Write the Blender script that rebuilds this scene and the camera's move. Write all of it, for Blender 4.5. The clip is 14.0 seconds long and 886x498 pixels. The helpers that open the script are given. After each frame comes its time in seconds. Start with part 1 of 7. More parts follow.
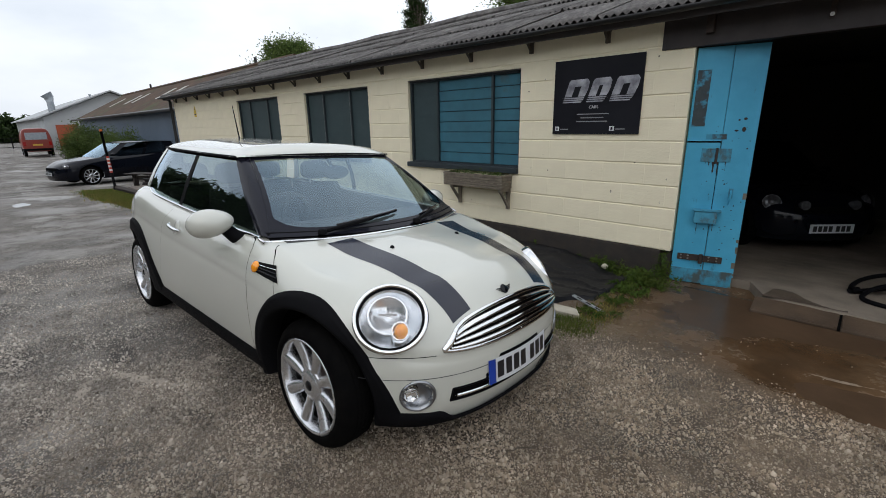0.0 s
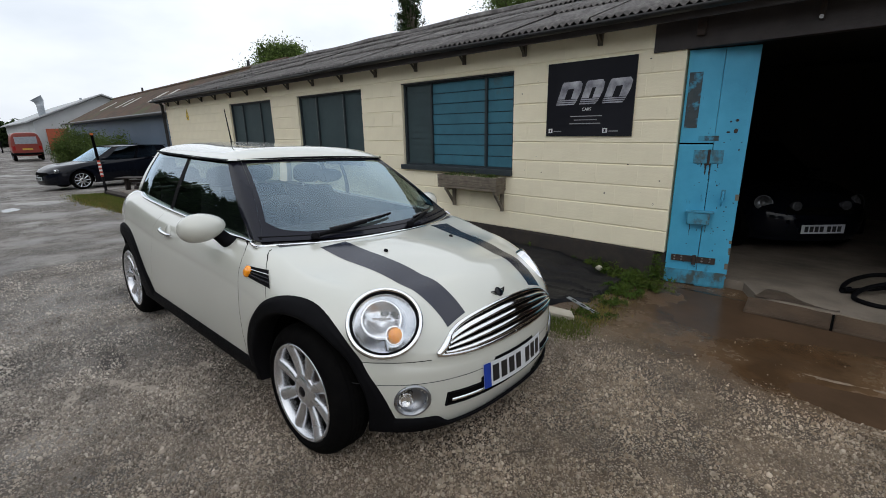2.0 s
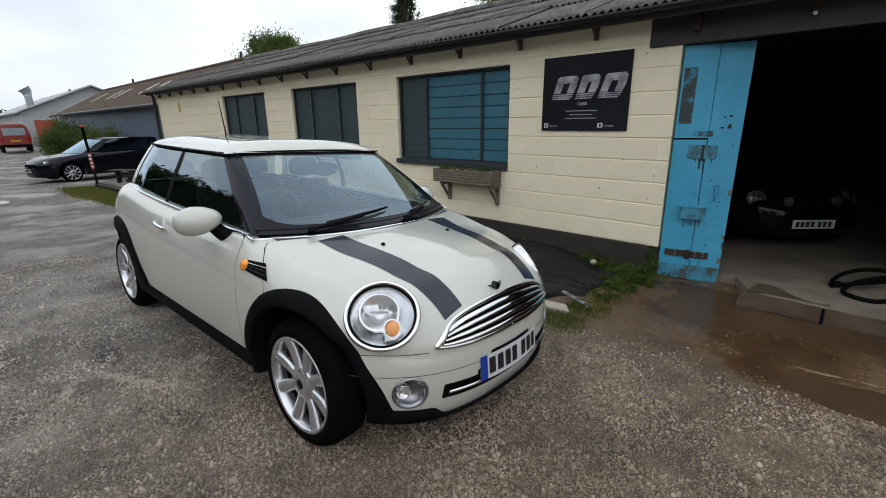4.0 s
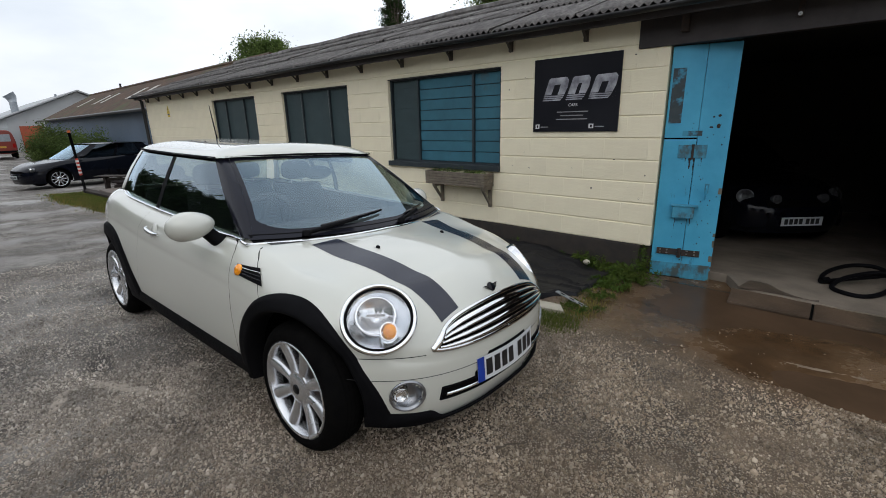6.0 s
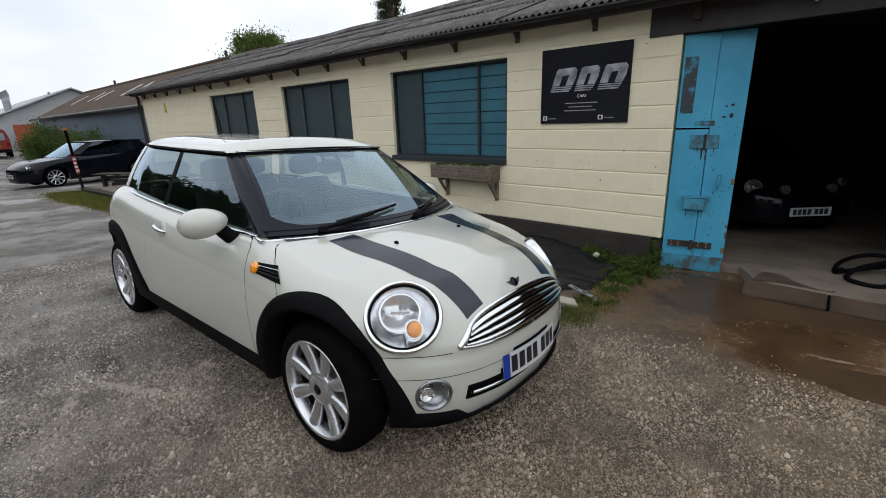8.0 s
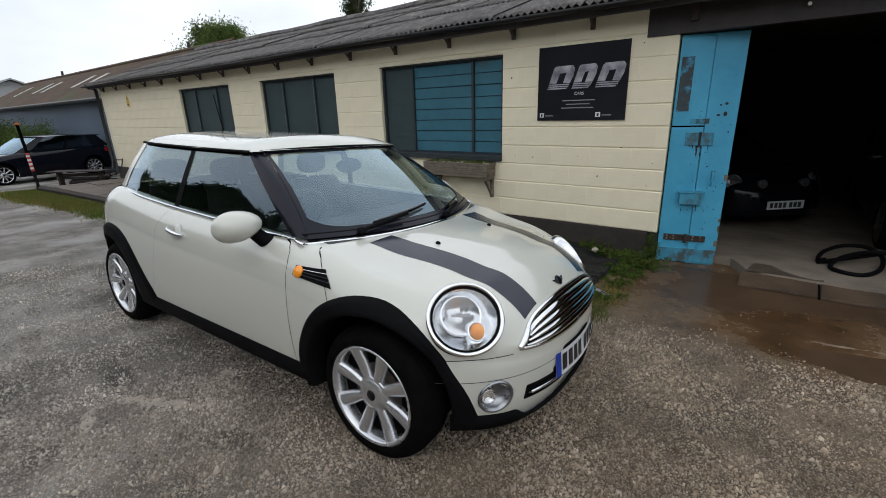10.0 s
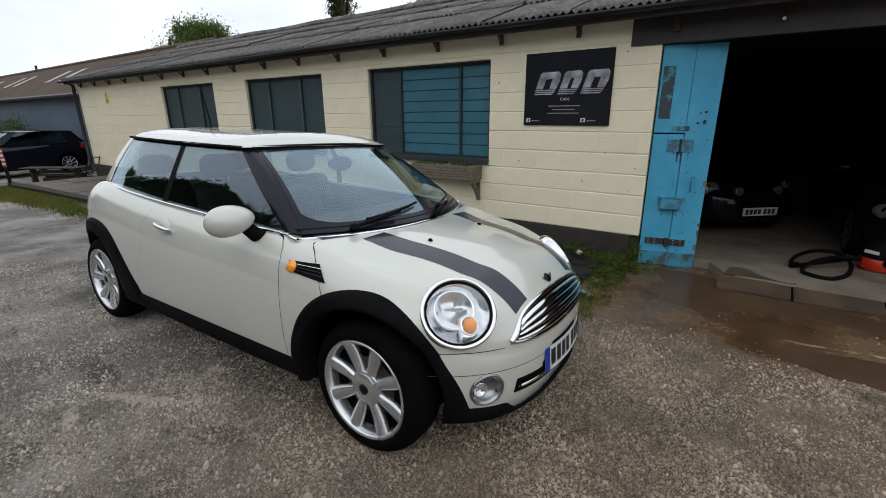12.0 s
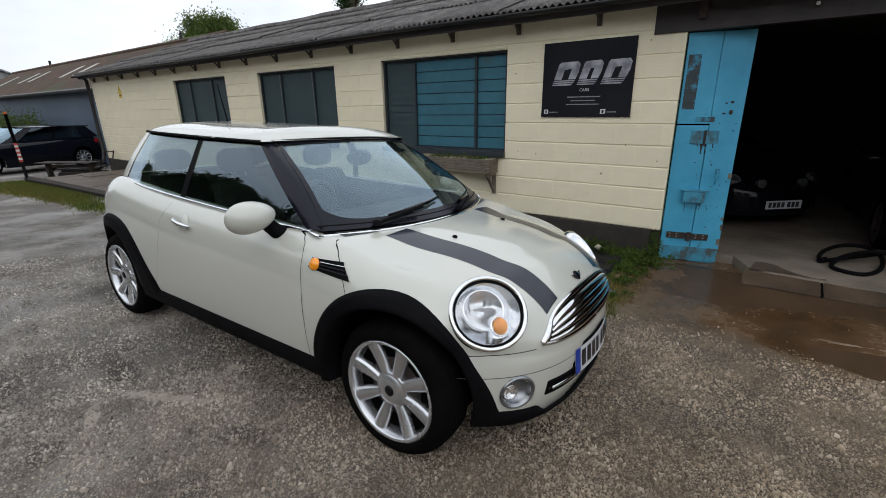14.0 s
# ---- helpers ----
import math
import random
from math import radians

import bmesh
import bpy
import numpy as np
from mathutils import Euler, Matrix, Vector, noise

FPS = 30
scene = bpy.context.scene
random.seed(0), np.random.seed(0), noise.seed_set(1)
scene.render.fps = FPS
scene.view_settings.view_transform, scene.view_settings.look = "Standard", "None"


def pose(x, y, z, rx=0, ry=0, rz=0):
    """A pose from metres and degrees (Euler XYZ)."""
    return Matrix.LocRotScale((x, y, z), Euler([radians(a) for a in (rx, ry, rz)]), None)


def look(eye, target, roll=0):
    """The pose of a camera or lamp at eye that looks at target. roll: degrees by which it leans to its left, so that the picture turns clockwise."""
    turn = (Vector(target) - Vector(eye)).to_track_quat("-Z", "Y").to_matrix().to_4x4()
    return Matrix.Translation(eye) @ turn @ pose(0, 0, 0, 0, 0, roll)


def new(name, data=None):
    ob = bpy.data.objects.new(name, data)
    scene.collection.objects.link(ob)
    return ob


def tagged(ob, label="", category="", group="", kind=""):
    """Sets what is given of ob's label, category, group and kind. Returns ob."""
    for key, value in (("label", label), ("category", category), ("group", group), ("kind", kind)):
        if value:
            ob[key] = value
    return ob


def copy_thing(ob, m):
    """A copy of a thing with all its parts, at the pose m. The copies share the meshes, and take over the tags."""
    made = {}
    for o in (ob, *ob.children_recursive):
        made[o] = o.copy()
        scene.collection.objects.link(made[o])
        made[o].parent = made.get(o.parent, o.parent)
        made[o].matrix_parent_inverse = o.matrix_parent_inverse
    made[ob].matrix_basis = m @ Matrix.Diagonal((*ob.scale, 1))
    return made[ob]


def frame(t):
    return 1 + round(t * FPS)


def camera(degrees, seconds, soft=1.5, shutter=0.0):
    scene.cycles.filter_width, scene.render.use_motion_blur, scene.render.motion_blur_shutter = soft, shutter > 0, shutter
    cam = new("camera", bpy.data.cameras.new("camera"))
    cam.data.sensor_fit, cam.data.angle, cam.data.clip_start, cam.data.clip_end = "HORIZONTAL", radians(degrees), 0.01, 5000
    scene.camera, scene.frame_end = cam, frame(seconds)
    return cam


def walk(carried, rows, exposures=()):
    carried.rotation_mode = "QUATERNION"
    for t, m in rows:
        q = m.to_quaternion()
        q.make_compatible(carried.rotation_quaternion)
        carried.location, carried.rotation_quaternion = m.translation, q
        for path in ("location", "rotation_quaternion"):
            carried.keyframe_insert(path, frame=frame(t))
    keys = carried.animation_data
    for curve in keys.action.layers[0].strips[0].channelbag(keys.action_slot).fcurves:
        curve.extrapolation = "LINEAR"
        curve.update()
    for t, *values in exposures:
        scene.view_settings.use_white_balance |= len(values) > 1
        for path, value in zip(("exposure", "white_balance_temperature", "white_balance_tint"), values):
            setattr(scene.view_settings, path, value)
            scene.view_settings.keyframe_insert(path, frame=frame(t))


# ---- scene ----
cam = camera(90.1, 14.0, soft=0.9)
PATH = [
    (0, (-0.014, 0.02, 1.406), (-1.347, 1.408, 0.863), -1.0),
    (0.5, (-0.015, 0.022, 1.405), (-1.347, 1.414, 0.867), -1.0),
    (1, (-0.016, 0.026, 1.407), (-1.344, 1.423, 0.872), -1.1),
    (1.5, (-0.017, 0.029, 1.407), (-1.34, 1.432, 0.876), -1.2),
    (2, (-0.02, 0.031, 1.406), (-1.338, 1.438, 0.873), -1.2),
    (2.5, (-0.022, 0.029, 1.408), (-1.333, 1.439, 0.868), -1.0),
    (3, (-0.023, 0.025, 1.405), (-1.33, 1.436, 0.853), -0.9),
    (5.5, (-0.029, 0.004, 1.409), (-1.305, 1.441, 0.855), -1.2),
    (6, (-0.032, 0.006, 1.408), (-1.303, 1.449, 0.857), -1.4),
    (6.5, (-0.031, 0.007, 1.407), (-1.297, 1.454, 0.855), -1.8),
    (7, (-0.038, -0.007, 1.391), (-1.296, 1.444, 0.831), -2.1),
    (7.5, (-0.076, -0.031, 1.392), (-1.326, 1.425, 0.828), -2.0),
    (8, (-0.151, -0.025, 1.396), (-1.41, 1.418, 0.822), -2.0),
    (8.2, (-0.203, -0.008, 1.382), (-1.474, 1.426, 0.809), -2.2),
    (10.3, (-0.456, -0.248, 1.431), (-1.574, 1.297, 0.83), -1.7),
    (10.5, (-0.456, -0.249, 1.434), (-1.565, 1.303, 0.833), -1.7),
    (11, (-0.458, -0.256, 1.436), (-1.556, 1.305, 0.838), -1.4),
    (11.5, (-0.448, -0.281, 1.402), (-1.533, 1.295, 0.818), -0.8),
    (12, (-0.464, -0.293, 1.401), (-1.543, 1.287, 0.82), -0.4),
    (12.5, (-0.49, -0.291, 1.401), (-1.579, 1.279, 0.811), -0.1),
    (13, (-0.507, -0.287, 1.401), (-1.611, 1.268, 0.799), -0.1),
    (13.5, (-0.516, -0.283, 1.404), (-1.623, 1.269, 0.798), -0.2),
    (14, (-0.566, -0.28, 1.4), (-1.673, 1.269, 0.789), -0.8),
]
walk(cam, [(t, look(eye, target, roll)) for t, eye, target, roll in PATH])

# ---- light: overcast sky, a veiled sun high behind the camera ----
SUN_UP, SUN_ROUND = 48.0, 150.0
world = bpy.data.worlds.new("overcast_sky")
scene.world = world
world.use_nodes = True
wn, wl = world.node_tree.nodes, world.node_tree.links
wn.clear()
w_out, w_bg = wn.new("ShaderNodeOutputWorld"), wn.new("ShaderNodeBackground")
sky = wn.new("ShaderNodeTexSky")
sky.sky_type, sky.sun_disc = "NISHITA", False
sky.sun_elevation, sky.sun_rotation = radians(SUN_UP), radians(SUN_ROUND)
sky.air_density, sky.dust_density, sky.ozone_density = 1.0, 3.0, 1.0
w_co, w_map, w_no = wn.new("ShaderNodeTexCoord"), wn.new("ShaderNodeMapping"), wn.new("ShaderNodeTexNoise")
w_map.inputs["Scale"].default_value = (1.0, 1.0, 2.6)
w_no.inputs["Scale"].default_value, w_no.inputs["Detail"].default_value, w_no.inputs["Roughness"].default_value = 1.7, 6, 0.5
w_ramp = wn.new("ShaderNodeValToRGB")
w_ramp.color_ramp.elements[0].position, w_ramp.color_ramp.elements[1].position = 0.3, 0.66
w_ramp.color_ramp.elements[0].color, w_ramp.color_ramp.elements[1].color = (7.6, 8.4, 9.5, 1), (12.7, 13.1, 13.6, 1)
w_mix = wn.new("ShaderNodeMix")
w_mix.data_type = "RGBA"
w_mix.inputs["Factor"].default_value = 0.88
wl.new(w_co.outputs["Generated"], w_map.inputs["Vector"])
wl.new(w_map.outputs["Vector"], w_no.inputs["Vector"])
wl.new(w_no.outputs["Fac"], w_ramp.inputs["Fac"])
wl.new(sky.outputs["Color"], w_mix.inputs["A"])
wl.new(w_ramp.outputs["Color"], w_mix.inputs["B"])
w_sep, w_up, w_rise = wn.new("ShaderNodeSeparateXYZ"), wn.new("ShaderNodeMapRange"), wn.new("ShaderNodeVectorMath")
w_up.inputs["From Min"].default_value, w_up.inputs["From Max"].default_value = 0.0, 1.0
w_up.inputs["To Min"].default_value, w_up.inputs["To Max"].default_value = 1.16, 1.5
w_rise.operation = "SCALE"
wl.new(w_co.outputs["Generated"], w_sep.inputs["Vector"])
wl.new(w_sep.outputs["Z"], w_up.inputs["Value"])
wl.new(w_mix.outputs["Result"], w_rise.inputs[0])
wl.new(w_up.outputs["Result"], w_rise.inputs["Scale"])
wl.new(w_rise.outputs["Vector"], w_bg.inputs["Color"])
wl.new(w_bg.outputs["Background"], w_out.inputs["Surface"])
w_bg.inputs["Strength"].default_value = 0.082

sun_data = bpy.data.lights.new("sun", "SUN")
sun_data.energy, sun_data.angle, sun_data.color = 0.22, radians(60), (1.0, 0.96, 0.9)
sun = new("sun", sun_data)
sun.matrix_world = look((math.sin(radians(SUN_ROUND)) * 30, math.cos(radians(SUN_ROUND)) * 30, 30 * math.tan(radians(SUN_UP))), (0, 0, 0))

# ---- materials ----
def surf(name, base, alt=None, scale=8.0, rough=0.6, rough_var=0.1, metal=0.0, bump=0.0, bump_scale=120.0, stain=None, stain_scale=1.2,
         stain_at=0.6, coat=0.0, random_var=0.0, spec=0.5, streak=1.0, emit=0.0):
    """A painted, stone or metal surface: two tones by noise, larger stains, fine bump."""
    m = bpy.data.materials.new(name)
    m.use_nodes = True
    nt = m.node_tree
    b = nt.nodes["Principled BSDF"]
    co = nt.nodes.new("ShaderNodeTexCoord")
    alt = alt or tuple(c * 0.8 for c in base)

    def noise_at(sc, detail=5.0, rough_n=0.6, squash=1.0):
        mp, n = nt.nodes.new("ShaderNodeMapping"), nt.nodes.new("ShaderNodeTexNoise")
        mp.inputs["Scale"].default_value = (1, 1, squash)
        n.inputs["Scale"].default_value, n.inputs["Detail"].default_value, n.inputs["Roughness"].default_value = sc, detail, rough_n
        nt.links.new(co.outputs["Object"], mp.inputs["Vector"])
        nt.links.new(mp.outputs["Vector"], n.inputs["Vector"])
        return n.outputs["Fac"]

    def ramp(fac, lo, hi):
        r = nt.nodes.new("ShaderNodeMapRange")
        r.inputs["From Min"].default_value, r.inputs["From Max"].default_value = lo, hi
        nt.links.new(fac, r.inputs["Value"])
        return r.outputs["Result"]

    def mix(fac, a, c, blend="MIX"):
        x = nt.nodes.new("ShaderNodeMix")
        x.data_type, x.blend_type = "RGBA", blend
        for sock, v in (("Factor", fac), ("A", a), ("B", c)):
            s = x.inputs[sock]
            if isinstance(v, tuple):
                s.default_value = (*v, 1)
            elif isinstance(v, float):
                s.default_value = v
            else:
                nt.links.new(v, s)
        return x.outputs["Result"]

    col = mix(ramp(noise_at(scale), 0.35, 0.65), base, alt)
    if stain:
        col = mix(ramp(noise_at(stain_scale, 8.0, 0.65, streak), stain_at, stain_at + 0.12), col, stain)
    if random_var:
        oi, hsv = nt.nodes.new("ShaderNodeObjectInfo"), nt.nodes.new("ShaderNodeHueSaturation")
        mr = nt.nodes.new("ShaderNodeMapRange")
        mr.inputs["To Min"].default_value, mr.inputs["To Max"].default_value = 1 - random_var, 1 + random_var
        nt.links.new(oi.outputs["Random"], mr.inputs["Value"])
        nt.links.new(mr.outputs["Result"], hsv.inputs["Value"])
        nt.links.new(col, hsv.inputs["Color"])
        col = hsv.outputs["Color"]
    nt.links.new(col, b.inputs["Base Color"])
    rr = nt.nodes.new("ShaderNodeMapRange")
    rr.inputs["To Min"].default_value, rr.inputs["To Max"].default_value = max(0.0, rough - rough_var), min(1.0, rough + rough_var)
    nt.links.new(noise_at(scale * 0.7), rr.inputs["Value"])
    nt.links.new(rr.outputs["Result"], b.inputs["Roughness"])
    b.inputs["Metallic"].default_value = metal
    b.inputs["Specular IOR Level"].default_value = spec
    b.inputs["Coat Weight"].default_value = coat
    b.inputs["Coat Roughness"].default_value = 0.03
    if emit:
        b.inputs["Emission Color"].default_value, b.inputs["Emission Strength"].default_value = (*base, 1), emit
    if bump:
        bp = nt.nodes.new("ShaderNodeBump")
        bp.inputs["Strength"].default_value, bp.inputs["Distance"].default_value = min(1.0, bump), 0.01
        nt.links.new(noise_at(bump_scale, 6.0, 0.7), bp.inputs["Height"])
        nt.links.new(bp.outputs["Normal"], b.inputs["Normal"])
    return m


def glass(name, tint, gloss_min=0.04, sheen=(1.0, 1.0, 1.0)):
    """Thin glass: clear tint, with a mirror share that grows at grazing angles."""
    m = bpy.data.materials.new(name)
    m.use_nodes = True
    nt = m.node_tree
    nt.nodes.remove(nt.nodes["Principled BSDF"])
    tr, gl, mx, fr = (nt.nodes.new("ShaderNode" + k) for k in ("BsdfTransparent", "BsdfGlossy", "MixShader", "LayerWeight"))
    tr.inputs["Color"].default_value = (*tint, 1)
    gl.inputs["Roughness"].default_value = 0.01
    gl.inputs["Color"].default_value = (*sheen, 1)
    fr.inputs["Blend"].default_value = 0.5
    pw = nt.nodes.new("ShaderNodeMath")
    pw.operation, pw.inputs[1].default_value = "POWER", 4.0
    ad = nt.nodes.new("ShaderNodeMath")
    ad.operation, ad.inputs[1].default_value, ad.use_clamp = "ADD", gloss_min + 0.04, True
    nt.links.new(fr.outputs["Facing"], pw.inputs[0])
    nt.links.new(pw.outputs["Value"], ad.inputs[0])
    nt.links.new(ad.outputs["Value"], mx.inputs["Fac"])
    nt.links.new(tr.outputs["BSDF"], mx.inputs[1])
    nt.links.new(gl.outputs["BSDF"], mx.inputs[2])
    nt.links.new(mx.outputs["Shader"], nt.nodes["Material Output"].inputs["Surface"])
    return m


M = dict(
    cream_paint=surf("cream_paint", (0.88, 0.805, 0.605), (0.83, 0.755, 0.565), 3.0, 0.75, 0.1, bump=0.55, bump_scale=32, stain=(0.67, 0.605, 0.46), stain_scale=0.9, stain_at=0.60, random_var=0.02),
    plinth=surf("plinth", (0.022, 0.019, 0.017), (0.04, 0.031, 0.025), 9, 0.8, bump=0.6, bump_scale=40, stain=(0.05, 0.038, 0.03), stain_at=0.62),
    roof_sheet=surf("roof_sheet", (0.150, 0.139, 0.133), (0.055, 0.050, 0.048), 7, 0.85, bump=0.5, bump_scale=60, stain=(0.20, 0.195, 0.18), stain_scale=2.2, stain_at=0.56, random_var=0.12),
    black_wood=surf("black_wood", (0.026, 0.021, 0.021), (0.042, 0.033, 0.032), 6, 0.6, bump=0.3, bump_scale=30),
    black_gutter=surf("black_gutter", (0.012, 0.012, 0.013), rough=0.45),
    bracket=surf("bracket_wood", (0.06, 0.05, 0.04), (0.1, 0.085, 0.065), 9, 0.8, bump=0.4),
    frame_blue=surf("window_frame_blue", (0.016, 0.025, 0.032), (0.026, 0.036, 0.042), 12, 0.55, bump=0.2),
    slate_panel=surf("slate_panel", (0.034, 0.060, 0.066), (0.026, 0.048, 0.054), 4, 0.6, bump=0.15, stain=(0.05, 0.06, 0.06)),
    blue_board=surf("blue_board", (0.036, 0.152, 0.21), (0.028, 0.12, 0.17), 4, 0.6, bump=0.2, stain=(0.06, 0.09, 0.085), stain_scale=2.5),
    door_blue=surf("door_blue", (0.072, 0.40, 0.61), (0.052, 0.33, 0.53), 3, 0.42, 0.15, bump=0.3, bump_scale=25, stain=(0.03, 0.10, 0.14), stain_scale=9.0, stain_at=0.62, streak=0.35),
    torn_notice=surf("torn_notice", (0.028, 0.045, 0.055), (0.045, 0.06, 0.065), 14, 0.6, bump=0.3, stain=(0.05, 0.28, 0.43), stain_scale=9, stain_at=0.5),
    door_worn=surf("door_worn", (0.055, 0.30, 0.45), (0.042, 0.22, 0.33), 12, 0.6, bump=0.3, stain=(0.06, 0.085, 0.085), stain_scale=7, stain_at=0.50, streak=0.6),
    rust=surf("rusty_iron", (0.06, 0.042, 0.034), (0.035, 0.032, 0.032), 30, 0.8, bump=0.4, spec=0.2),
    steel=surf("steel", (0.5, 0.5, 0.5), rough=0.35, metal=1.0),
    sign_black=surf("sign_black", (0.007, 0.007, 0.011), (0.011, 0.011, 0.016), 2, 0.3, spec=0.4),
    sign_silver=surf("sign_silver", (0.55, 0.56, 0.6), (0.16, 0.16, 0.19), 5.5, 0.4),
    white_print=surf("white_print", (0.7, 0.7, 0.7), (0.65, 0.65, 0.65), 10, 0.5),
    grey_print=surf("grey_print", (0.3, 0.3, 0.31), rough=0.5),
    planter_wood=surf("planter_wood", (0.19, 0.16, 0.12), (0.11, 0.09, 0.07), 14, 0.8, bump=0.5, bump_scale=40),
    concrete=surf("concrete", (0.105, 0.073, 0.048), (0.062, 0.043, 0.029), 3, 0.6, 0.2, bump=0.4, bump_scale=60, stain=(0.05, 0.037, 0.027), stain_scale=1.1, stain_at=0.52),
    garage_floor=surf("garage_floor", (0.250, 0.207, 0.165), (0.155, 0.128, 0.100), 2.6, 0.7, 0.2, bump=0.4, bump_scale=50, stain=(0.085, 0.072, 0.060), stain_scale=1.1, stain_at=0.58),
    # near black: the gloom of the unlit interior is put into this colour
    gloom_wall=surf("garage_wall", (0.022, 0.021, 0.02), (0.03, 0.028, 0.026), 2, 0.9),
    car_white=surf("car_white", (0.555, 0.556, 0.500), (0.545, 0.546, 0.490), 1.0, 0.25, 0.03, coat=1.0),
    car_black=surf("car_black", (0.004, 0.005, 0.009), (0.005, 0.006, 0.010), 1.0, 0.12, 0.03, coat=0.08, spec=0.2),
    van_red=surf("van_red", (0.24, 0.028, 0.016), (0.2, 0.026, 0.016), 2, 0.4, coat=0.4),
    stripe=surf("stripe_vinyl", (0.015, 0.017, 0.030), (0.018, 0.020, 0.033), 2, 0.22, 0.03),
    black_plastic=surf("black_plastic", (0.0038, 0.0038, 0.0046), (0.0058, 0.0058, 0.0068), 8, 0.6, bump=0.12, bump_scale=400, spec=0.05),
    black_gloss=surf("black_gloss", (0.006, 0.006, 0.008), rough=0.12, rough_var=0.02, spec=0.22),
    rubber=surf("tyre_rubber", (0.0030, 0.0030, 0.0031), (0.0055, 0.0052, 0.005), 14, 0.85, bump=0.3, bump_scale=90, spec=0.03),
    alloy=surf("alloy_silver", (0.66, 0.668, 0.69), (0.60, 0.608, 0.63), 5, 0.26, 0.05, metal=0.85),
    dull_silver=surf("dull_silver", (0.33, 0.34, 0.36), (0.27, 0.28, 0.30), 12, 0.28, 0.05, metal=0.9),
    smoked_lamp=surf("smoked_lamp", (0.16, 0.165, 0.175), (0.09, 0.092, 0.10), 22, 0.2, 0.05, metal=0.6),
    pillar_black=surf("pillar_black", (0.0085, 0.0088, 0.015), (0.010, 0.0104, 0.017), 3, 0.2, 0.05, spec=0.2),
    chrome=surf("chrome", (0.8, 0.8, 0.8), (0.78, 0.78, 0.78), 2, 0.06, 0.02, metal=1.0),
    reflector=surf("lamp_reflector", (0.86, 0.87, 0.89), (0.74, 0.76, 0.79), 30, 0.16, 0.03, metal=1.0),
    amber=surf("amber_lens", (0.95, 0.36, 0.012), (0.85, 0.25, 0.008), 60, 0.16, coat=0.7),
    red_lens=surf("red_lens", (0.35, 0.01, 0.01), rough=0.2),
    plate_white=surf("plate_white", (0.62, 0.64, 0.66), (0.58, 0.6, 0.62), 6, 0.35),
    plate_yellow=surf("plate_yellow", (0.6, 0.38, 0.05), rough=0.4),
    plate_blue=surf("plate_blue", (0.008, 0.042, 0.32), rough=0.35),
    plate_ink=surf("plate_ink", (0.012, 0.012, 0.014), rough=0.4),
    seat=surf("seat_cloth", (0.018, 0.018, 0.02), (0.026, 0.026, 0.028), 30, 0.85),
    trim_grey=surf("cabin_trim", (0.03, 0.03, 0.033), (0.04, 0.04, 0.043), 12, 0.7),
    headliner=surf("headliner", (0.35, 0.34, 0.32), rough=0.9),
    # near black: puts deep shade into the colour of recesses and gaps
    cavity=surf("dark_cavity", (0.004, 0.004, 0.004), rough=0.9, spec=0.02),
    screen_glass=glass("screen_glass", (0.78, 0.84, 0.82), 0.11, (0.66, 0.85, 1.0)),
    side_glass=glass("side_glass", (0.49, 0.56, 0.53), 0.085, (0.74, 0.88, 1.0)),
    tint_glass=glass("tint_glass", (0.10, 0.125, 0.14), 0.05, (0.75, 0.88, 1.0)),
    lamp_glass=glass("lamp_glass", (0.95, 0.95, 0.95), 0.03),
    shed_wall=surf("shed_wall", (0.085, 0.125, 0.185), (0.072, 0.106, 0.158), 0.6, 0.6, bump=0.2, stain=(0.09, 0.12, 0.165), stain_scale=0.3),
    shed_roof=surf("shed_roof", (0.092, 0.050, 0.028), (0.04, 0.026, 0.019), 2.2, 0.9, bump=0.6, bump_scale=8, stain=(0.055, 0.062, 0.024), stain_scale=0.6, stain_at=0.54),
    rooflight=surf("rooflight", (0.42, 0.40, 0.35), rough=0.5),
    grey_clad=surf("grey_cladding", (0.40, 0.41, 0.415), (0.36, 0.37, 0.375), 0.7, 0.6, bump=0.2, bump_scale=5),
    grey_roof=surf("grey_roof", (0.36, 0.375, 0.38), (0.31, 0.32, 0.33), 0.5, 0.6),
    zinc=surf("zinc_flue", (0.34, 0.37, 0.40), rough=0.45, metal=0.5),
    orange_panel=surf("orange_panel", (0.36, 0.07, 0.025), (0.28, 0.06, 0.025), 3, 0.6),
    yellow_sign=surf("yellow_sign", (0.75, 0.52, 0.02), rough=0.5),
    red_tape=surf("red_tape", (0.5, 0.05, 0.03), rough=0.5),
    orange_cap=surf("orange_cap", (0.7, 0.16, 0.03), rough=0.5),
    bench_wood=surf("bench_wood", (0.045, 0.033, 0.027), (0.026, 0.020, 0.018), 10, 0.85, bump=0.4),
    bark=surf("bark", (0.07, 0.055, 0.04), (0.1, 0.08, 0.06), 10, 0.9, bump=0.6),
    leaf=surf("leaf_green", (0.075, 0.118, 0.030), (0.11, 0.15, 0.04), 1.2, 0.55, random_var=0.2, spec=0.15),
    leaf_dark=surf("leaf_dark", (0.024, 0.045, 0.014), (0.04, 0.062, 0.02), 0.8, 0.6, spec=0.15),
    grass=surf("grass", (0.08, 0.13, 0.02), (0.13, 0.15, 0.035), 3, 0.6, spec=0.15),
    weed=surf("weed_leaf", (0.050, 0.100, 0.016), (0.098, 0.128, 0.024), 6, 0.5, spec=0.15),
    dry_weed=surf("dry_weed", (0.26, 0.23, 0.06), (0.19, 0.13, 0.055), 6, 0.6, spec=0.15),
    tarp=surf("black_sheet", (0.006, 0.006, 0.008), (0.010, 0.010, 0.012), 3, 0.48, 0.12, bump=0.5, bump_scale=14, spec=0.22),
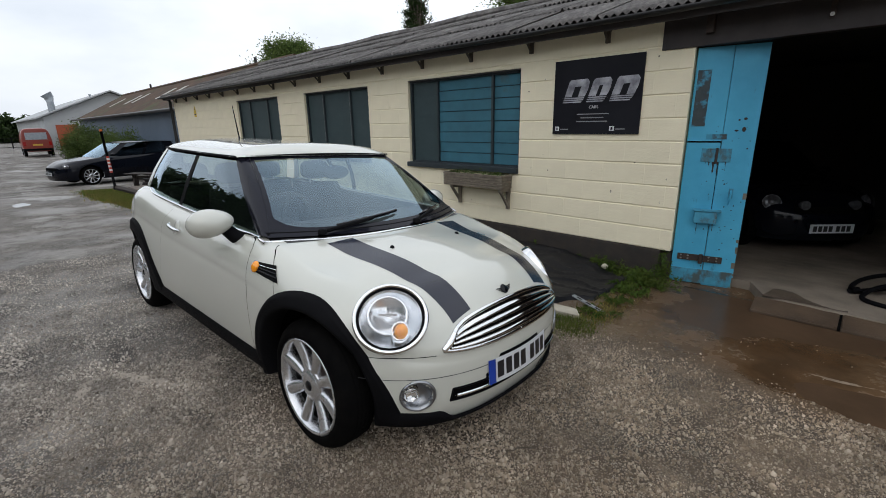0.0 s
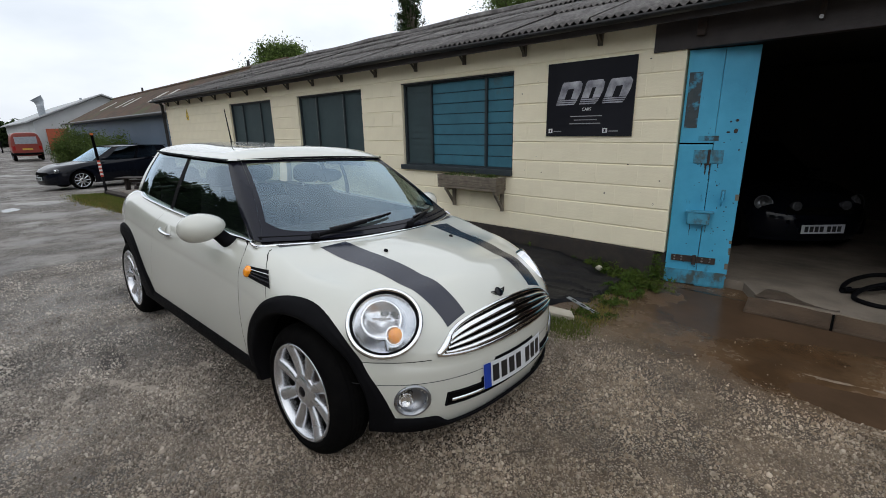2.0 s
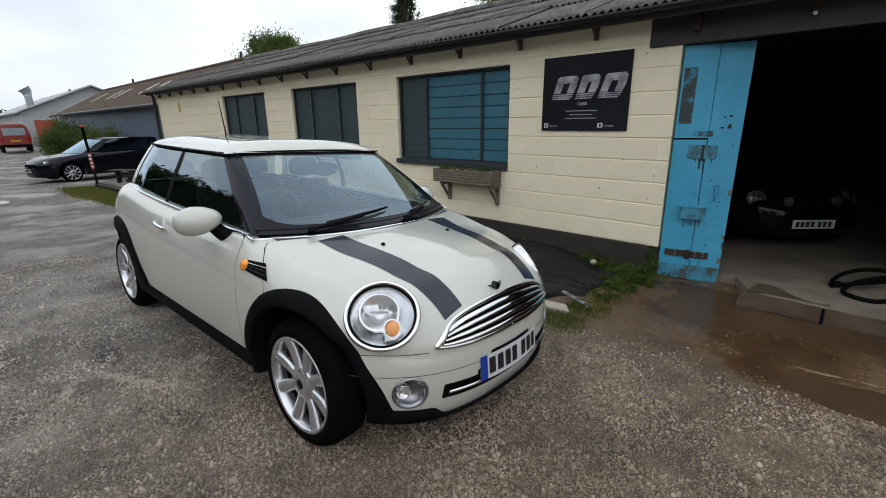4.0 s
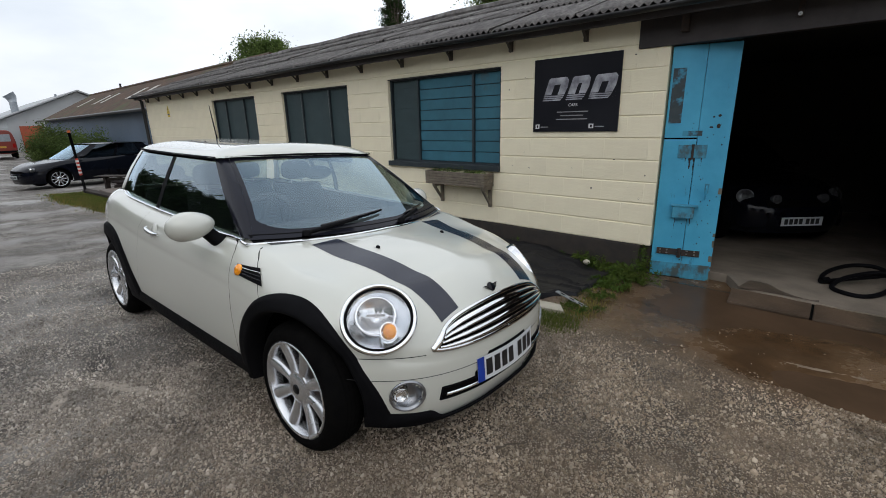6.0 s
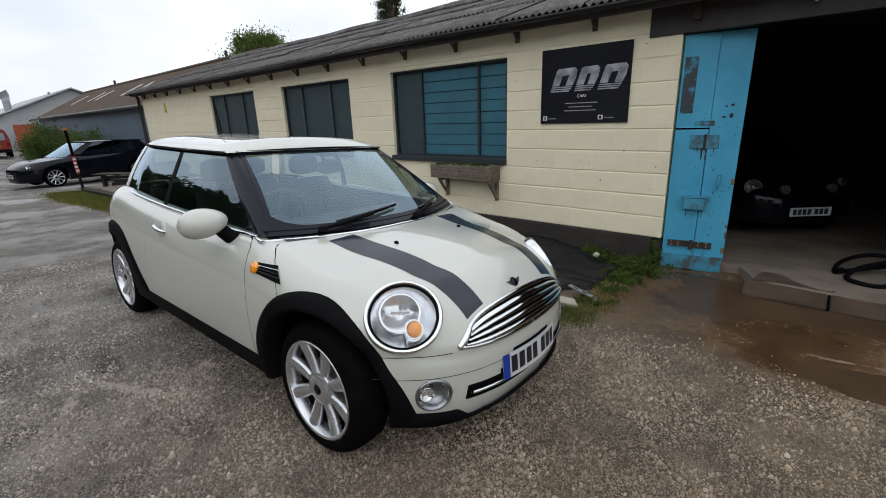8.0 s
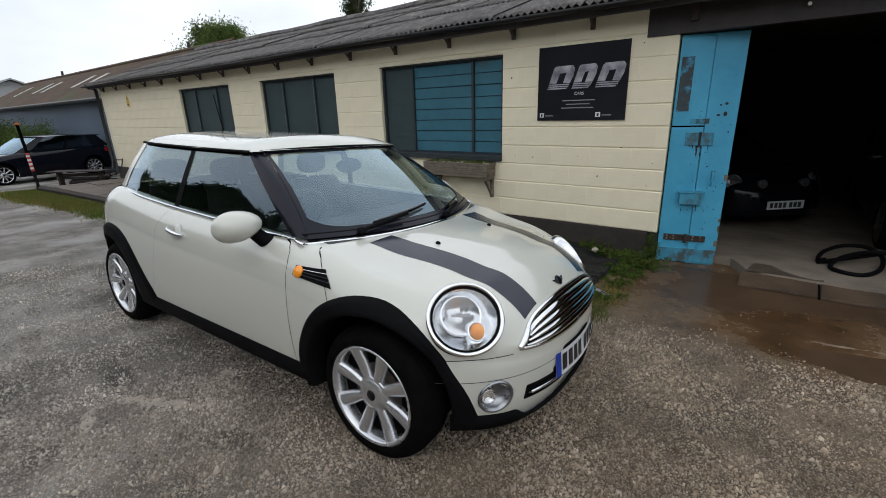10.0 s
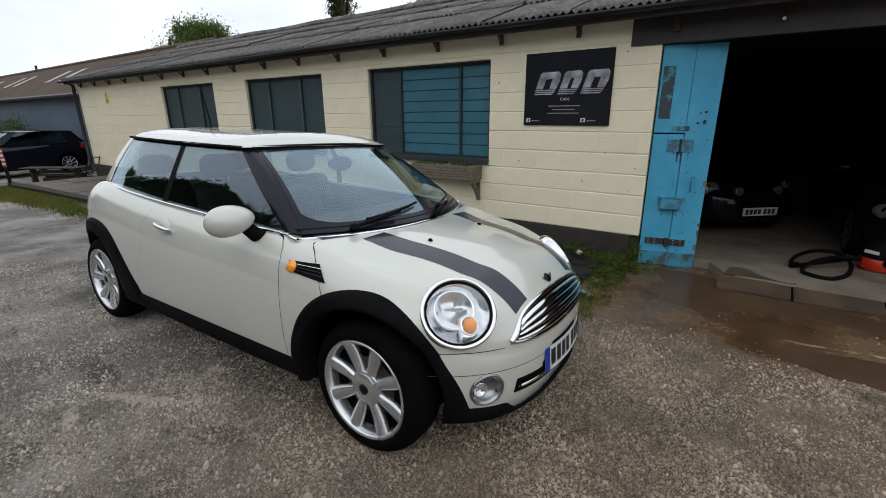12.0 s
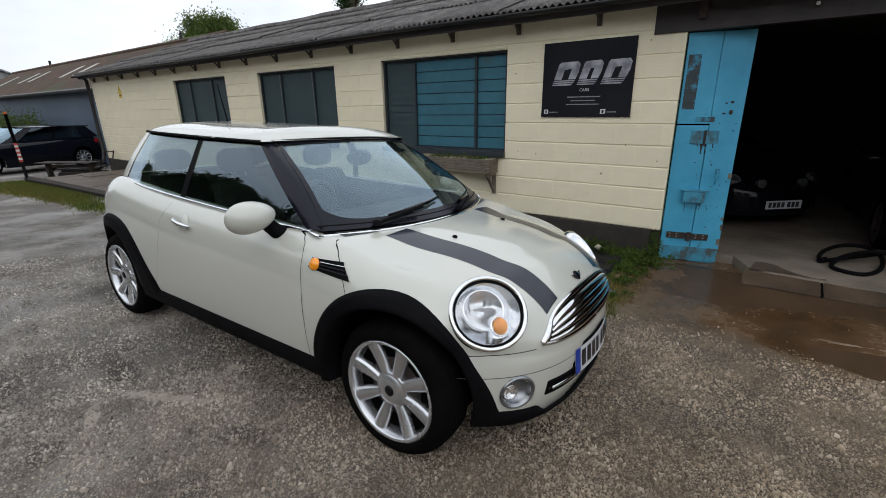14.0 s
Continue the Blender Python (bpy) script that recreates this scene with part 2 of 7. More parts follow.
    pale_slab=surf("pale_slab", (0.37, 0.32, 0.265), (0.26, 0.222, 0.182), 16, 0.85, bump=0.5, bump_scale=80, stain=(0.22, 0.19, 0.16), stain_scale=14, stain_at=0.52),
    puddle=surf("puddle_water", (0.05, 0.045, 0.04), (0.04, 0.036, 0.032), 2.0, 0.04, 0.02),
    pale_stone=surf("pale_stone", (0.45, 0.41, 0.33), rough=0.8),
    water=surf("muddy_water", (0.090, 0.055, 0.033), (0.064, 0.040, 0.024), 2.5, 0.24, 0.08, bump=0.06, bump_scale=25, spec=0.10),
    dry_silt=surf("dry_silt", (0.27, 0.205, 0.145), (0.16, 0.115, 0.078), 30, 0.75, bump=0.5, bump_scale=120),
    wet_concrete=surf("wet_concrete", (0.098, 0.074, 0.055), (0.068, 0.052, 0.039), 9, 0.55, 0.15, bump=0.4, bump_scale=60, spec=0.25),
    wet_slab=surf("wet_slab", (0.098, 0.066, 0.043), (0.055, 0.038, 0.026), 4, 0.55, 0.15, bump=0.5, bump_scale=55, stain=(0.045, 0.036, 0.024), stain_scale=2.6, stain_at=0.55, spec=0.3),
    vac_red=surf("vacuum_red", (0.6, 0.035, 0.01), rough=0.35),
    stone=surf("gravel_stone", (0.205, 0.180, 0.152), (0.150, 0.135, 0.120), 3, 0.8, bump=0.4, bump_scale=300, spec=0.3),
)


def island_tint(m, lo, hi):
    """Lets each loose piece of a joined mesh have its own brightness."""
    nt = m.node_tree
    b = nt.nodes["Principled BSDF"]
    link = b.inputs["Base Color"].links[0]
    src = link.from_socket
    g, r, h = nt.nodes.new("ShaderNodeNewGeometry"), nt.nodes.new("ShaderNodeMapRange"), nt.nodes.new("ShaderNodeHueSaturation")
    r.inputs["To Min"].default_value, r.inputs["To Max"].default_value = lo, hi
    nt.links.new(g.outputs["Random Per Island"], r.inputs["Value"])
    nt.links.new(r.outputs["Result"], h.inputs["Value"])
    nt.links.new(src, h.inputs["Color"])
    nt.links.new(h.outputs["Color"], b.inputs["Base Color"])


for key, lo, hi in (("leaf", 0.55, 1.4), ("leaf_dark", 0.55, 1.4), ("grass", 0.6, 1.3), ("weed", 0.6, 1.3), ("dry_weed", 0.6, 1.3)):
    island_tint(M[key], lo, hi)


def leafy(m, share):
    """Thin leaves pass part of the light that falls on their far side."""
    nt = m.node_tree
    b, out = nt.nodes["Principled BSDF"], nt.nodes["Material Output"]
    tl, mx = nt.nodes.new("ShaderNodeBsdfTranslucent"), nt.nodes.new("ShaderNodeMixShader")
    nt.links.new(b.inputs["Base Color"].links[0].from_socket, tl.inputs["Color"])
    mx.inputs["Fac"].default_value = share
    nt.links.new(b.outputs["BSDF"], mx.inputs[1])
    nt.links.new(tl.outputs["BSDF"], mx.inputs[2])
    nt.links.new(mx.outputs["Shader"], out.inputs["Surface"])


for key in ("leaf", "leaf_dark", "grass", "weed", "dry_weed"):
    leafy(M[key], 0.42)


def stone_tones():
    """Each gravel stone takes its own tone, from dark wet flint to pale limestone."""
    nt = M["stone"].node_tree
    b = nt.nodes["Principled BSDF"]
    src = b.inputs["Base Color"].links[0].from_socket
    g, r, x = nt.nodes.new("ShaderNodeNewGeometry"), nt.nodes.new("ShaderNodeValToRGB"), nt.nodes.new("ShaderNodeMix")
    cr = r.color_ramp
    cr.elements[0].position, cr.elements[0].color = 0.0, (0.10, 0.083, 0.067, 1)
    cr.elements[1].position, cr.elements[1].color = 1.0, (0.46, 0.413, 0.354, 1)
    for at, col in ((0.25, (0.185, 0.154, 0.124)), (0.5, (0.245, 0.207, 0.168)), (0.75, (0.285, 0.249, 0.211)), (0.95, (0.34, 0.301, 0.256))):
        cr.elements.new(at).color = (*col, 1)
    x.data_type = "RGBA"
    x.inputs["Factor"].default_value = 0.85
    # damp patches keep the stones dark, washed patches leave them pale
    co, no, mr, hs = (nt.nodes.new("ShaderNode" + k) for k in ("TexCoord", "TexNoise", "MapRange", "HueSaturation"))
    no.inputs["Scale"].default_value, no.inputs["Detail"].default_value, no.inputs["Roughness"].default_value = 2.1, 8.0, 0.68
    for k, v in (("From Min", 0.40), ("From Max", 0.62), ("To Min", 1.78), ("To Max", 0.80)):
        mr.inputs[k].default_value = v
    # stones get brighter by x alone, from -2.3 to -4.6
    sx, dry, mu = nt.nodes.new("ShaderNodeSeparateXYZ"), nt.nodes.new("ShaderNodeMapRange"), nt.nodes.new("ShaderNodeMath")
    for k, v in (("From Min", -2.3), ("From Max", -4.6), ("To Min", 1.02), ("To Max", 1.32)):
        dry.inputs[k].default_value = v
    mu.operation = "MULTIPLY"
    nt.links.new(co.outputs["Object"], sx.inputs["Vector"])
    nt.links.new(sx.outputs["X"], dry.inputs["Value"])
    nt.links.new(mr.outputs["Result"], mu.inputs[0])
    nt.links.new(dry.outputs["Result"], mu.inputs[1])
    nt.links.new(co.outputs["Object"], no.inputs["Vector"])
    nt.links.new(no.outputs["Fac"], mr.inputs["Value"])
    nt.links.new(mu.outputs["Value"], hs.inputs["Value"])
    # the gravel turns from grey by the open yard to brown by the garage
    sat = nt.nodes.new("ShaderNodeMapRange")
    for k, v in (("From Min", -3.4), ("From Max", -0.6), ("To Min", 0.75), ("To Max", 1.45)):
        sat.inputs[k].default_value = v
    nt.links.new(sx.outputs["X"], sat.inputs["Value"])
    nt.links.new(sat.outputs["Result"], hs.inputs["Saturation"])
    nt.links.new(x.outputs["Result"], hs.inputs["Color"])
    nt.links.new(g.outputs["Random Per Island"], r.inputs["Fac"])
    nt.links.new(src, x.inputs["A"])
    nt.links.new(r.outputs["Color"], x.inputs["B"])
    nt.links.new(hs.outputs["Color"], b.inputs["Base Color"])


stone_tones()


# small hollows in the yard: middle, half sizes, depth
HOLLOWS = ((-3.66, -0.04, 0.26, 0.12, 0.030), (-3.33, 0.44, 0.24, 0.10, 0.028), (-2.92, -0.04, 0.17, 0.07, 0.018), (-4.7, 0.9, 0.4, 0.14, 0.02), (0.24, 2.69, 0.10, 0.06, 0.012), (-2.25, 0.55, 0.16, 0.09, 0.014))


def ground_material():
    """Wet gravel: fine stones, worn earth, damp and puddled ground with low roughness."""
    m = bpy.data.materials.new("wet_gravel")
    m.use_nodes = True
    nt = m.node_tree
    b, L = nt.nodes["Principled BSDF"], nt.links
    co = nt.nodes.new("ShaderNodeTexCoord").outputs["Object"]

    def tex(kind, scale, **kw):
        n = nt.nodes.new("ShaderNodeTex" + kind)
        n.inputs["Scale"].default_value = scale
        for k, v in kw.items():
            n.inputs[k].default_value = v
        L.new(co, n.inputs["Vector"])
        return n

    def rng(sock, lo, hi, a=0.0, z=1.0):
        r = nt.nodes.new("ShaderNodeMapRange")
        for k, v in (("From Min", lo), ("From Max", hi), ("To Min", a), ("To Max", z)):
            r.inputs[k].default_value = v
        L.new(sock, r.inputs["Value"])
        return r.outputs["Result"]

    def mix(f, a, c, blend="MIX"):
        x = nt.nodes.new("ShaderNodeMix")
        x.data_type, x.blend_type = "RGBA", blend
        for k, v in (("Factor", f), ("A", a), ("B", c)):
            if isinstance(v, tuple):
                x.inputs[k].default_value = (*v, 1)
            elif isinstance(v, float):
                x.inputs[k].default_value = v
            else:
                L.new(v, x.inputs[k])
        return x.outputs["Result"]

    def calc(op, a, c):
        x = nt.nodes.new("ShaderNodeMath")
        x.operation, x.use_clamp = op, True
        for i, v in enumerate((a, c)):
            if isinstance(v, float):
                x.inputs[i].default_value = v
            else:
                L.new(v, x.inputs[i])
        return x.outputs["Value"]

    vor = tex("Voronoi", 95.0)
    vor2 = tex("Voronoi", 28.0)
    fine = tex("Noise", 160.0, Detail=4.0, Roughness=0.7)
    mid = tex("Noise", 3.2, Detail=8.0, Roughness=0.65)
    big = tex("Noise", 0.55, Detail=6.0, Roughness=0.6)
    sep = nt.nodes.new("ShaderNodeSeparateColor")
    L.new(vor.outputs["Color"], sep.inputs["Color"])
    stone = mix(sep.outputs["Red"], (0.115, 0.096, 0.078), (0.42, 0.372, 0.315))
    sep2 = nt.nodes.new("ShaderNodeSeparateColor")
    L.new(vor2.outputs["Color"], sep2.inputs["Color"])
    stone = mix(rng(sep2.outputs["Green"], 0.86, 0.9), stone, (0.33, 0.30, 0.26))
    earth = mix(rng(fine.outputs["Fac"], 0.38, 0.62), (0.120, 0.099, 0.079), (0.37, 0.318, 0.262))
    # dark earth between stones, with the crevice shade painted in as well
    gap = rng(vor.outputs["Distance"], 0.26, 0.52)
    stone = mix(gap, stone, (0.060, 0.049, 0.039))
    base = mix(rng(mid.outputs["Fac"], 0.50, 0.68, 0.0, 0.7), stone, earth)
    # ground near the building is brown and soaked
    xyz = nt.nodes.new("ShaderNodeSeparateXYZ")
    L.new(co, xyz.inputs["Vector"])
    wob = rng(big.outputs["Fac"], 0.3, 0.7, -0.35, 0.35)
    yy = nt.nodes.new("ShaderNodeMath")
    yy.operation = "ADD"
    L.new(xyz.outputs["Y"], yy.inputs[0])
    L.new(wob, yy.inputs[1])
    near_wall = calc("MULTIPLY", rng(yy.outputs["Value"], 2.5, 3.15), rng(xyz.outputs["X"], -2.6, -1.4))
    silt = mix(rng(mid.outputs["Fac"], 0.35, 0.65), (0.056, 0.037, 0.025), (0.112, 0.075, 0.051))
    base = mix(near_wall, base, silt)
    # pale wash of dry dust on the open yard
    dust = calc("MULTIPLY", rng(big.outputs["Fac"], 0.52, 0.66), rng(xyz.outputs["X"], -2.5, -5.0))
    base = mix(calc("MULTIPLY", dust, 0.8), base, (0.34, 0.32, 0.295))
    pale = calc("MULTIPLY", rng(tex("Noise", 0.9, Detail=9.0, Roughness=0.7).outputs["Fac"], 0.50, 0.62), rng(xyz.outputs["X"], -1.2, -2.6))
    base = mix(calc("MULTIPLY", pale, 0.55), base, (0.37, 0.345, 0.31))
    damp = rng(tex("Noise", 1.1, Detail=7.0, Roughness=0.62).outputs["Fac"], 0.47, 0.62)
    base = mix(calc("MULTIPLY", damp, 0.30), base, (0.065, 0.053, 0.042))
    brown = calc("MULTIPLY", rng(tex("Noise", 0.8, Detail=6.0, Roughness=0.6).outputs["Fac"], 0.44, 0.60), rng(xyz.outputs["X"], -4.2, -2.6))
    base = mix(calc("MULTIPLY", brown, 0.45), base, mix(fine.outputs["Fac"], (0.115, 0.082, 0.058), (0.26, 0.20, 0.148)))
    # soaked dark soil in the small hollows of the yard
    warp, moved = nt.nodes.new("ShaderNodeVectorMath"), nt.nodes.new("ShaderNodeVectorMath")
    warp.operation, moved.operation = "MULTIPLY_ADD", "ADD"
    warp.inputs[1].default_value, warp.inputs[2].default_value = (0.34, 0.34, 0.0), (-0.17, -0.17, 0.0)
    L.new(tex("Noise", 7.0, Detail=6.0, Roughness=0.7).outputs["Color"], warp.inputs[0])
    L.new(co, moved.inputs[0])
    L.new(warp.outputs["Vector"], moved.inputs[1])
    soak = None
    for hx, hy, hrx, hry, _ in HOLLOWS:
        sc_v, ln = nt.nodes.new("ShaderNodeVectorMath"), nt.nodes.new("ShaderNodeVectorMath")
        sc_v.operation, ln.operation = "MULTIPLY_ADD", "LENGTH"
        sc_v.inputs[1].default_value, sc_v.inputs[2].default_value = (1 / hrx, 1 / hry, 0.0), (-hx / hrx, -hy / hry, 0.0)
        L.new(moved.outputs["Vector"], sc_v.inputs[0])
        L.new(sc_v.outputs["Vector"], ln.inputs[0])
        blob = rng(ln.outputs["Value"], 1.15, 0.55)
        soak = blob if soak is None else calc("MAXIMUM", soak, blob)
    base = mix(calc("MULTIPLY", soak, 0.75), base, (0.040, 0.032, 0.026))
    # ground value and saturation vary with x alone
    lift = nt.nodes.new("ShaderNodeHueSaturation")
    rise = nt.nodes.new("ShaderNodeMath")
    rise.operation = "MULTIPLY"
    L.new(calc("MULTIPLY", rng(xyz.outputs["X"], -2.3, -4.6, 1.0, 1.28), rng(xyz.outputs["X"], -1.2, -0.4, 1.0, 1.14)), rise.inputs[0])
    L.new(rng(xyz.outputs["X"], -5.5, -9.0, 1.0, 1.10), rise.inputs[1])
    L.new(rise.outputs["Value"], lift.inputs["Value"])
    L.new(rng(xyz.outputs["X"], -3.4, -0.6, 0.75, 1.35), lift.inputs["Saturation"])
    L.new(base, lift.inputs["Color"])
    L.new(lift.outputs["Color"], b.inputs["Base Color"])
    pool = calc("MULTIPLY", near_wall, rng(mid.outputs["Fac"], 0.72, 0.48))
    far_pool = calc("MULTIPLY", rng(tex("Noise", 0.45, Detail=5.0).outputs["Fac"], 0.60, 0.66), rng(xyz.outputs["X"], -7.0, -9.0))
    wet = calc("MAXIMUM", pool, calc("MULTIPLY", far_pool, 0.55))
    ro = nt.nodes.new("ShaderNodeMix")
    ro.data_type = "FLOAT"
    L.new(wet, ro.inputs["Factor"])
    L.new(rng(damp, 0.0, 1.0, 0.8, 0.55), ro.inputs["A"])
    ro.inputs["B"].default_value = 0.12
    L.new(ro.outputs["Result"], b.inputs["Roughness"])
    L.new(rng(pool, 0.0, 1.0, 0.45, 0.12), b.inputs["Specular IOR Level"])
    hgt = calc("ADD", calc("MULTIPLY", rng(vor.outputs["Distance"], 0.0, 0.7, 1.0, 0.0), 0.6), calc("MULTIPLY", fine.outputs["Fac"], 0.4))
    bp = nt.nodes.new("ShaderNodeBump")
    bp.inputs["Distance"].default_value = 0.012
    L.new(rng(wet, 0.0, 1.0, 0.9, 0.08), bp.inputs["Strength"])
    L.new(hgt, bp.inputs["Height"])
    L.new(bp.outputs["Normal"], b.inputs["Normal"])
    return m


M["ground"] = ground_material()

# ---- mesh helpers ----
def part(name, bm, material, parent=None, label="", smooth=False):
    """Links a bmesh as one mesh object, under a thing or part if given."""
    me = bpy.data.meshes.new(name)
    if smooth:
        for f in bm.faces:
            f.smooth = True
    bm.to_mesh(me)
    bm.free()
    me.materials.append(M[material])
    ob = new(name, me)
    ob.parent = parent
    return tagged(ob, label)


def thing(name, m, label, category, group="", kind=""):
    e = new(name)
    e.empty_display_size = 0.1
    e.matrix_world = m
    return tagged(e, label, category, group, kind)


def box(bm, x0, x1, y0, y1, z0, z1, bevel=0.0):
    vs = [bm.verts.new((x, y, z)) for z in (z0, z1) for y in (y0, y1) for x in (x0, x1)]
    fs = [bm.faces.new([vs[i] for i in q]) for q in ((0, 2, 3, 1), (4, 5, 7, 6), (0, 1, 5, 4), (1, 3, 7, 5), (3, 2, 6, 7), (2, 0, 4, 6))]
    if bevel:
        es = list({e for f in fs for e in f.edges})
        bmesh.ops.bevel(bm, geom=es, offset=bevel, segments=2, affect="EDGES", profile=0.5)
    return vs


def boxed(x0, x1, y0, y1, z0, z1, bevel=0.0):
    bm = bmesh.new()
    box(bm, x0, x1, y0, y1, z0, z1, bevel)
    return bm


def sheet(bm, rows, close_u=False, close_v=False, flip=False):
    """Quads over rows of points."""
    vs = [[bm.verts.new(p) for p in r] for r in rows]
    nu, nv = len(vs), len(vs[0])
    out = []
    for i in range(nu if close_u else nu - 1):
        for j in range(nv if close_v else nv - 1):
            q = [vs[i][j], vs[(i + 1) % nu][j], vs[(i + 1) % nu][(j + 1) % nv], vs[i][(j + 1) % nv]]
            out.append(bm.faces.new(q[::-1] if flip else q))
    return vs, out


def tube(bm, pts, r, seg=8, caps=True):
    pts = [Vector(p) for p in pts]
    rad = r if callable(r) else (lambda u: r)
    rows, up = [], None
    for i, p in enumerate(pts):
        d = (pts[min(i + 1, len(pts) - 1)] - pts[max(i - 1, 0)]).normalized()
        if up is None:
            up = d.orthogonal().normalized()
        up = (up - d * up.dot(d)).normalized()
        sd = d.cross(up)
        k = rad(i / max(1, len(pts) - 1))
        rows.append([p + k * (math.cos(a) * up + math.sin(a) * sd) for a in (2 * math.pi * j / seg for j in range(seg))])
    vs, _ = sheet(bm, rows, close_v=True)
    if caps:
        bm.faces.new(vs[0][::-1])
        bm.faces.new(vs[-1])


def lathe(bm, profile, seg=32, m=Matrix(), squash=1.0):
    """Turns (radius, height) pairs round the local z axis of m."""
    rows = [[m @ Vector((r * math.cos(a), r * squash * math.sin(a), h)) for a in (2 * math.pi * j / seg for j in range(seg))] for r, h in profile]
    return sheet(bm, rows, close_v=True)


def rod(p, q, r, seg=8):
    bm = bmesh.new()
    tube(bm, [p, q], r, seg)
    return bm


def lerp(a, b, t):
    return a + (b - a) * t


def smooth(a, b, x):
    t = min(1.0, max(0.0, (x - a) / (b - a)))
    return t * t * (3 - 2 * t)


def curve_at(table, x):
    """Smooth value through (x, value) pairs, x ascending."""
    if x <= table[0][0]:
        return table[0][1]
    for (x0, v0), (x1, v1) in zip(table, table[1:]):
        if x <= x1:
            return lerp(v0, v1, (x - x0) / (x1 - x0))
    return table[-1][1]


def flow_at(table, x):
    """As curve_at, with no kink at the pairs."""
    if x <= table[0][0]:
        return table[0][1]
    if x >= table[-1][0]:
        return table[-1][1]
    n = len(table)
    k = next(i for i in range(n - 1) if x <= table[i + 1][0])

    def slope(i):
        a, b = table[max(i - 1, 0)], table[min(i + 1, n - 1)]
        return (b[1] - a[1]) / (b[0] - a[0])
    (x0, v0), (x1, v1) = table[k], table[k + 1]
    h = x1 - x0
    t = (x - x0) / h
    return v0 * (1 + 2 * t) * (1 - t) ** 2 + slope(k) * h * t * (1 - t) ** 2 + v1 * t * t * (3 - 2 * t) + slope(k + 1) * h * t * t * (t - 1)


# ---- ground ----
def ground_z(x, y):
    fall = -0.04 * min(3.7, y - 0.8) if y > 0.8 else -0.012 * max(-6.0, y - 0.8)
    fall *= lerp(0.25, 1.0, smooth(-12, -5, x))
    return fall + curve_at(((-90.0, -0.18), (-50.0, -0.20), (-32.0, -0.36), (-21.0, -0.44), (-18.5, -0.38), (-14.5, -0.12), (-4.0, 0.0)), x)


WATER_Z = -0.141


def rest_z(x, y):
    """Ground height with its unevenness and the hollows that hold water."""
    z = ground_z(x, y) + 0.020 * noise.noise((x * 0.8, y * 0.8, 0)) + 0.009 * noise.noise((x * 3.1, y * 3.1, 3)) + 0.005 * noise.noise((x * 9, y * 9, 5)) + 0.003 * noise.noise((x * 21, y * 21, 7))
    for cx, cy, rx, ry, deep in ((-0.62, 3.80, 0.55, 0.42, 0.03), (0.38, 3.13, 0.72, 0.27, 0.075), (1.4, 3.05, 0.7, 0.32, 0.07), (0.3, 4.05, 0.9, 0.16, 0.02)) + HOLLOWS:
        z -= deep * math.exp(-(((x - cx) / rx) ** 2 + ((y - cy) / ry) ** 2))
    return z


def build_ground():
    bm = bmesh.new()
    xs = sorted(set([round(-7 + 0.07 * i, 3) for i in range(130)] + [round(-4.515 + 0.035 * i, 3) for i in range(170)] + [-900, -500, -250, -130, -90, -60, -45, -36, -30] + [-25 + 0.8 * i for i in range(22)] + [2.5 + i * 0.8 for i in range(12)] + [16, 25, 50, 120, 300, 900]))
    ys = sorted(set([round(-1.4 + 0.07 * i, 3) for i in range(86)] + [round(-0.7 + 0.035 * i, 3) for i in range(116)] + [-900, -300, -120, -60, -30, -18, -12, -8, -6, -4.5, -3.4, -2.6, -2.0] + [5 + i for i in range(6)] + [14, 20, 40, 100, 300, 900]))
    rows = []
    for x in xs:
        row = []
        for y in ys:
            z = rest_z(x, y)
            if y > 4.62 and -17 < x < 6:
                z -= 0.35
            row.append((x, y, z))
        rows.append(row)
    sheet(bm, rows)
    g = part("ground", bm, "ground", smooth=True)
    return tagged(g, "wet grey gravel and brown earth yard with damp patches", "ground", kind="structure")


ground = build_ground()

# ---- the workshop building: front wall along x at y = 4.60 ----
WALL_Y, WALL_T = 4.60, 0.10
WALL_L, WALL_R = -15.6, -1.30
COURSE, BLOCK = 0.2115, 0.43
WALL_Z0, WALL_TOP = 0.155, 2.27
WINDOWS = [(-5.06, -3.116, 0.86, 2.01), (-7.985, -6.015, 0.86, 2.005), (-11.05, -9.035, 0.86, 2.005)]
LINTEL_X = -1.58


def wall_spans(z0, z1):
    """Stretches of the front wall that are solid between two heights."""
    cuts = [(a, b) for a, b, c, d in WINDOWS if z1 > c + 0.02 and z0 < d - 0.02]
    right = LINTEL_X if z0 > 2.02 else WALL_R
    spans, x = [], WALL_L
    for a, b in sorted(cuts):
        spans.append((x, a))
        x = b
    spans.append((x, right))
    return spans


def front_wall():
    bm = bmesh.new()
    zs = [WALL_Z0, 0.86, 2.005, 2.03, WALL_TOP]
    for z0, z1 in zip(zs, zs[1:]):
        for a, b in wall_spans(z0, z1):
            box(bm, a, b - 0.004, WALL_Y + 0.008, WALL_Y + WALL_T, z0, z1)
    w = part("wall_front", bm, "cream_paint")
    return tagged(w, "cream painted concrete block wall of a low workshop", "wall", kind="structure")


wall = front_wall()

plinth = part("wall_plinth", boxed(WALL_L, WALL_R - 0.09, WALL_Y - 0.012, WALL_Y + WALL_T, -0.6, WALL_Z0 - 0.004, 0.006), "plinth")
tagged(plinth, "dark damp brick plinth under the cream wall", "plinth", kind="structure")
bm = boxed(WALL_R - 0.085, WALL_R + 0.0, WALL_Y + 0.06, WALL_Y + 0.14, -0.6, WALL_Z0 - 0.004)
tagged(part("wall_plinth", bm, "black_wood"), "dark recess at the foot of the wall end", "plinth", kind="structure")

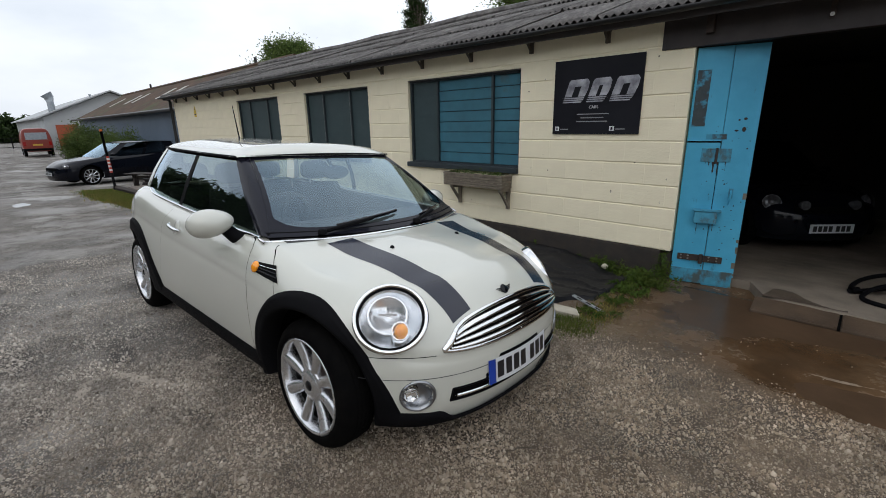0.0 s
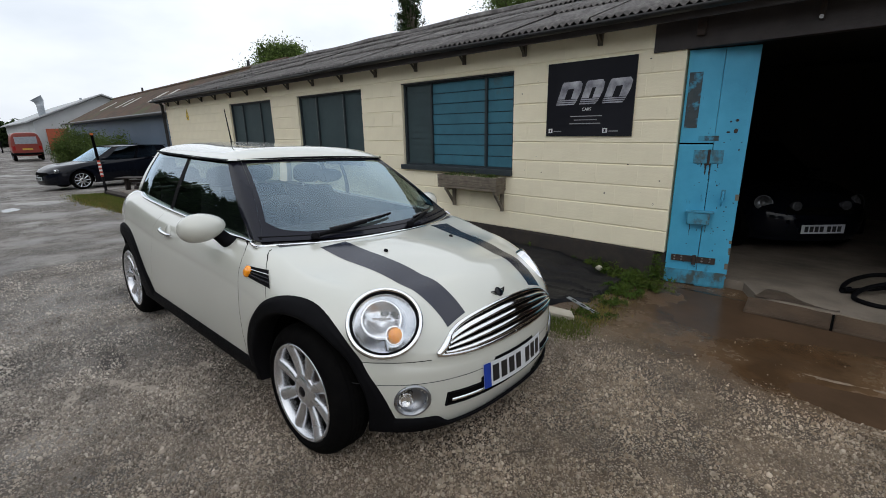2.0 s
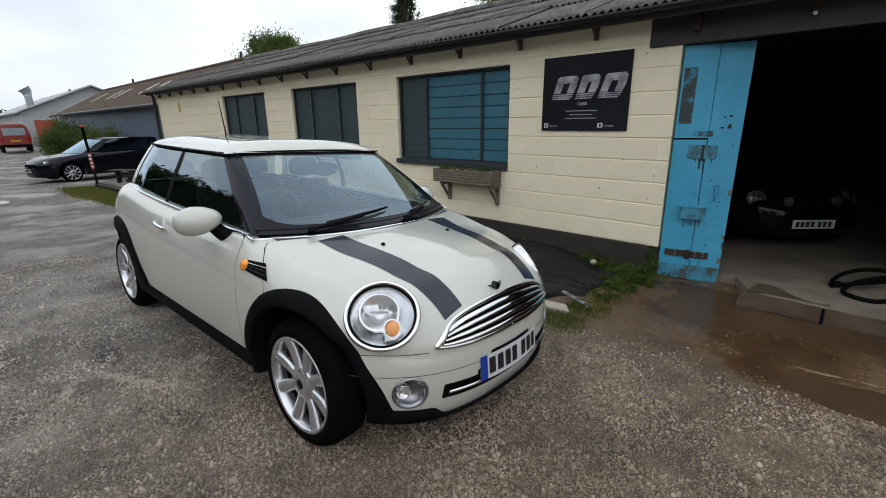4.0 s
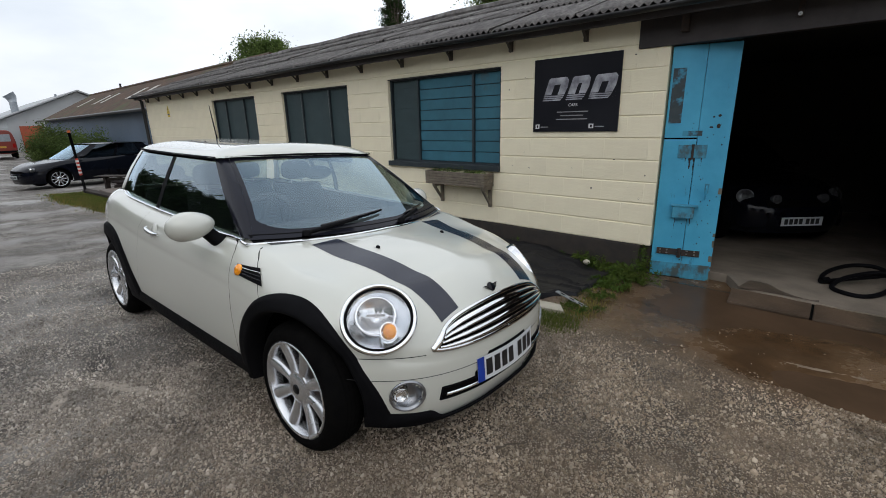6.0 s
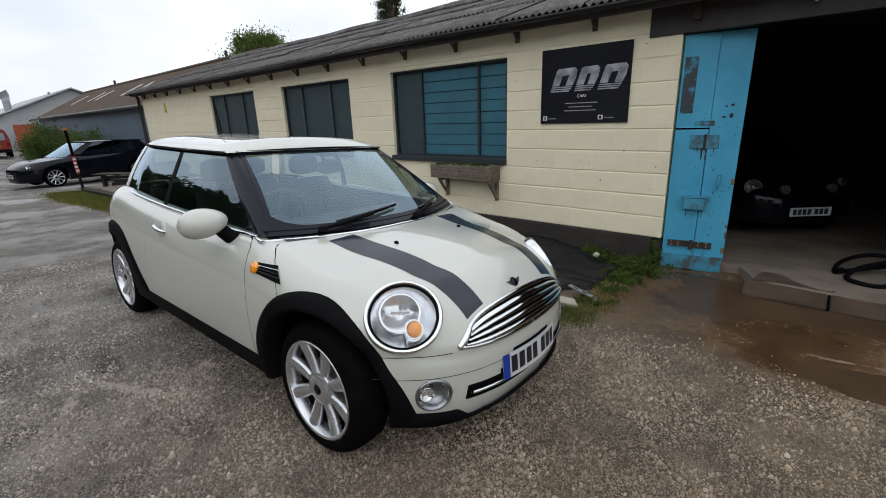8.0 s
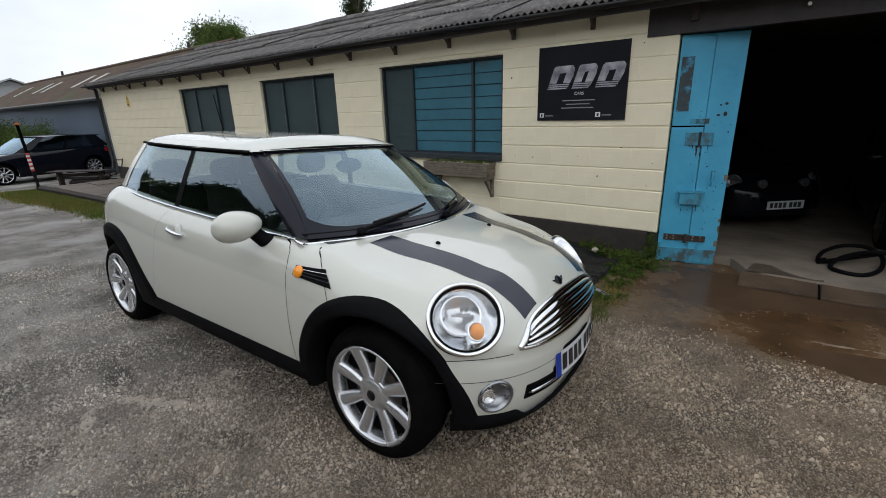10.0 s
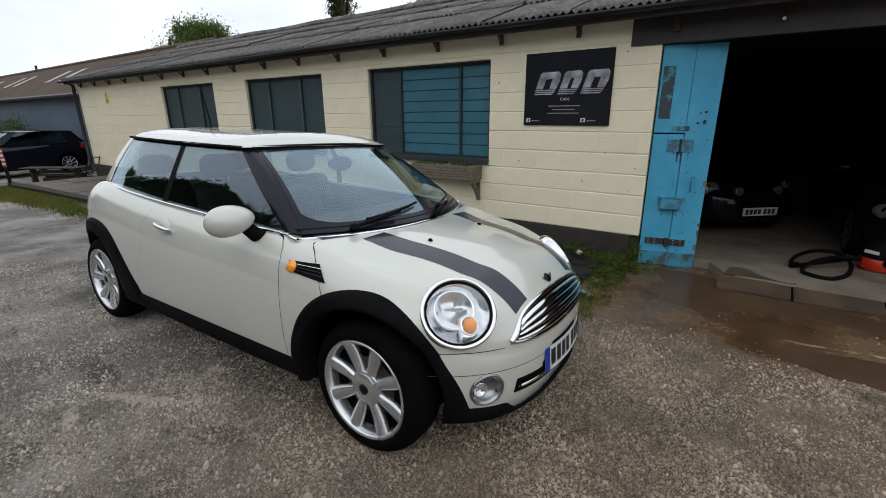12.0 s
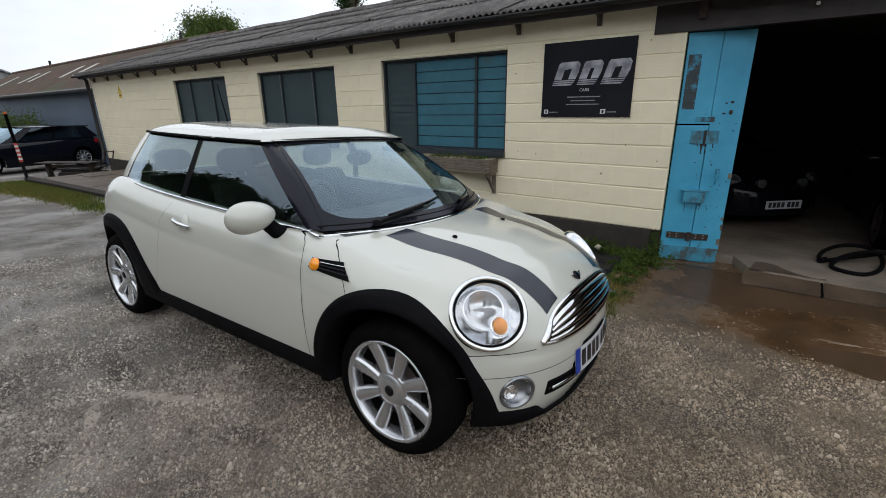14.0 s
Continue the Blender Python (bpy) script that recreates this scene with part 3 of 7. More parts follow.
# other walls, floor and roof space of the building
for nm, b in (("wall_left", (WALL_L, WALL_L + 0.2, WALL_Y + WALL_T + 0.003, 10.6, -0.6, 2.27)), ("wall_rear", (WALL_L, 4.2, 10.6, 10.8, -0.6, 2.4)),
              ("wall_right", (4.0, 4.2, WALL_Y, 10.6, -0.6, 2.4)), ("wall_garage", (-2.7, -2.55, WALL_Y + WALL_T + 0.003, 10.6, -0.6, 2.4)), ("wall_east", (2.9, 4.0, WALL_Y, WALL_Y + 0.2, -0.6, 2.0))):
    w = part(nm, boxed(*b), "gloom_wall")
    tagged(w, "workshop wall with its unlit gloom put into a near-black colour", "wall", kind="structure")

bm = bmesh.new()
fl_rows = []
for i in range(48):
    x = lerp(-2.6, 4.0, i / 47)
    fl_rows.append([(x, y, curve_at(((4.45, -0.055), (4.7, -0.06), (5.4, -0.10), (6.3, -0.18), (7.2, -0.275), (10.6, -0.285)), y) + 0.006 * noise.noise((x * 2, y * 2, 1))) for y in [max(y0, 4.47 - 0.05 * smooth(-0.8, 0.2, x) + 0.36 * smooth(-0.45, -0.64, x) + 0.012 * noise.noise((x * 6, 0, 0))) for y0 in [4.3] + [4.5 + 0.2 * j for j in range(1, 31)]]])
sheet(bm, fl_rows)
ext = bmesh.ops.extrude_face_region(bm, geom=bm.faces[:])
bmesh.ops.translate(bm, vec=(0, 0, -0.3), verts=[v for v in ext["geom"] if isinstance(v, bmesh.types.BMVert)])
bmesh.ops.recalc_face_normals(bm, faces=bm.faces[:])
garage_floor = tagged(part("floor", bm, "garage_floor"), "stained grey concrete floor slab of the open garage", "floor", kind="structure")

# wet patch along the edge of the slab
bm = bmesh.new()
rows = []
for i in range(40):
    x = lerp(-0.50, 0.06, i / 39)
    far = 4.47 + 0.27 * smooth(-0.50, -0.43, x) * smooth(-0.02, -0.40, x) + 0.05 * noise.noise((x * 8, 1, 0)) + 0.03 * noise.noise((x * 25, 2, 0)) + 0.012 * noise.noise((x * 70, 2, 0))
    rows.append([(x, y, curve_at(((4.45, -0.055), (4.7, -0.06), (5.4, -0.10)), y) + 0.006 * noise.noise((x * 2, y * 2, 1)) + 0.003) for y in (lerp(4.455, max(4.47, far), k / 6) for k in range(7))])
sheet(bm, rows)
tagged(part("wet_patch", bm, "wet_concrete", smooth=True), "dark wet patch on the concrete floor at the doorway", "stain", kind="structure")

# brown silt washed up to the foot of the door
bm = bmesh.new()
sheet(bm, [[(lerp(-1.42, -0.5, i / 16), y, lerp(rest_z(lerp(-1.42, -0.5, i / 16), y) - 0.004, -0.150, smooth(4.38, 4.6, y)) + 0.006 * noise.noise((i * 0.4, y * 5, 2))) for y in (lerp(4.36, 4.95, j / 12) for j in range(13))] for i in range(17)])
tagged(part("silt", bm, "ground", smooth=True), "wet brown silt at the foot of the garage door", "earth", kind="structure")

# black timber lintel over the garage door
bm = boxed(LINTEL_X, 4.2, WALL_Y - 0.012, WALL_Y + 0.09, 2.02, 2.28, 0.004)
tagged(part("trim_lintel", bm, "black_wood"), "black painted timber lintel over the garage doorway", "lintel", kind="structure")
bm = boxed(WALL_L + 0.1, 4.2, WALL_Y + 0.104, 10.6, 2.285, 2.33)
tagged(part("ceiling", bm, "gloom_wall"), "workshop ceiling with the dark of the roof space put into its colour", "ceiling", kind="structure")

# ---- roof of corrugated sheets ----
EAVE_Y, EAVE_Z, RIDGE_Y, RIDGE_Z = 4.36, 2.335, 7.6, 3.44
roof = thing("roof", Matrix(), "weathered dark grey corrugated cement roof", "roof", kind="structure")
SHEET_W = 0.98
slope = (RIDGE_Z - EAVE_Z) / (RIDGE_Y - EAVE_Y)


def roof_sheet(y0, y1, lift, thick=0.012):
    """One corrugated sheet, at the origin of x, lying on the slope."""
    bm = bmesh.new()
    n, waves = 52, 13
    top, bot = [], []
    for k in range(3):
        y = lerp(y0, y1, k / 2)
        z = EAVE_Z + (y - EAVE_Y) * slope + lift * (1 - k / 2)
        top.append([(SHEET_W * 1.02 * i / n, y, z + 0.017 * math.cos(2 * math.pi * waves * i / n)) for i in range(n + 1)])
    bot = [(x, y, z - thick) for x, y, z in top[0]]
    sheet(bm, [bot] + top)
    me = bpy.data.meshes.new("sheet")
    for f in bm.faces:
        f.smooth = True
    bm.to_mesh(me)
    bm.free()
    me.materials.append(M["roof_sheet"])
    return me


tiers = [(EAVE_Y - 0.03, EAVE_Y + 1.2, 0.020), (EAVE_Y + 1.08, EAVE_Y + 2.3, 0.034), (EAVE_Y + 2.18, RIDGE_Y, 0.036)]
rnd = random.Random(5)
for a, b, lift in tiers:
    me = roof_sheet(a, b, lift)
    x = WALL_L - 0.25
    while x < 4.2:
        ob = new("sheet", me)
        ob.parent = roof
        ob.location = (x, rnd.uniform(-0.012, 0.012), rnd.uniform(0, 0.008))
        ob.rotation_euler = (0, radians(rnd.uniform(-0.25, 0.25)), radians(rnd.uniform(-0.3, 0.3)))
        x += SHEET_W
bm = bmesh.new()
tube(bm, [(WALL_L - 0.3 + i * 0.8, RIDGE_Y, RIDGE_Z + 0.02 + 0.015 * math.sin(i * 1.7)) for i in range(26)], 0.09, 8)
part("ridge_cap", bm, "roof_sheet", roof)
# far slope closes the roof
bm = bmesh.new()
sheet(bm, [[(x, RIDGE_Y, RIDGE_Z - 0.01), (x, 10.9, 2.3)] for x in (WALL_L - 0.3, 4.2)])
part("rear_slope", bm, "roof_sheet", roof)

# gutter, fascia and rafter brackets
bm = bmesh.new()
gp = [(0.044 * math.cos(a), 0.042 * math.sin(a)) for a in (math.pi + math.pi * i / 8 for i in range(9))]
gp += [(0.038 * math.cos(a), 0.036 * math.sin(a)) for a in (2 * math.pi - math.pi * i / 8 for i in range(9))]
sheet(bm, [[(x, EAVE_Y - 0.05 + a, 2.315 + 0.008 * math.sin(x * 0.9) + b) for a, b in gp] for x in [WALL_L - 0.3 + i * 0.8 for i in range(26)]], close_v=True)
tagged(part("gutter", bm, "black_gutter", smooth=True), "sagging black half-round gutter along the eave", "gutter", kind="structure")
bm = boxed(WALL_L - 0.15, 4.2, EAVE_Y + 0.02, EAVE_Y + 0.045, 2.225, 2.335)
tagged(part("trim_fascia", bm, "black_wood"), "thin black fascia board under the roof edge", "fascia", kind="structure")
bm = boxed(WALL_L, 4.2, EAVE_Y + 0.05, WALL_Y + 0.1, 2.283, 2.296)
tagged(part("trim_soffit", bm, "black_wood"), "dark boarding under the eave", "soffit", kind="structure")


def rafter_bracket():
    e = thing("rafter_bracket", Matrix(), "short weathered rafter end with an angled strut under the eave", "bracket", "rafter brackets")
    part("rafter_end", boxed(-0.028, 0.028, -0.20, 0.0, 0.06, 0.135, 0.004), "bracket", e)
    part("upright", boxed(-0.022, 0.022, -0.035, -0.001, -0.045, 0.06, 0.004), "bracket", e)
    bm = bmesh.new()
    tube(bm, [(0, -0.02, -0.03), (0, -0.12, 0.07)], 0.014, 6)
    part("strut", bm, "bracket", e)
    return e


br = rafter_bracket()
br_xs = [-2.096 - 0.878 * i for i in range(16)]
br.matrix_world = pose(br_xs[0], WALL_Y, 2.19)
for x in br_xs[1:]:
    copy_thing(br, pose(x, WALL_Y, 2.19))
bm = boxed(-0.03, 0.03, -0.06, 0.0, -0.09, 0.05, 0.004)
e = thing("rafter_bracket", pose(-1.19, WALL_Y - 0.013, 2.2), "grey metal strap fixed to the black lintel", "bracket")
part("strap", bm, "rust", e)


# ---- windows ----
def window_unit(i, slatted):
    x0, x1, z0, z1 = WINDOWS[i]
    e = thing(f"window_{i + 1}", Matrix(), "blue boarded window in a dark steel frame" if slatted else "dark slate-blue boarded window in a steel frame", "window", kind="structure")
    y = WALL_Y + 0.07
    bm = bmesh.new()
    t = 0.035
    box(bm, x0 + 0.004, x0 + t, y - 0.03, y + 0.03, z0, z1 - 0.004)
    box(bm, x1 - t, x1 - 0.004, y - 0.03, y + 0.03, z0, z1 - 0.004)
    box(bm, x0 + t, x1 - t, y - 0.028, y + 0.028, z1 - t, z1 - 0.004)
    box(bm, x0 + t, x1 - t, y - 0.028, y + 0.028, z0, z0 + t)
    part("window_frame", bm, "frame_blue", e)
    w = x1 - x0
    mull = (0.285, 0.775) if slatted else (0.30, 0.72)
    edges = [x0 + t] + [x0 + w * k for k in mull] + [x1 - t]
    for k in mull:
        part("mullion", boxed(x0 + w * k - 0.014, x0 + w * k + 0.014, y - 0.034, y + 0.02, z0 + t, z1 - t, 0.003), "frame_blue", e)
        part("mullion_edge", boxed(x0 + w * k - 0.022, x0 + w * k - 0.0155, y - 0.03, y - 0.006, z0 + t, z1 - t), "grey_print" if not slatted else "slate_panel", e)
    for k in range(3):
        a, b = edges[k] + 0.012, edges[k + 1] - 0.012
        if slatted and k > 0:
            n = 8
            h = (z1 - z0 - 2 * t) / n
            for j in range(n):
                zz = z0 + t + j * h
                part("slat", boxed(a, b, y - 0.004 + 0.004 * (j % 2), y + 0.015, zz + 0.005, zz + h - 0.004, 0.003), "blue_board", e)
            part("backing_panel", boxed(a, b, y + 0.018, y + 0.03, z0 + t, z1 - t), "frame_blue", e)
        else:
            part("panel", boxed(a, b, y - 0.002, y + 0.02, z0 + t, z1 - t, 0.003), "slate_panel", e)
            if slatted:
                for j in range(1, 12):
                    zz = lerp(z0 + t, z1 - t, j / 12)
                    part("louvre", boxed(a, b, y - 0.008, y - 0.004, zz - 0.006, zz + 0.003), "slate_panel", e)
    part("window_sill", boxed(x0 - 0.03, x1 + 0.003, WALL_Y - 0.045, y - 0.0305, z0 - 0.052, z0 + 0.014, 0.006), "frame_blue", e, "dark painted sill")
    part("head_strip", boxed(x0 + 0.003, x1 - 0.003, WALL_Y - 0.004, y - 0.031, z1 - 0.012, z1 - 0.001), "black_wood", e)


window_unit(0, True)
window_unit(1, False)
window_unit(2, False)

# ---- cars: x ahead of the front axle, y to the car's left, z up from the ground ----
from mathutils.bvhtree import BVHTree


def power(c, n):
    return math.copysign(abs(c) ** (2 / n), c)


def outline(p, step=0.03):
    """Plan of the body: two half superellipses, resampled to even steps. Returns points and outward normals."""
    raw = []
    for i in range(1440):
        a = 2 * math.pi * i / 1440
        c, s = math.cos(a), math.sin(a)
        if c >= 0:
            raw.append(Vector((p["xm"] + (p["xf"] - p["xm"]) * power(c, p["nf"]), p["w"] * power(s, p["nf"]))))
        else:
            raw.append(Vector((p["xn"] + (p["xn"] - p["xr"]) * power(c, p["nr"]), p["w"] * power(s, p["nr"]))))
    raw.append(raw[0])
    lens = np.cumsum([0] + [(b - a).length for a, b in zip(raw, raw[1:])])
    n = int(lens[-1] / step)
    px = np.interp(np.linspace(0, lens[-1], n, endpoint=False), lens, [v.x for v in raw])
    py = np.interp(np.linspace(0, lens[-1], n, endpoint=False), lens, [v.y for v in raw])
    pts = [Vector((a, b)) for a, b in zip(px, py)]
    nor = []
    for i in range(n):
        d = pts[(i + 1) % n] - pts[i - 1]
        nor.append(Vector((d.y, -d.x)).normalized())
    return pts, nor


def body_shell(p):
    """Lower body: wall, shoulder and deck in one surface, with wheel arches and cabin left open."""
    pts, nor = outline(p, p.get("step", 0.03))
    nz, nt = p.get("nz", 14), p.get("nt", 13)
    rows = []
    for q, nv in zip(pts, nor):
        front, rear = max(0.0, nv.x) ** 1.5, max(0.0, -nv.x) ** 1.5
        side = 1 - front - rear
        a = p["fa"][0] * front + p["fa"][1] * side + p["fa"][2] * rear
        b = p["fb"][0] * front + p["fb"][1] * side + p["fb"][2] * rear
        aim = Vector((min(max(q.x, p["xr"] + 0.55), p["xf"] - 0.62), 0.0))
        reach = (aim - q).length
        way = (aim - q) / max(reach, 1e-6)
        way = (way * 0.35 * smooth(1.0, 0.7, side) - nv * lerp(1.0, 0.65, smooth(1.0, 0.7, side))).normalized()
        top0 = flow_at(p["deck"], q.x - nv.x * a)
        z1 = top0 - b
        row = []
        for k in range(nz + 1):
            z = lerp(p["z0"], z1, k / nz)
            belly = flow_at(p["side"], z) * side + flow_at(p["nose"], z) * front + flow_at(p["tail"], z) * rear
            row.append(Vector((q.x + nv.x * belly, q.y + nv.y * belly, z)))
        for k in range(1, nt + 1):
            th = k / nt * math.pi / 2
            d = a * (1 - math.cos(th))
            pos = q + way * d
            belly = (flow_at(p["side"], z1) * side + flow_at(p["nose"], z1) * front + flow_at(p["tail"], z1) * rear) * (1 - k / nt)
            row.append(Vector((pos.x + nv.x * belly, pos.y + nv.y * belly, z1 + b * math.sin(th))))
        edge = row[-1].copy()
        for k in range(1, 9):
            u = k / 8
            x, y = lerp(edge.x, aim.x, u), lerp(edge.y, aim.y, u)
            z = lerp(edge.z, flow_at(p["deck"], x) + p["crown"], math.sin(u * math.pi / 2))
            row.append(Vector((x, y, z)))
        rows.append(row)
    bm = bmesh.new()
    _, faces = sheet(bm, rows, close_u=True)
    bmesh.ops.remove_doubles(bm, verts=bm.verts[:], dist=0.0005)
    if "swell" in p:
        for v in bm.verts:
            v.co.z += p["swell"](v.co)
    bm.normal_update()
    full = BVHTree.FromBMesh(bm)
    gone = []
    for f in bm.faces:
        c = f.calc_center_median()
        for ax in p["axles"]:
            if abs(c.y) > 0.55 * p["w"] and math.hypot(c.x - ax, c.z - p["hub"] - 0.015) < p["arch"]:
                gone.append(f)
        for hx, hy, hz, hr in p.get("holes", ()):
            if (c - Vector((hx, math.copysign(hy, c.y), hz))).length < hr:
                gone.append(f)
        if "sill_cut" in p and c.z < p["sill_cut"] and p["axles"][1] + 0.3 < c.x < -0.3:
            gone.append(f)
        if p["cabin"][0] < c.x < p["cabin"][1] and abs(c.y) < p["cabin"][2] and c.z > 0.6:
            gone.append(f)
    bmesh.ops.delete(bm, geom=list(set(gone)), context="FACES")
    return bm, full


def snap(tree, o, d, off=0.0):
    hit, n, _, _ = tree.ray_cast(Vector(o), Vector(d).normalized())
    if hit is None:
        return None, None
    if n.dot(Vector(d)) > 0:
        n = -n
    return hit + n * off, n


def ribbon(tree, pts, d, width, off=0.0012):
    """A thin strip that lies on a surface, seen along d."""
    bm = bmesh.new()
    dense = []
    for a, b in zip(pts, pts[1:]):
        k = max(2, int((Vector(b) - Vector(a)).length / 0.025))
        dense += [Vector(a).lerp(Vector(b), i / k) for i in range(k)]
    dense.append(Vector(pts[-1]))
    rows = []
    for i, q in enumerate(dense):
        t = (dense[min(i + 1, len(dense) - 1)] - dense[max(i - 1, 0)]).normalized()
        s = t.cross(Vector(d)).normalized() * width / 2
        r = [snap(tree, q + e, d, off)[0] for e in (s, -s)]
        if None not in r:
            rows.append(r)
    if len(rows) > 1:
        sheet(bm, rows)
    return bm


def snapped_tube(tree, pts, d, r, off=0.0, seg=8):
    bm = bmesh.new()
    out = []
    for a, b in zip(pts, pts[1:]):
        for i in range(8):
            h, _ = snap(tree, Vector(a).lerp(Vector(b), i / 8), d, off)
            if h is not None:
                out.append(h)
    h, _ = snap(tree, pts[-1], d, off)
    if h is not None:
        out.append(h)
    tube(bm, out, r, seg)
    return bm


def arch_flare(tree, ax, hub, r0, r1, sgn, a0, a1, proud=0.014):
    """Plastic wheel-arch trim that follows the body side."""
    bm = bmesh.new()
    n = 44
    rows = []
    for i in range(n + 1):
        a = lerp(a0, a1, i / n)
        row = []
        for j in range(7):
            r = lerp(r0, r1(a) if callable(r1) else r1, j / 6)
            x, z = ax + r * math.cos(a), max(0.15, hub + r * math.sin(a))
            h, _ = snap(tree, (x, sgn * 3.0, max(z, 0.235)), (0, -sgn, 0))
            y = h.y if h is not None else sgn * 0.6
            lift = proud if 0 < j < 6 else (proud * 0.6 if j == 0 else 0.0)
            row.append(Vector((x, y + sgn * lift, z)))
        inner = row[0].copy()
        row.insert(0, Vector((inner.x, inner.y - sgn * 0.09, inner.z)))
        rows.append(row)
    sheet(bm, rows, flip=sgn > 0)
    return bm


def wheel(parent, x, y, hub, r, sgn, spokes=8, rim_mat="alloy", wide=1.0, spin=0.0):
    """One wheel; sgn is the side that its face looks to."""
    m = Matrix.Translation((x, y, hub)) @ Matrix.Rotation(radians(-90 * sgn), 4, "X") @ Matrix.Rotation(spin, 4, "Z")
    rr = r * 0.741
    bm = bmesh.new()
    lathe(bm, [(rr, 0.075), (rr + 0.004, 0.082), (rr - 0.004, 0.086), (rr - 0.014, 0.078), (rr - 0.016, 0.03), (rr - 0.02, -0.06), (rr - 0.05, -0.08)], 48, m)
    w = part("wheel", bm, rim_mat, parent, smooth=True)
    bm = bmesh.new()
    hw = 0.10
    lathe(bm, [(rr - 0.004, -hw * 0.8), (rr + 0.03, -hw), (r - 0.02, -hw * 0.9), (r - 0.004, -hw * 0.7), (r, -hw * 0.4), (r, 0.02), (r - 0.004, 0.045), (r - 0.014, 0.064), (r - 0.030, 0.078), (rr + 0.028, 0.087), (rr + 0.012, 0.087), (rr, 0.078)], 56, m)
    part("tyre", bm, "rubber", w, smooth=True)
    bm = bmesh.new()
    for k in range(5):
        rad = r - 0.0005
        zz = lerp(-0.06, 0.024, k / 4)
        lathe(bm, [(rad + 0.001, zz - 0.004), (rad + 0.001, zz + 0.004)], 40, m)
    part("tread_groove", bm, "cavity", w)
    # added near-black disc that stands for the shade between the spokes
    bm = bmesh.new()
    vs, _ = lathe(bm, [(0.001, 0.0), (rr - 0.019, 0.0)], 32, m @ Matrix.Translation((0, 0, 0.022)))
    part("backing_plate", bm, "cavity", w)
    bm = bmesh.new()
    lathe(bm, [(0.05, 0.028), (rr * 0.58, 0.028), (rr * 0.58, 0.02)], 32, m)
    part("brake_disc", bm, "rust", w, smooth=True)
    for k in range(spokes):
        a = 2 * math.pi * k / spokes
        bm = bmesh.new()
        rows = []
        for i in range(7):
            u = i / 6
            rad = lerp(0.045, rr - 0.012, u)
            half = wide * (0.0225 + 0.0105 * smooth(0.0, 0.75, u))
            z = 0.060 - 0.006 * math.sin(u * math.pi) + 0.012 * u
            rows.append([m @ Matrix.Rotation(a, 4, "Z") @ Vector((rad, s * half, z - dz)) for s, dz in ((-0.85, 0.030), (-1, 0.014), (-0.80, 0.003), (-0.4, -0.003), (0, -0.0045), (0.4, -0.003), (0.80, 0.003), (1, 0.014), (0.85, 0.030))])
        sheet(bm, rows)
        part("spoke", bm, rim_mat, w, smooth=True)
    bm = bmesh.new()
    lathe(bm, [(0.080, 0.03), (0.080, 0.055), (0.074, 0.062), (0.071, 0.0605), (0.068, 0.064), (0.050, 0.070), (0.034, 0.073), (0.023, 0.071)], 32, m)
    part("hub", bm, rim_mat, w, smooth=True)
    bm = bmesh.new()
    lathe(bm, [(0.024, 0.066), (0.023, 0.073), (0.016, 0.0765), (0.0005, 0.077)], 24, m)
    part("hub_cap", bm, "black_gloss", w, "black centre cap", smooth=True)
    return w


def panel(corners_fn, nu, nv, heart=(-1.3, 0, 0.7)):
    """A curved sheet whose faces look away from the car's middle."""
    bm = bmesh.new()
    sheet(bm, [[corners_fn(i / nu, j / nv) for j in range(nv + 1)] for i in range(nu + 1)])
    bm.normal_update()
    if sum(f.normal.dot(f.calc_center_median() - Vector(heart)) * f.calc_area() for f in bm.faces) < 0:
        bmesh.ops.reverse_faces(bm, faces=bm.faces[:])
    return bm


BONNET_MID = ((-0.6, 0.884), (-0.4, 0.879), (-0.3, 0.875), (-0.2, 0.870), (-0.1, 0.863), (0.0, 0.853), (0.1, 0.839), (0.2, 0.820), (0.3, 0.793), (0.35, 0.775), (0.4, 0.751), (0.45, 0.718))


def bonnet_swell(c):
    """Rounds the bonnet: one convex crown, highest along the middle, falling towards the wings."""
    r = abs(c.y)
    fall = (0.014 - 0.050 * smooth(0.10, 0.66, r)) * smooth(-0.40, -0.05, c.x) * smooth(0.56, 0.80, c.z)
    keep = smooth(0.70, 0.54, r) * smooth(-0.52, -0.38, c.x) * smooth(0.40, 0.26, c.x + 0.12 * r) * smooth(0.60, 0.66, c.z)
    crown = flow_at(BONNET_MID, c.x) - 0.16 * r ** 1.7 * flow_at(((-0.5, 0.0), (-0.36, 0.06), (-0.25, 0.35), (-0.1, 0.92), (0.1, 1.05), (0.2, 1.2), (0.3, 1.5)), c.x)
    return lerp(fall, crown - c.z, keep)


MINI = dict(swell=bonnet_swell, sill_cut=0.30, xm=-0.2, xf=0.567, xn=-2.3, xr=-3.03, w=0.81, nf=2.6, nr=2.6, z0=0.20, hub=0.308, axles=(0.0, -2.467), arch=0.362,
            fa=(0.50, 0.145, 0.22), fb=(0.352, 0.20, 0.35), crown=0.006,
            deck=((-3.06, 0.98), (-2.4, 0.985), (-1.65, 0.93), (-0.6, 0.888), (-0.3, 0.866), (0.0, 0.831), (0.2, 0.81), (0.6, 0.775)),
            side=((0.20, -0.035), (0.34, -0.004), (0.5, 0.008), (0.66, 0.004), (0.8, -0.02)),
            nose=((0.20, 0.0), (0.27, 0.022), (0.34, 0.03), (0.46, 0.028), (0.51, 0.012), (0.53, 0.0)),
            tail=((0.2, 0.02), (0.5, 0.04), (0.6, 0.0)), cabin=(-2.63, -0.42, 0.66), holes=((0.345, 0.60, 0.672, 0.130), (0.461, 0.551, 0.352, 0.060)), step=0.013, nz=34, nt=30)


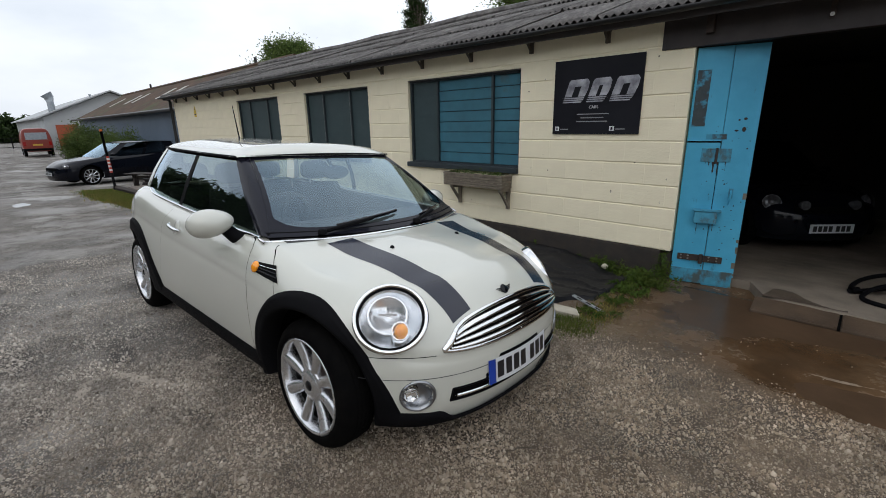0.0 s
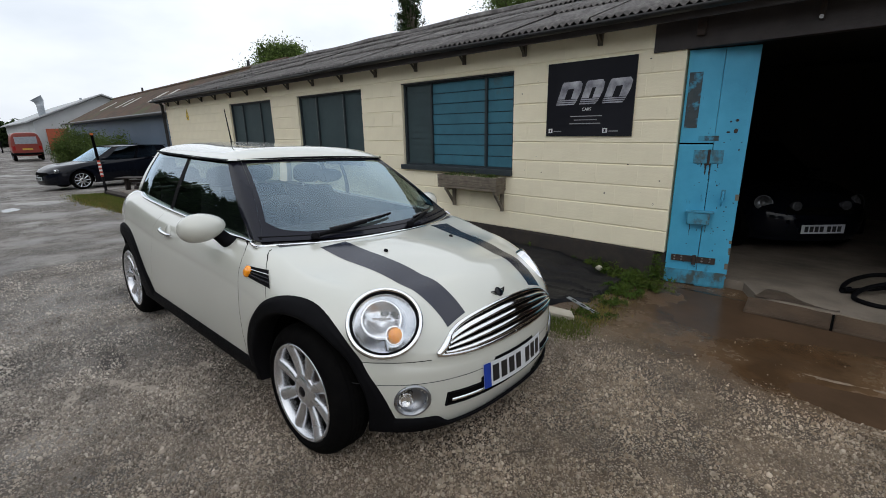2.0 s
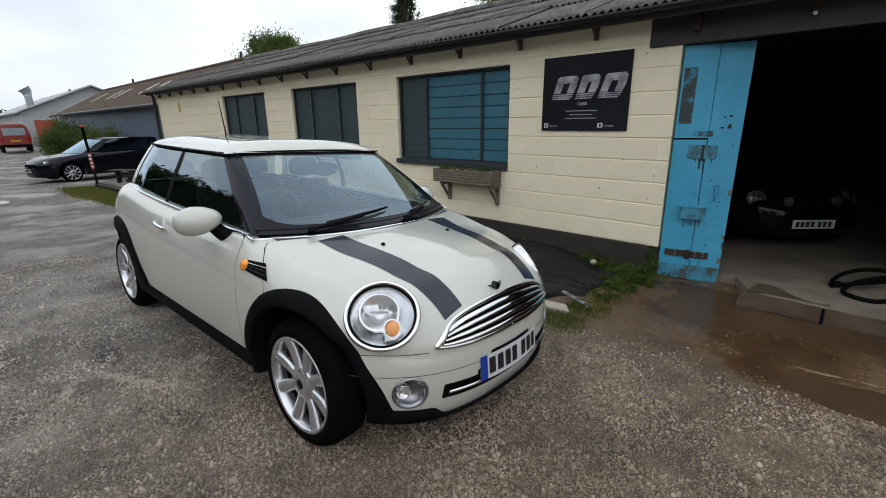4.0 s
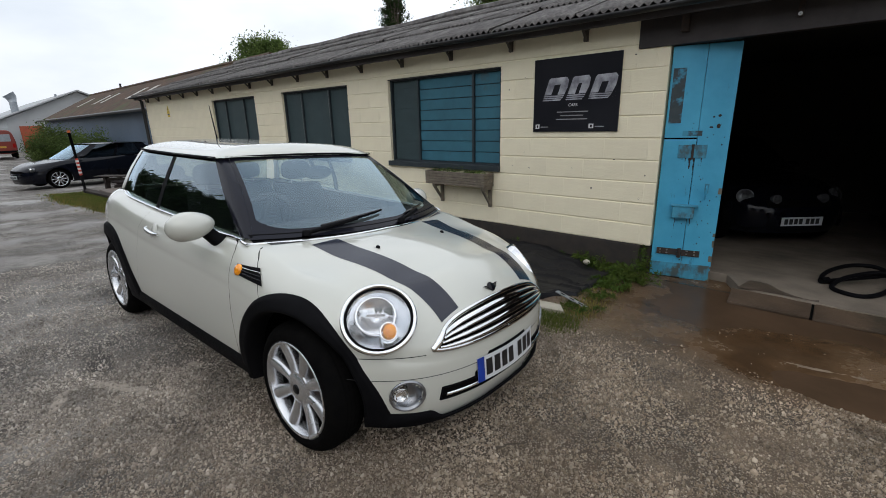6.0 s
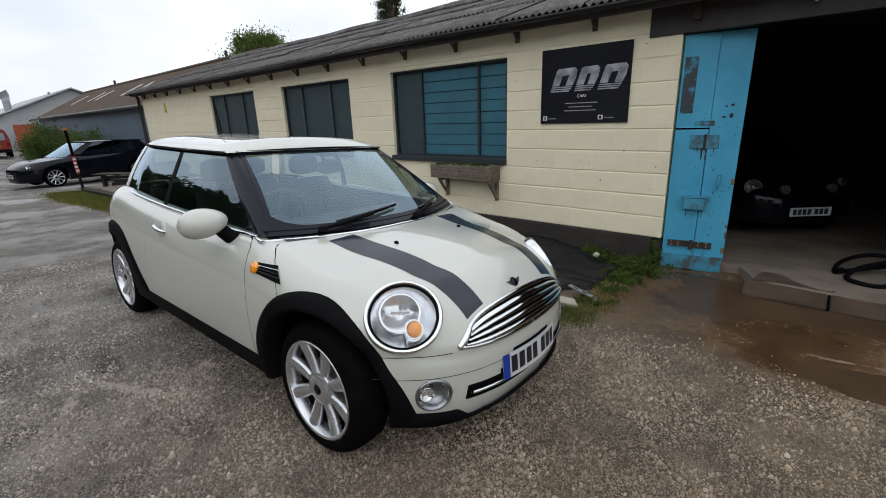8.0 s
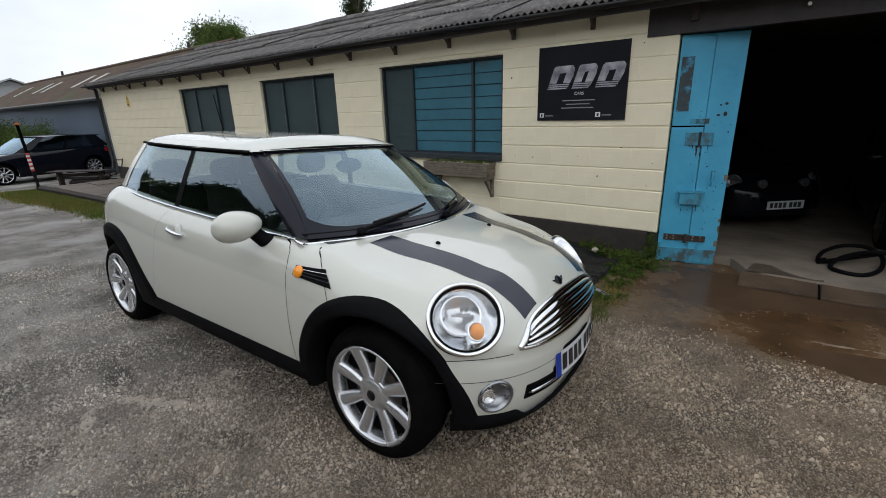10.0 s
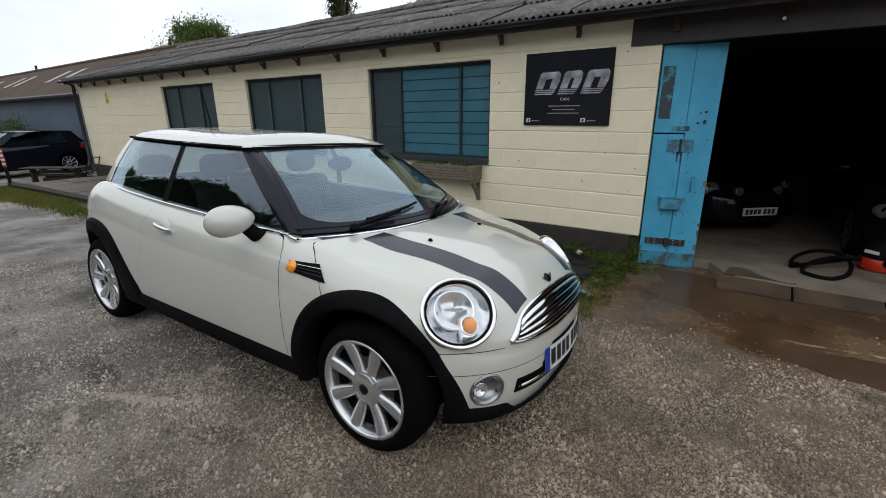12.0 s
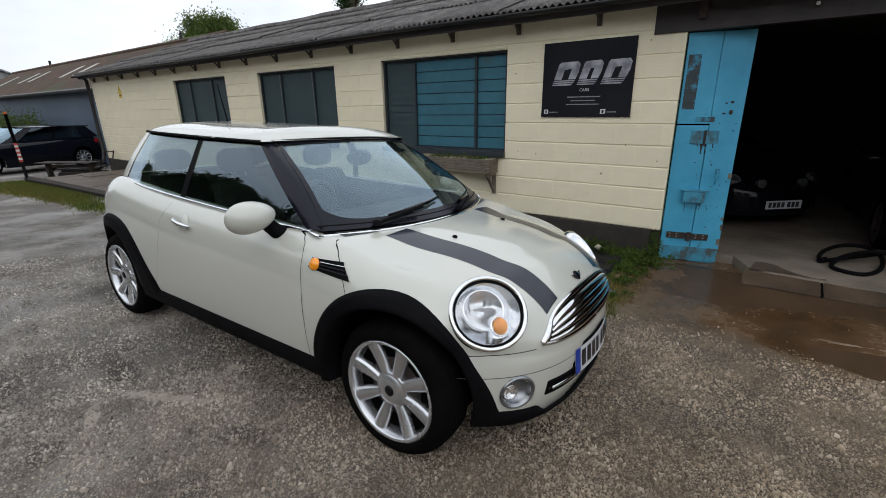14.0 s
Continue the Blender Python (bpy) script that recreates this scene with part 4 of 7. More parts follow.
def cabin_frame(p):
    """Points of the glasshouse for u (0 belt, 1 rail)."""
    def screen(u, v):          # v from -1 (right) to 1 (left)
        c = 1 - v * v
        x = lerp(-0.465 + 0.205 * c, -1.0 + 0.06 * c, u)
        y = lerp(0.715, 0.525, u ** 0.9) * v
        z = lerp(0.892 - 0.012 * c, 1.252 + 0.012 * c, u) + 0.012 * math.sin(u * math.pi)
        return Vector((x + 0.02 * math.sin(u * math.pi), y, z))

    def side(u, s, sgn):       # s from 0 (front) to 1 (rear)
        x = lerp(lerp(-0.52, -2.58, s), lerp(-1.02, -2.38, s), u)
        zb = flow_at(((-2.7, 0.99), (-2.45, 0.985), (-1.65, 0.935), (-0.5, 0.89)), x)
        zr = flow_at(((-2.5, 1.285), (-2.3, 1.285), (-1.65, 1.268), (-1.0, 1.255)), x)
        yb = 0.70 - 0.06 * smooth(0.75, 1.0, s) - 0.012 * smooth(0.12, 0.0, s)
        yr = 0.565 - 0.045 * smooth(0.75, 1.0, s) - 0.012 * smooth(0.15, 0.0, s)
        return Vector((x, sgn * (lerp(yb, yr, u) + 0.014 * math.sin(u * math.pi)), lerp(zb, zr, u)))

    return screen, side


def mini(m):
    p = MINI
    e = thing("hatchback_car", m, "cream-white small hatchback with dark bonnet stripes parked on gravel", "car")
    bm, tree = body_shell(p)
    body = part("body", bm, "car_white", e, "glossy cream-white painted body", smooth=True)
    screen, side = cabin_frame(p)
    Z = Vector((0, 0, 1))

    # glass, pillars and roof
    part("windscreen", panel(lambda i, j: screen(lerp(0.02, 0.985, j), lerp(-0.955, 0.955, i)), 24, 10), "screen_glass", e, "sky-reflecting windscreen", smooth=True)
    bm = bmesh.new()
    for lo, hi in ((-0.955, -0.918), (0.918, 0.955)):
        sheet(bm, [[screen(lerp(0.0, 1.0, j / 8), lerp(lo, hi, i / 2)) + Vector((0.002, 0, 0.002)) for j in range(9)] for i in range(3)])
    for a, b, more in ((0.0, 0.085, 0.13), (0.965, 1.0, 0.0)):
        sheet(bm, [[screen(lerp(a, b + more * (1 - (1 - min(1.0, max(0.0, (0.93 * abs(2 * i / 48 - 1) - 0.66) / 0.25)) ** 2) ** 0.5), j / 2), lerp(-0.93, 0.93, i / 48)) + Vector((0.0025, 0, 0.0025)) for j in range(3)] for i in range(49)])
    part("screen_border", bm, "pillar_black", e, smooth=True)
    for sgn in (-1, 1):
        bm = bmesh.new()
        rows = []
        for k in range(13):
            u = k / 12
            a, b = screen(u, 0.955 * sgn), side(u, 0.018, sgn) + Vector((0, sgn * 0.004, 0))
            out = Vector((0.35, sgn * 0.75, 0.4)) * 0.016
            rows.append([a.lerp(b, q / 8) + out * math.sin(math.pi * q / 8) for q in range(9)])
        sheet(bm, rows, flip=sgn > 0)
        part("a_pillar", bm, "pillar_black", e, "gloss black windscreen pillar", smooth=True)
        part("quarter_glass", panel(lambda i, j: side(j, lerp(lerp(0.5435, 0.427, j), 0.945, i), sgn), 12, 8), "side_glass", e, smooth=True)
        part("door_glass", panel(lambda i, j: side(j, lerp(0.008, lerp(0.531, 0.410, j), i), sgn), 14, 8), "side_glass", e, smooth=True)
        part("b_pillar", panel(lambda i, j: side(j, lerp(lerp(0.524, 0.403, j), lerp(0.551, 0.437, j), i), sgn) + Vector((0, sgn * 0.003, 0)), 3, 8), "black_plastic", e, smooth=True)
        part("glass_border", panel(lambda i, j: side(lerp(0.965, 1.0, j), lerp(0.02, 0.95, i), sgn) + Vector((0, sgn * 0.003, 0)), 30, 2), "black_gloss", e, smooth=True)
        part("c_pillar", panel(lambda i, j: side(j, lerp(0.942, 0.985, i), sgn) + Vector((0, sgn * 0.004, 0)), 4, 8), "car_white", e, smooth=True)
        # chrome waistline
        bm = bmesh.new()
        tube(bm, [side(0, k / 30, sgn) + Vector((0, sgn * 0.012, -0.006)) for k in range(0, 28)], 0.009, 8)
        p0, p1 = side(0, 0, sgn) + Vector((0, sgn * 0.012, -0.006)), screen(0, sgn) + Vector((0.022, 0, -0.018))
        tube(bm, [p0.lerp(p1, q / 6) + Vector((0.006, sgn * 0.014, 0.004)) * math.sin(math.pi * q / 6) for q in range(7)], 0.0088, 8)
        part("waist_trim", bm, "chrome", e, "thin chrome waistline strip", smooth=True)
        bm = bmesh.new()
        tube(bm, [side(1, k / 24, sgn) + Vector((0, sgn * 0.016, 0.006)) for k in range(24)], 0.008, 8)
        part("roof_gutter", bm, "black_plastic", e, smooth=True)
    bm = bmesh.new()
    tube(bm, [screen(0, lerp(-1.0, 1.0, k / 40)) + Vector((0.022, 0, -0.006 - 0.012 * abs(k / 20 - 1))) for k in range(41)], 0.0085, 8)
    part("waist_trim", bm, "chrome", e, smooth=True)
    # scuttle between bonnet and glass
    part("scuttle", panel(lambda i, j: screen(0, lerp(-0.96, 0.96, i)) + Vector((lerp(0.010, -0.06, j), 0, lerp(-0.012, 0.022, j) if j < 0.5 else lerp(0.03, 0.018, j))), 30, 4), "black_plastic", e, smooth=True)

    def roof_pt(i, j):
        a = lerp(-1.0, 1.0, i)
        front = screen(1, a)
        xx = lerp(front.x + 0.012, -2.41, j)
        hw = flow_at(((-2.41, 0.495), (-2.2, 0.56), (-1.6, 0.582), (-1.1, 0.575), (-0.9, 0.555)), xx)
        base = flow_at(((-2.44, 1.282), (-2.2, 1.285), (-1.65, 1.272), (-0.9, 1.255)), xx)
        r = abs(a)
        edge = 1 - r ** 5
        fr = min(1.0, (j / 0.13)) if j < 0.13 else 1.0
        rise = 0.07 * (0.55 * edge ** 0.5 + 0.45 * (1 - r * r)) * (math.sin(fr * math.pi / 2) ** 0.8)
        rise *= 1 - 0.3 * smooth(0.8, 1.0, j)
        return Vector((xx, hw * a * (1.0 if r < 0.98 else 1.01), base + 0.012 - 0.007 * r ** 6 + rise))

    bm = panel(lambda i, j: roof_pt(-0.0 + i, j), 44, 40)
    part("roof", bm, "car_white", e, smooth=True)
    bm = bmesh.new()
    tube(bm, [screen(1, lerp(-1.0, 1.0, k / 30)) + Vector((0.006, 0, 0.010)) for k in range(31)], 0.0075, 8)
    part("header_seal", bm, "black_plastic", e, smooth=True)
    part("headliner", panel(lambda i, j: Vector((lerp(-1.05, -2.5, j), lerp(-0.53, 0.53, i), 1.245 + 0.02 * math.sin(i * math.pi))), 8, 8), "headliner", e)
    # tailgate, rear glass
    part("rear_glass", panel(lambda i, j: Vector((lerp(-2.57, -2.38, j) - 0.10 * (1 - (2 * i - 1) ** 2), lerp(-0.58, 0.58, i) * lerp(1.0, 0.86, j), lerp(0.985, 1.275, j))), 12, 6), "side_glass", e, smooth=True)
    # aerial on the roof
    bm = bmesh.new()
    tube(bm, [(-2.25, 0, 1.325), (-2.255, 0, 1.37)], lambda u: lerp(0.03, 0.010, u), 10)
    tube(bm, [(-2.255, 0, 1.365), (-2.335, 0, 1.63)], lambda u: lerp(0.006, 0.003, u), 6)
    part("aerial", bm, "black_plastic", e)

    # wheels, arches, sills
    def rear_edge(a):
        return flow_at(((-0.1, 0.62), (0.05, 0.600), (0.25, 0.535), (0.5, 0.494), (0.9, 0.468), (1.4, 0.436), (2.0, 0.42), (3.6, 0.416)), a)

    def front_edge(a):
        return flow_at(((-0.35, 0.448), (-0.07, 0.413), (0.31, 0.384), (0.55, 0.377), (1.0, 0.394), (1.5, 0.414), (3.6, 0.416)), a)

    for ax in p["axles"]:
        for sgn in (-1, 1):
            wheel(e, ax, sgn * 0.708, p["hub"] - 0.006, 0.298, sgn, 8, spin=0.46 if ax == 0 else 0.05)
            lo0 = -0.265 if ax == 0 else -0.05
            part("wheel_arch", arch_flare(tree, ax, p["hub"] + 0.015, 0.342, front_edge if ax == 0 else rear_edge, sgn, lo0, math.pi + 0.26), "black_plastic", e, "matt black plastic wheel-arch trim", smooth=True)
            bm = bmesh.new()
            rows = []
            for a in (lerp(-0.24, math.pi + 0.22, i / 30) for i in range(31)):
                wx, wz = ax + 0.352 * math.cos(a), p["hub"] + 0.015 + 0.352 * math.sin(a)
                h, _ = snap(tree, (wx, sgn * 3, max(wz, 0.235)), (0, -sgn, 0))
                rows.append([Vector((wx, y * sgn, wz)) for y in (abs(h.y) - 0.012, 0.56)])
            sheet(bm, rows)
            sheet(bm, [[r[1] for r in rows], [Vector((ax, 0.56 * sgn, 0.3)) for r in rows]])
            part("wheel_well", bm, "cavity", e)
    for sgn in (-1, 1):
        bm = bmesh.new()
        rows = []
        for i in range(40):
            x = lerp(-2.10, -0.36, i / 39)
            h, _ = snap(tree, (x, sgn * 3, 0.30), (0, -sgn, 0))
            y = h.y
            rows.append([Vector((x, y + sgn * o, z)) for o, z in ((0.001, 0.340), (0.008, 0.334), (0.012, 0.322), (0.013, 0.292), (0.006, 0.252), (-0.02, 0.222), (-0.09, 0.206), (-0.16, 0.205))])
        sheet(bm, rows, flip=sgn < 0)
        part("sill", bm, "black_plastic", e, "black plastic sill strip", smooth=True)
    # black lip under the front bumper
    bm = bmesh.new()
    rows = []
    for i in range(101):
        a = lerp(-0.86, 0.86, i / 100)
        o = Vector((-0.25, 0, 0.24)) + Vector((math.cos(a), math.sin(a), 0)) * 3
        h, n = snap(tree, o, (-math.cos(a), -math.sin(a), 0))
        n2 = Vector((n.x, n.y, 0)).normalized()
        up, top = 0.02 * smooth(0.6, 0.86, abs(a)), lerp(0.216, 0.262, smooth(0.47, 0.56, abs(a))) + 0.02 * smooth(0.56, 0.8, abs(a))
        rows.append([Vector((h.x, h.y, 0)) + n2 * off + Z * z for off, z in ((0.002, top), (0.009, top - 0.006), (0.011, (top + 0.205) / 2), (0.006, 0.198 + 0.5 * up), (-0.05, 0.182 + 0.5 * up))])
    sheet(bm, rows)
    part("bumper_lip", bm, "black_plastic", e, "black lower bumper lip", smooth=True)
    # near-black underside; the front box is added to block light below the bumper
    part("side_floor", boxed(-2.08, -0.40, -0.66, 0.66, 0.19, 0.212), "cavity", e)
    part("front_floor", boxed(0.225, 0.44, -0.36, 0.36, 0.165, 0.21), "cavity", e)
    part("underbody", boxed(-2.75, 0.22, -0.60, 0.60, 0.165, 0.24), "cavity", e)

    # bonnet stripes
    for sgn in (-1, 1):
        def stripe(i, j):
            x = lerp(0.495, -0.262, j)
            y = sgn * lerp(lerp(0.376, 0.478, j), lerp(0.262, 0.326, j), i)
            return snap(tree, (x, y, 2), (0, 0, -1), 0.0012)[0]
        part("bonnet_stripe", panel(stripe, 8, 40), "stripe", e, "dark grey vinyl bonnet stripe", smooth=True)
    # panel gaps
    gaps = []
    for sgn in (-1, 1):
        d = (0, -sgn, 0)
        y = sgn * 2
        gaps.append(([(-0.60, y, 0.885), (-0.535, y, 0.872), (-0.497, y, 0.845), (-0.478, y, 0.80), (-0.468, y, 0.72), (-0.461, y, 0.55), (-0.452, y, 0.42), (-0.443, y, 0.336)], d))
        gaps.append(([(-1.66, y, 0.92), (-1.74, y, 0.80), (-1.78, y, 0.62), (-1.84, y, 0.45), (-1.92, y, 0.33)], d))
        gaps.append(([(-0.385, y, 0.882), (-0.31, y, 0.84), (-0.250, y, 0.785), (-0.214, y, 0.725), (-0.195, y, 0.69)], d))
    for k, (pts, d) in enumerate(gaps):
        part("panel_gap", ribbon(tree, pts, d, 0.0016 if k % 3 == 1 else 0.0028), "trim_grey" if k % 3 == 1 else "cavity", body)
    front_arc = [(2, lerp(-0.72, 0.72, i / 24), 0.0) for i in range(25)]
    part("panel_gap", ribbon(tree, [(2, y, 0.524 - 0.012 * (1 - (y / 0.72) ** 2)) for _, y, _ in front_arc if abs(y) > 0.47 and y < 0], (-1, 0, 0), 0.0028), "cavity", body)
    part("panel_gap", ribbon(tree, [(2, y, 0.524 - 0.012 * (1 - (y / 0.72) ** 2)) for _, y, _ in front_arc if abs(y) > 0.47 and y > 0], (-1, 0, 0), 0.0028), "cavity", body)
    part("panel_gap", ribbon(tree, [(2, y, 0.435 - 0.02 * (1 - (y / 0.72) ** 2)) for _, y, _ in front_arc], (-1, 0, 0), 0.003), "trim_grey", body)

    # grille
    def g_top(y):
        return 0.652 - 0.11 * (abs(y) / 0.40) ** 2.4 * 0.35

    def g_bot(y):
        return 0.515 + 0.012 * (abs(y) / 0.47) ** 2

    def grille(u, v):          # v -1..1 across, u 0 bottom..1 top
        y = v * lerp(0.46, 0.395, u)
        f = (1 - min(1.0, abs(v)) ** 9) ** 0.5
        tall = g_top(y) - g_bot(y)
        return (2, y, lerp(g_bot(y) + 0.22 * tall * (1 - f), g_top(y) - 0.45 * tall * (1 - f), u))

    gr = part("grille", panel(lambda i, j: snap(tree, grille(j, lerp(-1, 1, i)), (-1, 0, 0), 0.003)[0], 40, 8), "cavity", e, "black grille with chrome bars", smooth=True)
    run = [math.copysign(1 - (1 - abs(q)) ** 1.8, q) for q in (lerp(-1, 1, i / 36) for i in range(37))]
    ring = [grille(0, 0.982 * q) for q in run] + [grille(k / 6, 0.982) for k in range(1, 6)] + [grille(1, -0.982 * q) for q in run] + [grille(1 - k / 6, -0.982) for k in range(1, 7)]
    ring = ring[18:] + ring[1:19]
    part("grille_surround", snapped_tube(tree, ring, (-1, 0, 0), lambda u: 0.0115 + 0.006 * max(0.0, 1 - min(abs(u - 0.253), abs(u - 0.753)) / 0.06), 0.003), "chrome", gr, smooth=True)
    for u in (0.20, 0.42, 0.64, 0.84):
        bm = bmesh.new()
        rows = []
        for i in range(41):
            v = lerp(-0.955, 0.955, i / 40)
            lo, hi = snap(tree, grille(u - 0.055, v), (-1, 0, 0), 0.006)[0], snap(tree, grille(u + 0.045, v), (-1, 0, 0), 0.006)[0]
            out = Vector((0.015, 0, 0))
            rows.append([lo, lo + out * 0.9, lo.lerp(hi, 0.08) + out, lo.lerp(hi, 0.55) + out * 0.82, hi + out * 0.35, hi])
        sheet(bm, rows)
        part("grille_bar", bm, "chrome", gr, smooth=True)
    # badge on the bonnet edge
    h, n = snap(tree, (2, 0, 0.685), (-1, 0, 0), 0.002)
    mb = Matrix.Translation(h) @ n.to_track_quat("Z", "Y").to_matrix().to_4x4()
    bm = bmesh.new()
    lathe(bm, [(0.0235, 0.0), (0.0235, 0.004), (0.019, 0.006), (0.0005, 0.0065)], 20, mb)
    badge = part("badge", bm, "black_gloss", e, "small black and chrome winged badge", smooth=True)
    for s in (-1, 1):
        bm = bmesh.new()
        for k in range(3):
            z0 = 0.009 - 0.008 * k
            vs = [bm.verts.new(mb @ Vector((s * a, b, c))) for a, b, c in ((0.022, z0 - 0.006, 0.003), (0.056 - 0.009 * k, z0 - 0.001, 0.003), (0.056 - 0.009 * k, z0 + 0.004, 0.003), (0.022, z0, 0.003))]
            bm.faces.new(vs if s > 0 else vs[::-1])
        part("badge_wing", bm, "chrome", badge)

    # lower intake and number plate
    def low(u, v):
        y = v * lerp(0.428, 0.420, u)
        return (2, y, lerp(0.290, 0.346, u) + 0.012 * v * v)
    part("lower_intake", panel(lambda i, j: snap(tree, low(j, lerp(-1, 1, i)), (-1, 0, 0), 0.002)[0], 30, 4), "cavity", e, smooth=True)
    part("intake_bar", snapped_tube(tree, [low(0.45, lerp(-0.96, 0.96, i / 16)) for i in range(17)], (-1, 0, 0), 0.008, 0.006), "chrome", e, smooth=True)
    ring = [low(0, lerp(-1, 1, i / 16)) for i in range(17)] + [low(1, lerp(1, -1, i / 16)) for i in range(17)] + [low(0, -1)]
    part("intake_rim", snapped_tube(tree, ring, (-1, 0, 0), 0.004, 0.001), "black_plastic", e, smooth=True)
    px = snap(tree, (2, 0, 0.40), (-1, 0, 0), 0.0)[0].x

    def plate_pt(y, z, off=0.0):
        return Vector((px + 0.018 - 0.42 * y * y + off - 0.10 * (z - 0.37), y, z))
    pl = part("number_plate", panel(lambda i, j: plate_pt(lerp(-0.24, 0.24, i), lerp(0.318, 0.432, j)), 20, 3), "plate_white", e, "white number plate with a blue end band", smooth=True)
    part("plate_holder", panel(lambda i, j: plate_pt(lerp(-0.249, 0.249, i), lerp(0.310, 0.443, j), -0.006), 20, 3), "black_plastic", pl, smooth=True)
    part("plate_band", panel(lambda i, j: plate_pt(lerp(-0.24, -0.198, i), lerp(0.318, 0.432, j), 0.002), 3, 3), "plate_blue", pl)
    for k in range(7):
        y0 = -0.187 + 0.056 * k + (0.028 if k > 3 else 0)
        part("plate_bar", panel(lambda i, j: plate_pt(lerp(y0, y0 + 0.041, i), lerp(0.338, 0.414, j), 0.002), 2, 2), "plate_ink", pl)

    # headlamps
    for sgn in (-1, 1):
        h, n = snap(tree, (0.35 + 1.2 * 0.8, sgn * (0.604 + 1.2 * 0.42), 0.676 + 1.2 * 0.42), (-0.8, -sgn * 0.42, -0.42))
        n = Vector((0.57, sgn * 0.56, 0.60) if sgn < 0 else (0.59, 0.64, 0.53)).normalized()
        ml = Matrix.Translation(h - n * (0.007 if sgn < 0 else 0.030) + Vector((0, 0, 0) if sgn < 0 else (0, 0.020, -0.022))) @ n.to_track_quat("Z", "Y").to_matrix().to_4x4() @ Matrix.Translation((-sgn * 0.010, 0, 0)) @ Matrix.Diagonal((1.10, 1.06, 1.0, 1.0))
        bm = bmesh.new()
        lathe(bm, [(0.138, -0.06), (0.144, -0.004), (0.142, 0.012), (0.138, 0.019), (0.129, 0.019), (0.124, 0.010)], 48, ml, 0.98)
        hl = part("headlamp", bm, "chrome", e, "round headlamp in a wide chrome ring", smooth=True)
        bm = bmesh.new()
        lathe(bm, [(0.1245, 0.013), (0.122, 0.015), (0.1175, 0.010), (0.116, 0.002)], 40, ml, 0.98)
        part("lamp_seal", bm, "black_plastic", hl, smooth=True)
        bm = bmesh.new()
        lathe(bm, [(0.117, 0.004), (0.105, -0.012), (0.075, -0.035), (0.04, -0.05), (0.0005, -0.052)], 40, ml, 0.98)
        part("reflector", bm, "reflector", hl, smooth=True)
        bm = bmesh.new()
        lathe(bm, [(0.074, -0.040), (0.077, -0.004), (0.073, 0.000), (0.068, -0.006), (0.040, -0.034), (0.0005, -0.042)], 32, ml @ Matrix.Translation((sgn * 0.012, 0.016, 0)))
        part("lamp_bowl", bm, "reflector", hl, smooth=True)
        part("lamp_blade", boxed(-0.034, 0.034, -0.004, 0.004, -0.012, -0.005), "grey_print", hl).matrix_local = ml @ Matrix.Translation((sgn * 0.012, 0.018, -0.004))
        bm = bmesh.new()
        mi = ml @ Matrix.Translation((-sgn * 0.036, -0.048, -0.014)) @ Matrix.Diagonal((0.80, 0.92, 1.0, 1.0))
        lathe(bm, [(0.052, -0.03), (0.044, 0.008), (0.037, 0.016), (0.034, 0.012)], 24, mi)
        part("indicator_bowl", bm, "reflector", hl, smooth=True)
        bm = bmesh.new()
        lathe(bm, [(0.033, 0.008), (0.029, 0.020), (0.017, 0.028), (0.0005, 0.031)], 24, mi @ Matrix.Translation((-0.004 * sgn, 0, 0.0)))
        part("indicator_lens", bm, "amber", hl, "amber indicator lens", smooth=True)
        bm = bmesh.new()
        lathe(bm, [(0.120, 0.010), (0.092, 0.026), (0.06, 0.034), (0.03, 0.039), (0.0005, 0.041)], 40, ml, 0.98)
        bm.normal_update()
        if sum(f.normal.dot(n) for f in bm.faces) < 0:
            bmesh.ops.reverse_faces(bm, faces=bm.faces[:])
        g = part("lamp_glass", bm, "lamp_glass", hl, smooth=True)
        g.visible_shadow = False
        # fog lamps
        h, n = snap(tree, (0.478 + 1.0, sgn * (0.561 + 0.55), 0.352), (-1.0, -sgn * 0.55, 0))
        side_a, side_b, up_a, up_b = (snap(tree, (0.478 + 1.0 + dx, sgn * (0.561 + 0.55 + dy), 0.352 + dz), (-1.0, -sgn * 0.55, 0))[0] for dx, dy, dz in ((-0.03, 0.055, 0), (0.03, -0.055, 0), (0, 0, 0.05), (0, 0, -0.05)))
        n = (side_a - side_b).cross(up_a - up_b).normalized()
        n = n if n.x > 0 else -n
        mf = Matrix.Translation(h - n * 0.004) @ n.to_track_quat("Z", "Y").to_matrix().to_4x4()
        bm = bmesh.new()
        lathe(bm, [(0.077, -0.02), (0.077, 0.005), (0.072, 0.011), (0.065, 0.008), (0.059, -0.006), (0.049, -0.026), (0.028, -0.036), (0.0005, -0.038)], 40, mf, 0.94)
        fg = part("fog_lamp", bm, "dull_silver", e, "round fog lamp in a silver dish", smooth=True)
        bm = bmesh.new()
        lathe(bm, [(0.032, -0.034), (0.032, -0.010), (0.030, -0.005), (0.029, -0.008), (0.018, -0.020), (0.0005, -0.022)], 28, Matrix.Translation((-0.0125, sgn * 0.024, 0.001)) @ mf)
        part("fog_bowl", bm, "chrome", fg, smooth=True)
        bm = bmesh.new()
        lathe(bm, [(0.029, -0.007), (0.024, -0.002), (0.012, 0.001), (0.0005, 0.002)], 24, Matrix.Translation((-0.0125, sgn * 0.024, 0.001)) @ mf)
        part("fog_lens", bm, "lamp_glass", fg, smooth=True)
        # side vent with repeater
        d = (0, -sgn, 0)
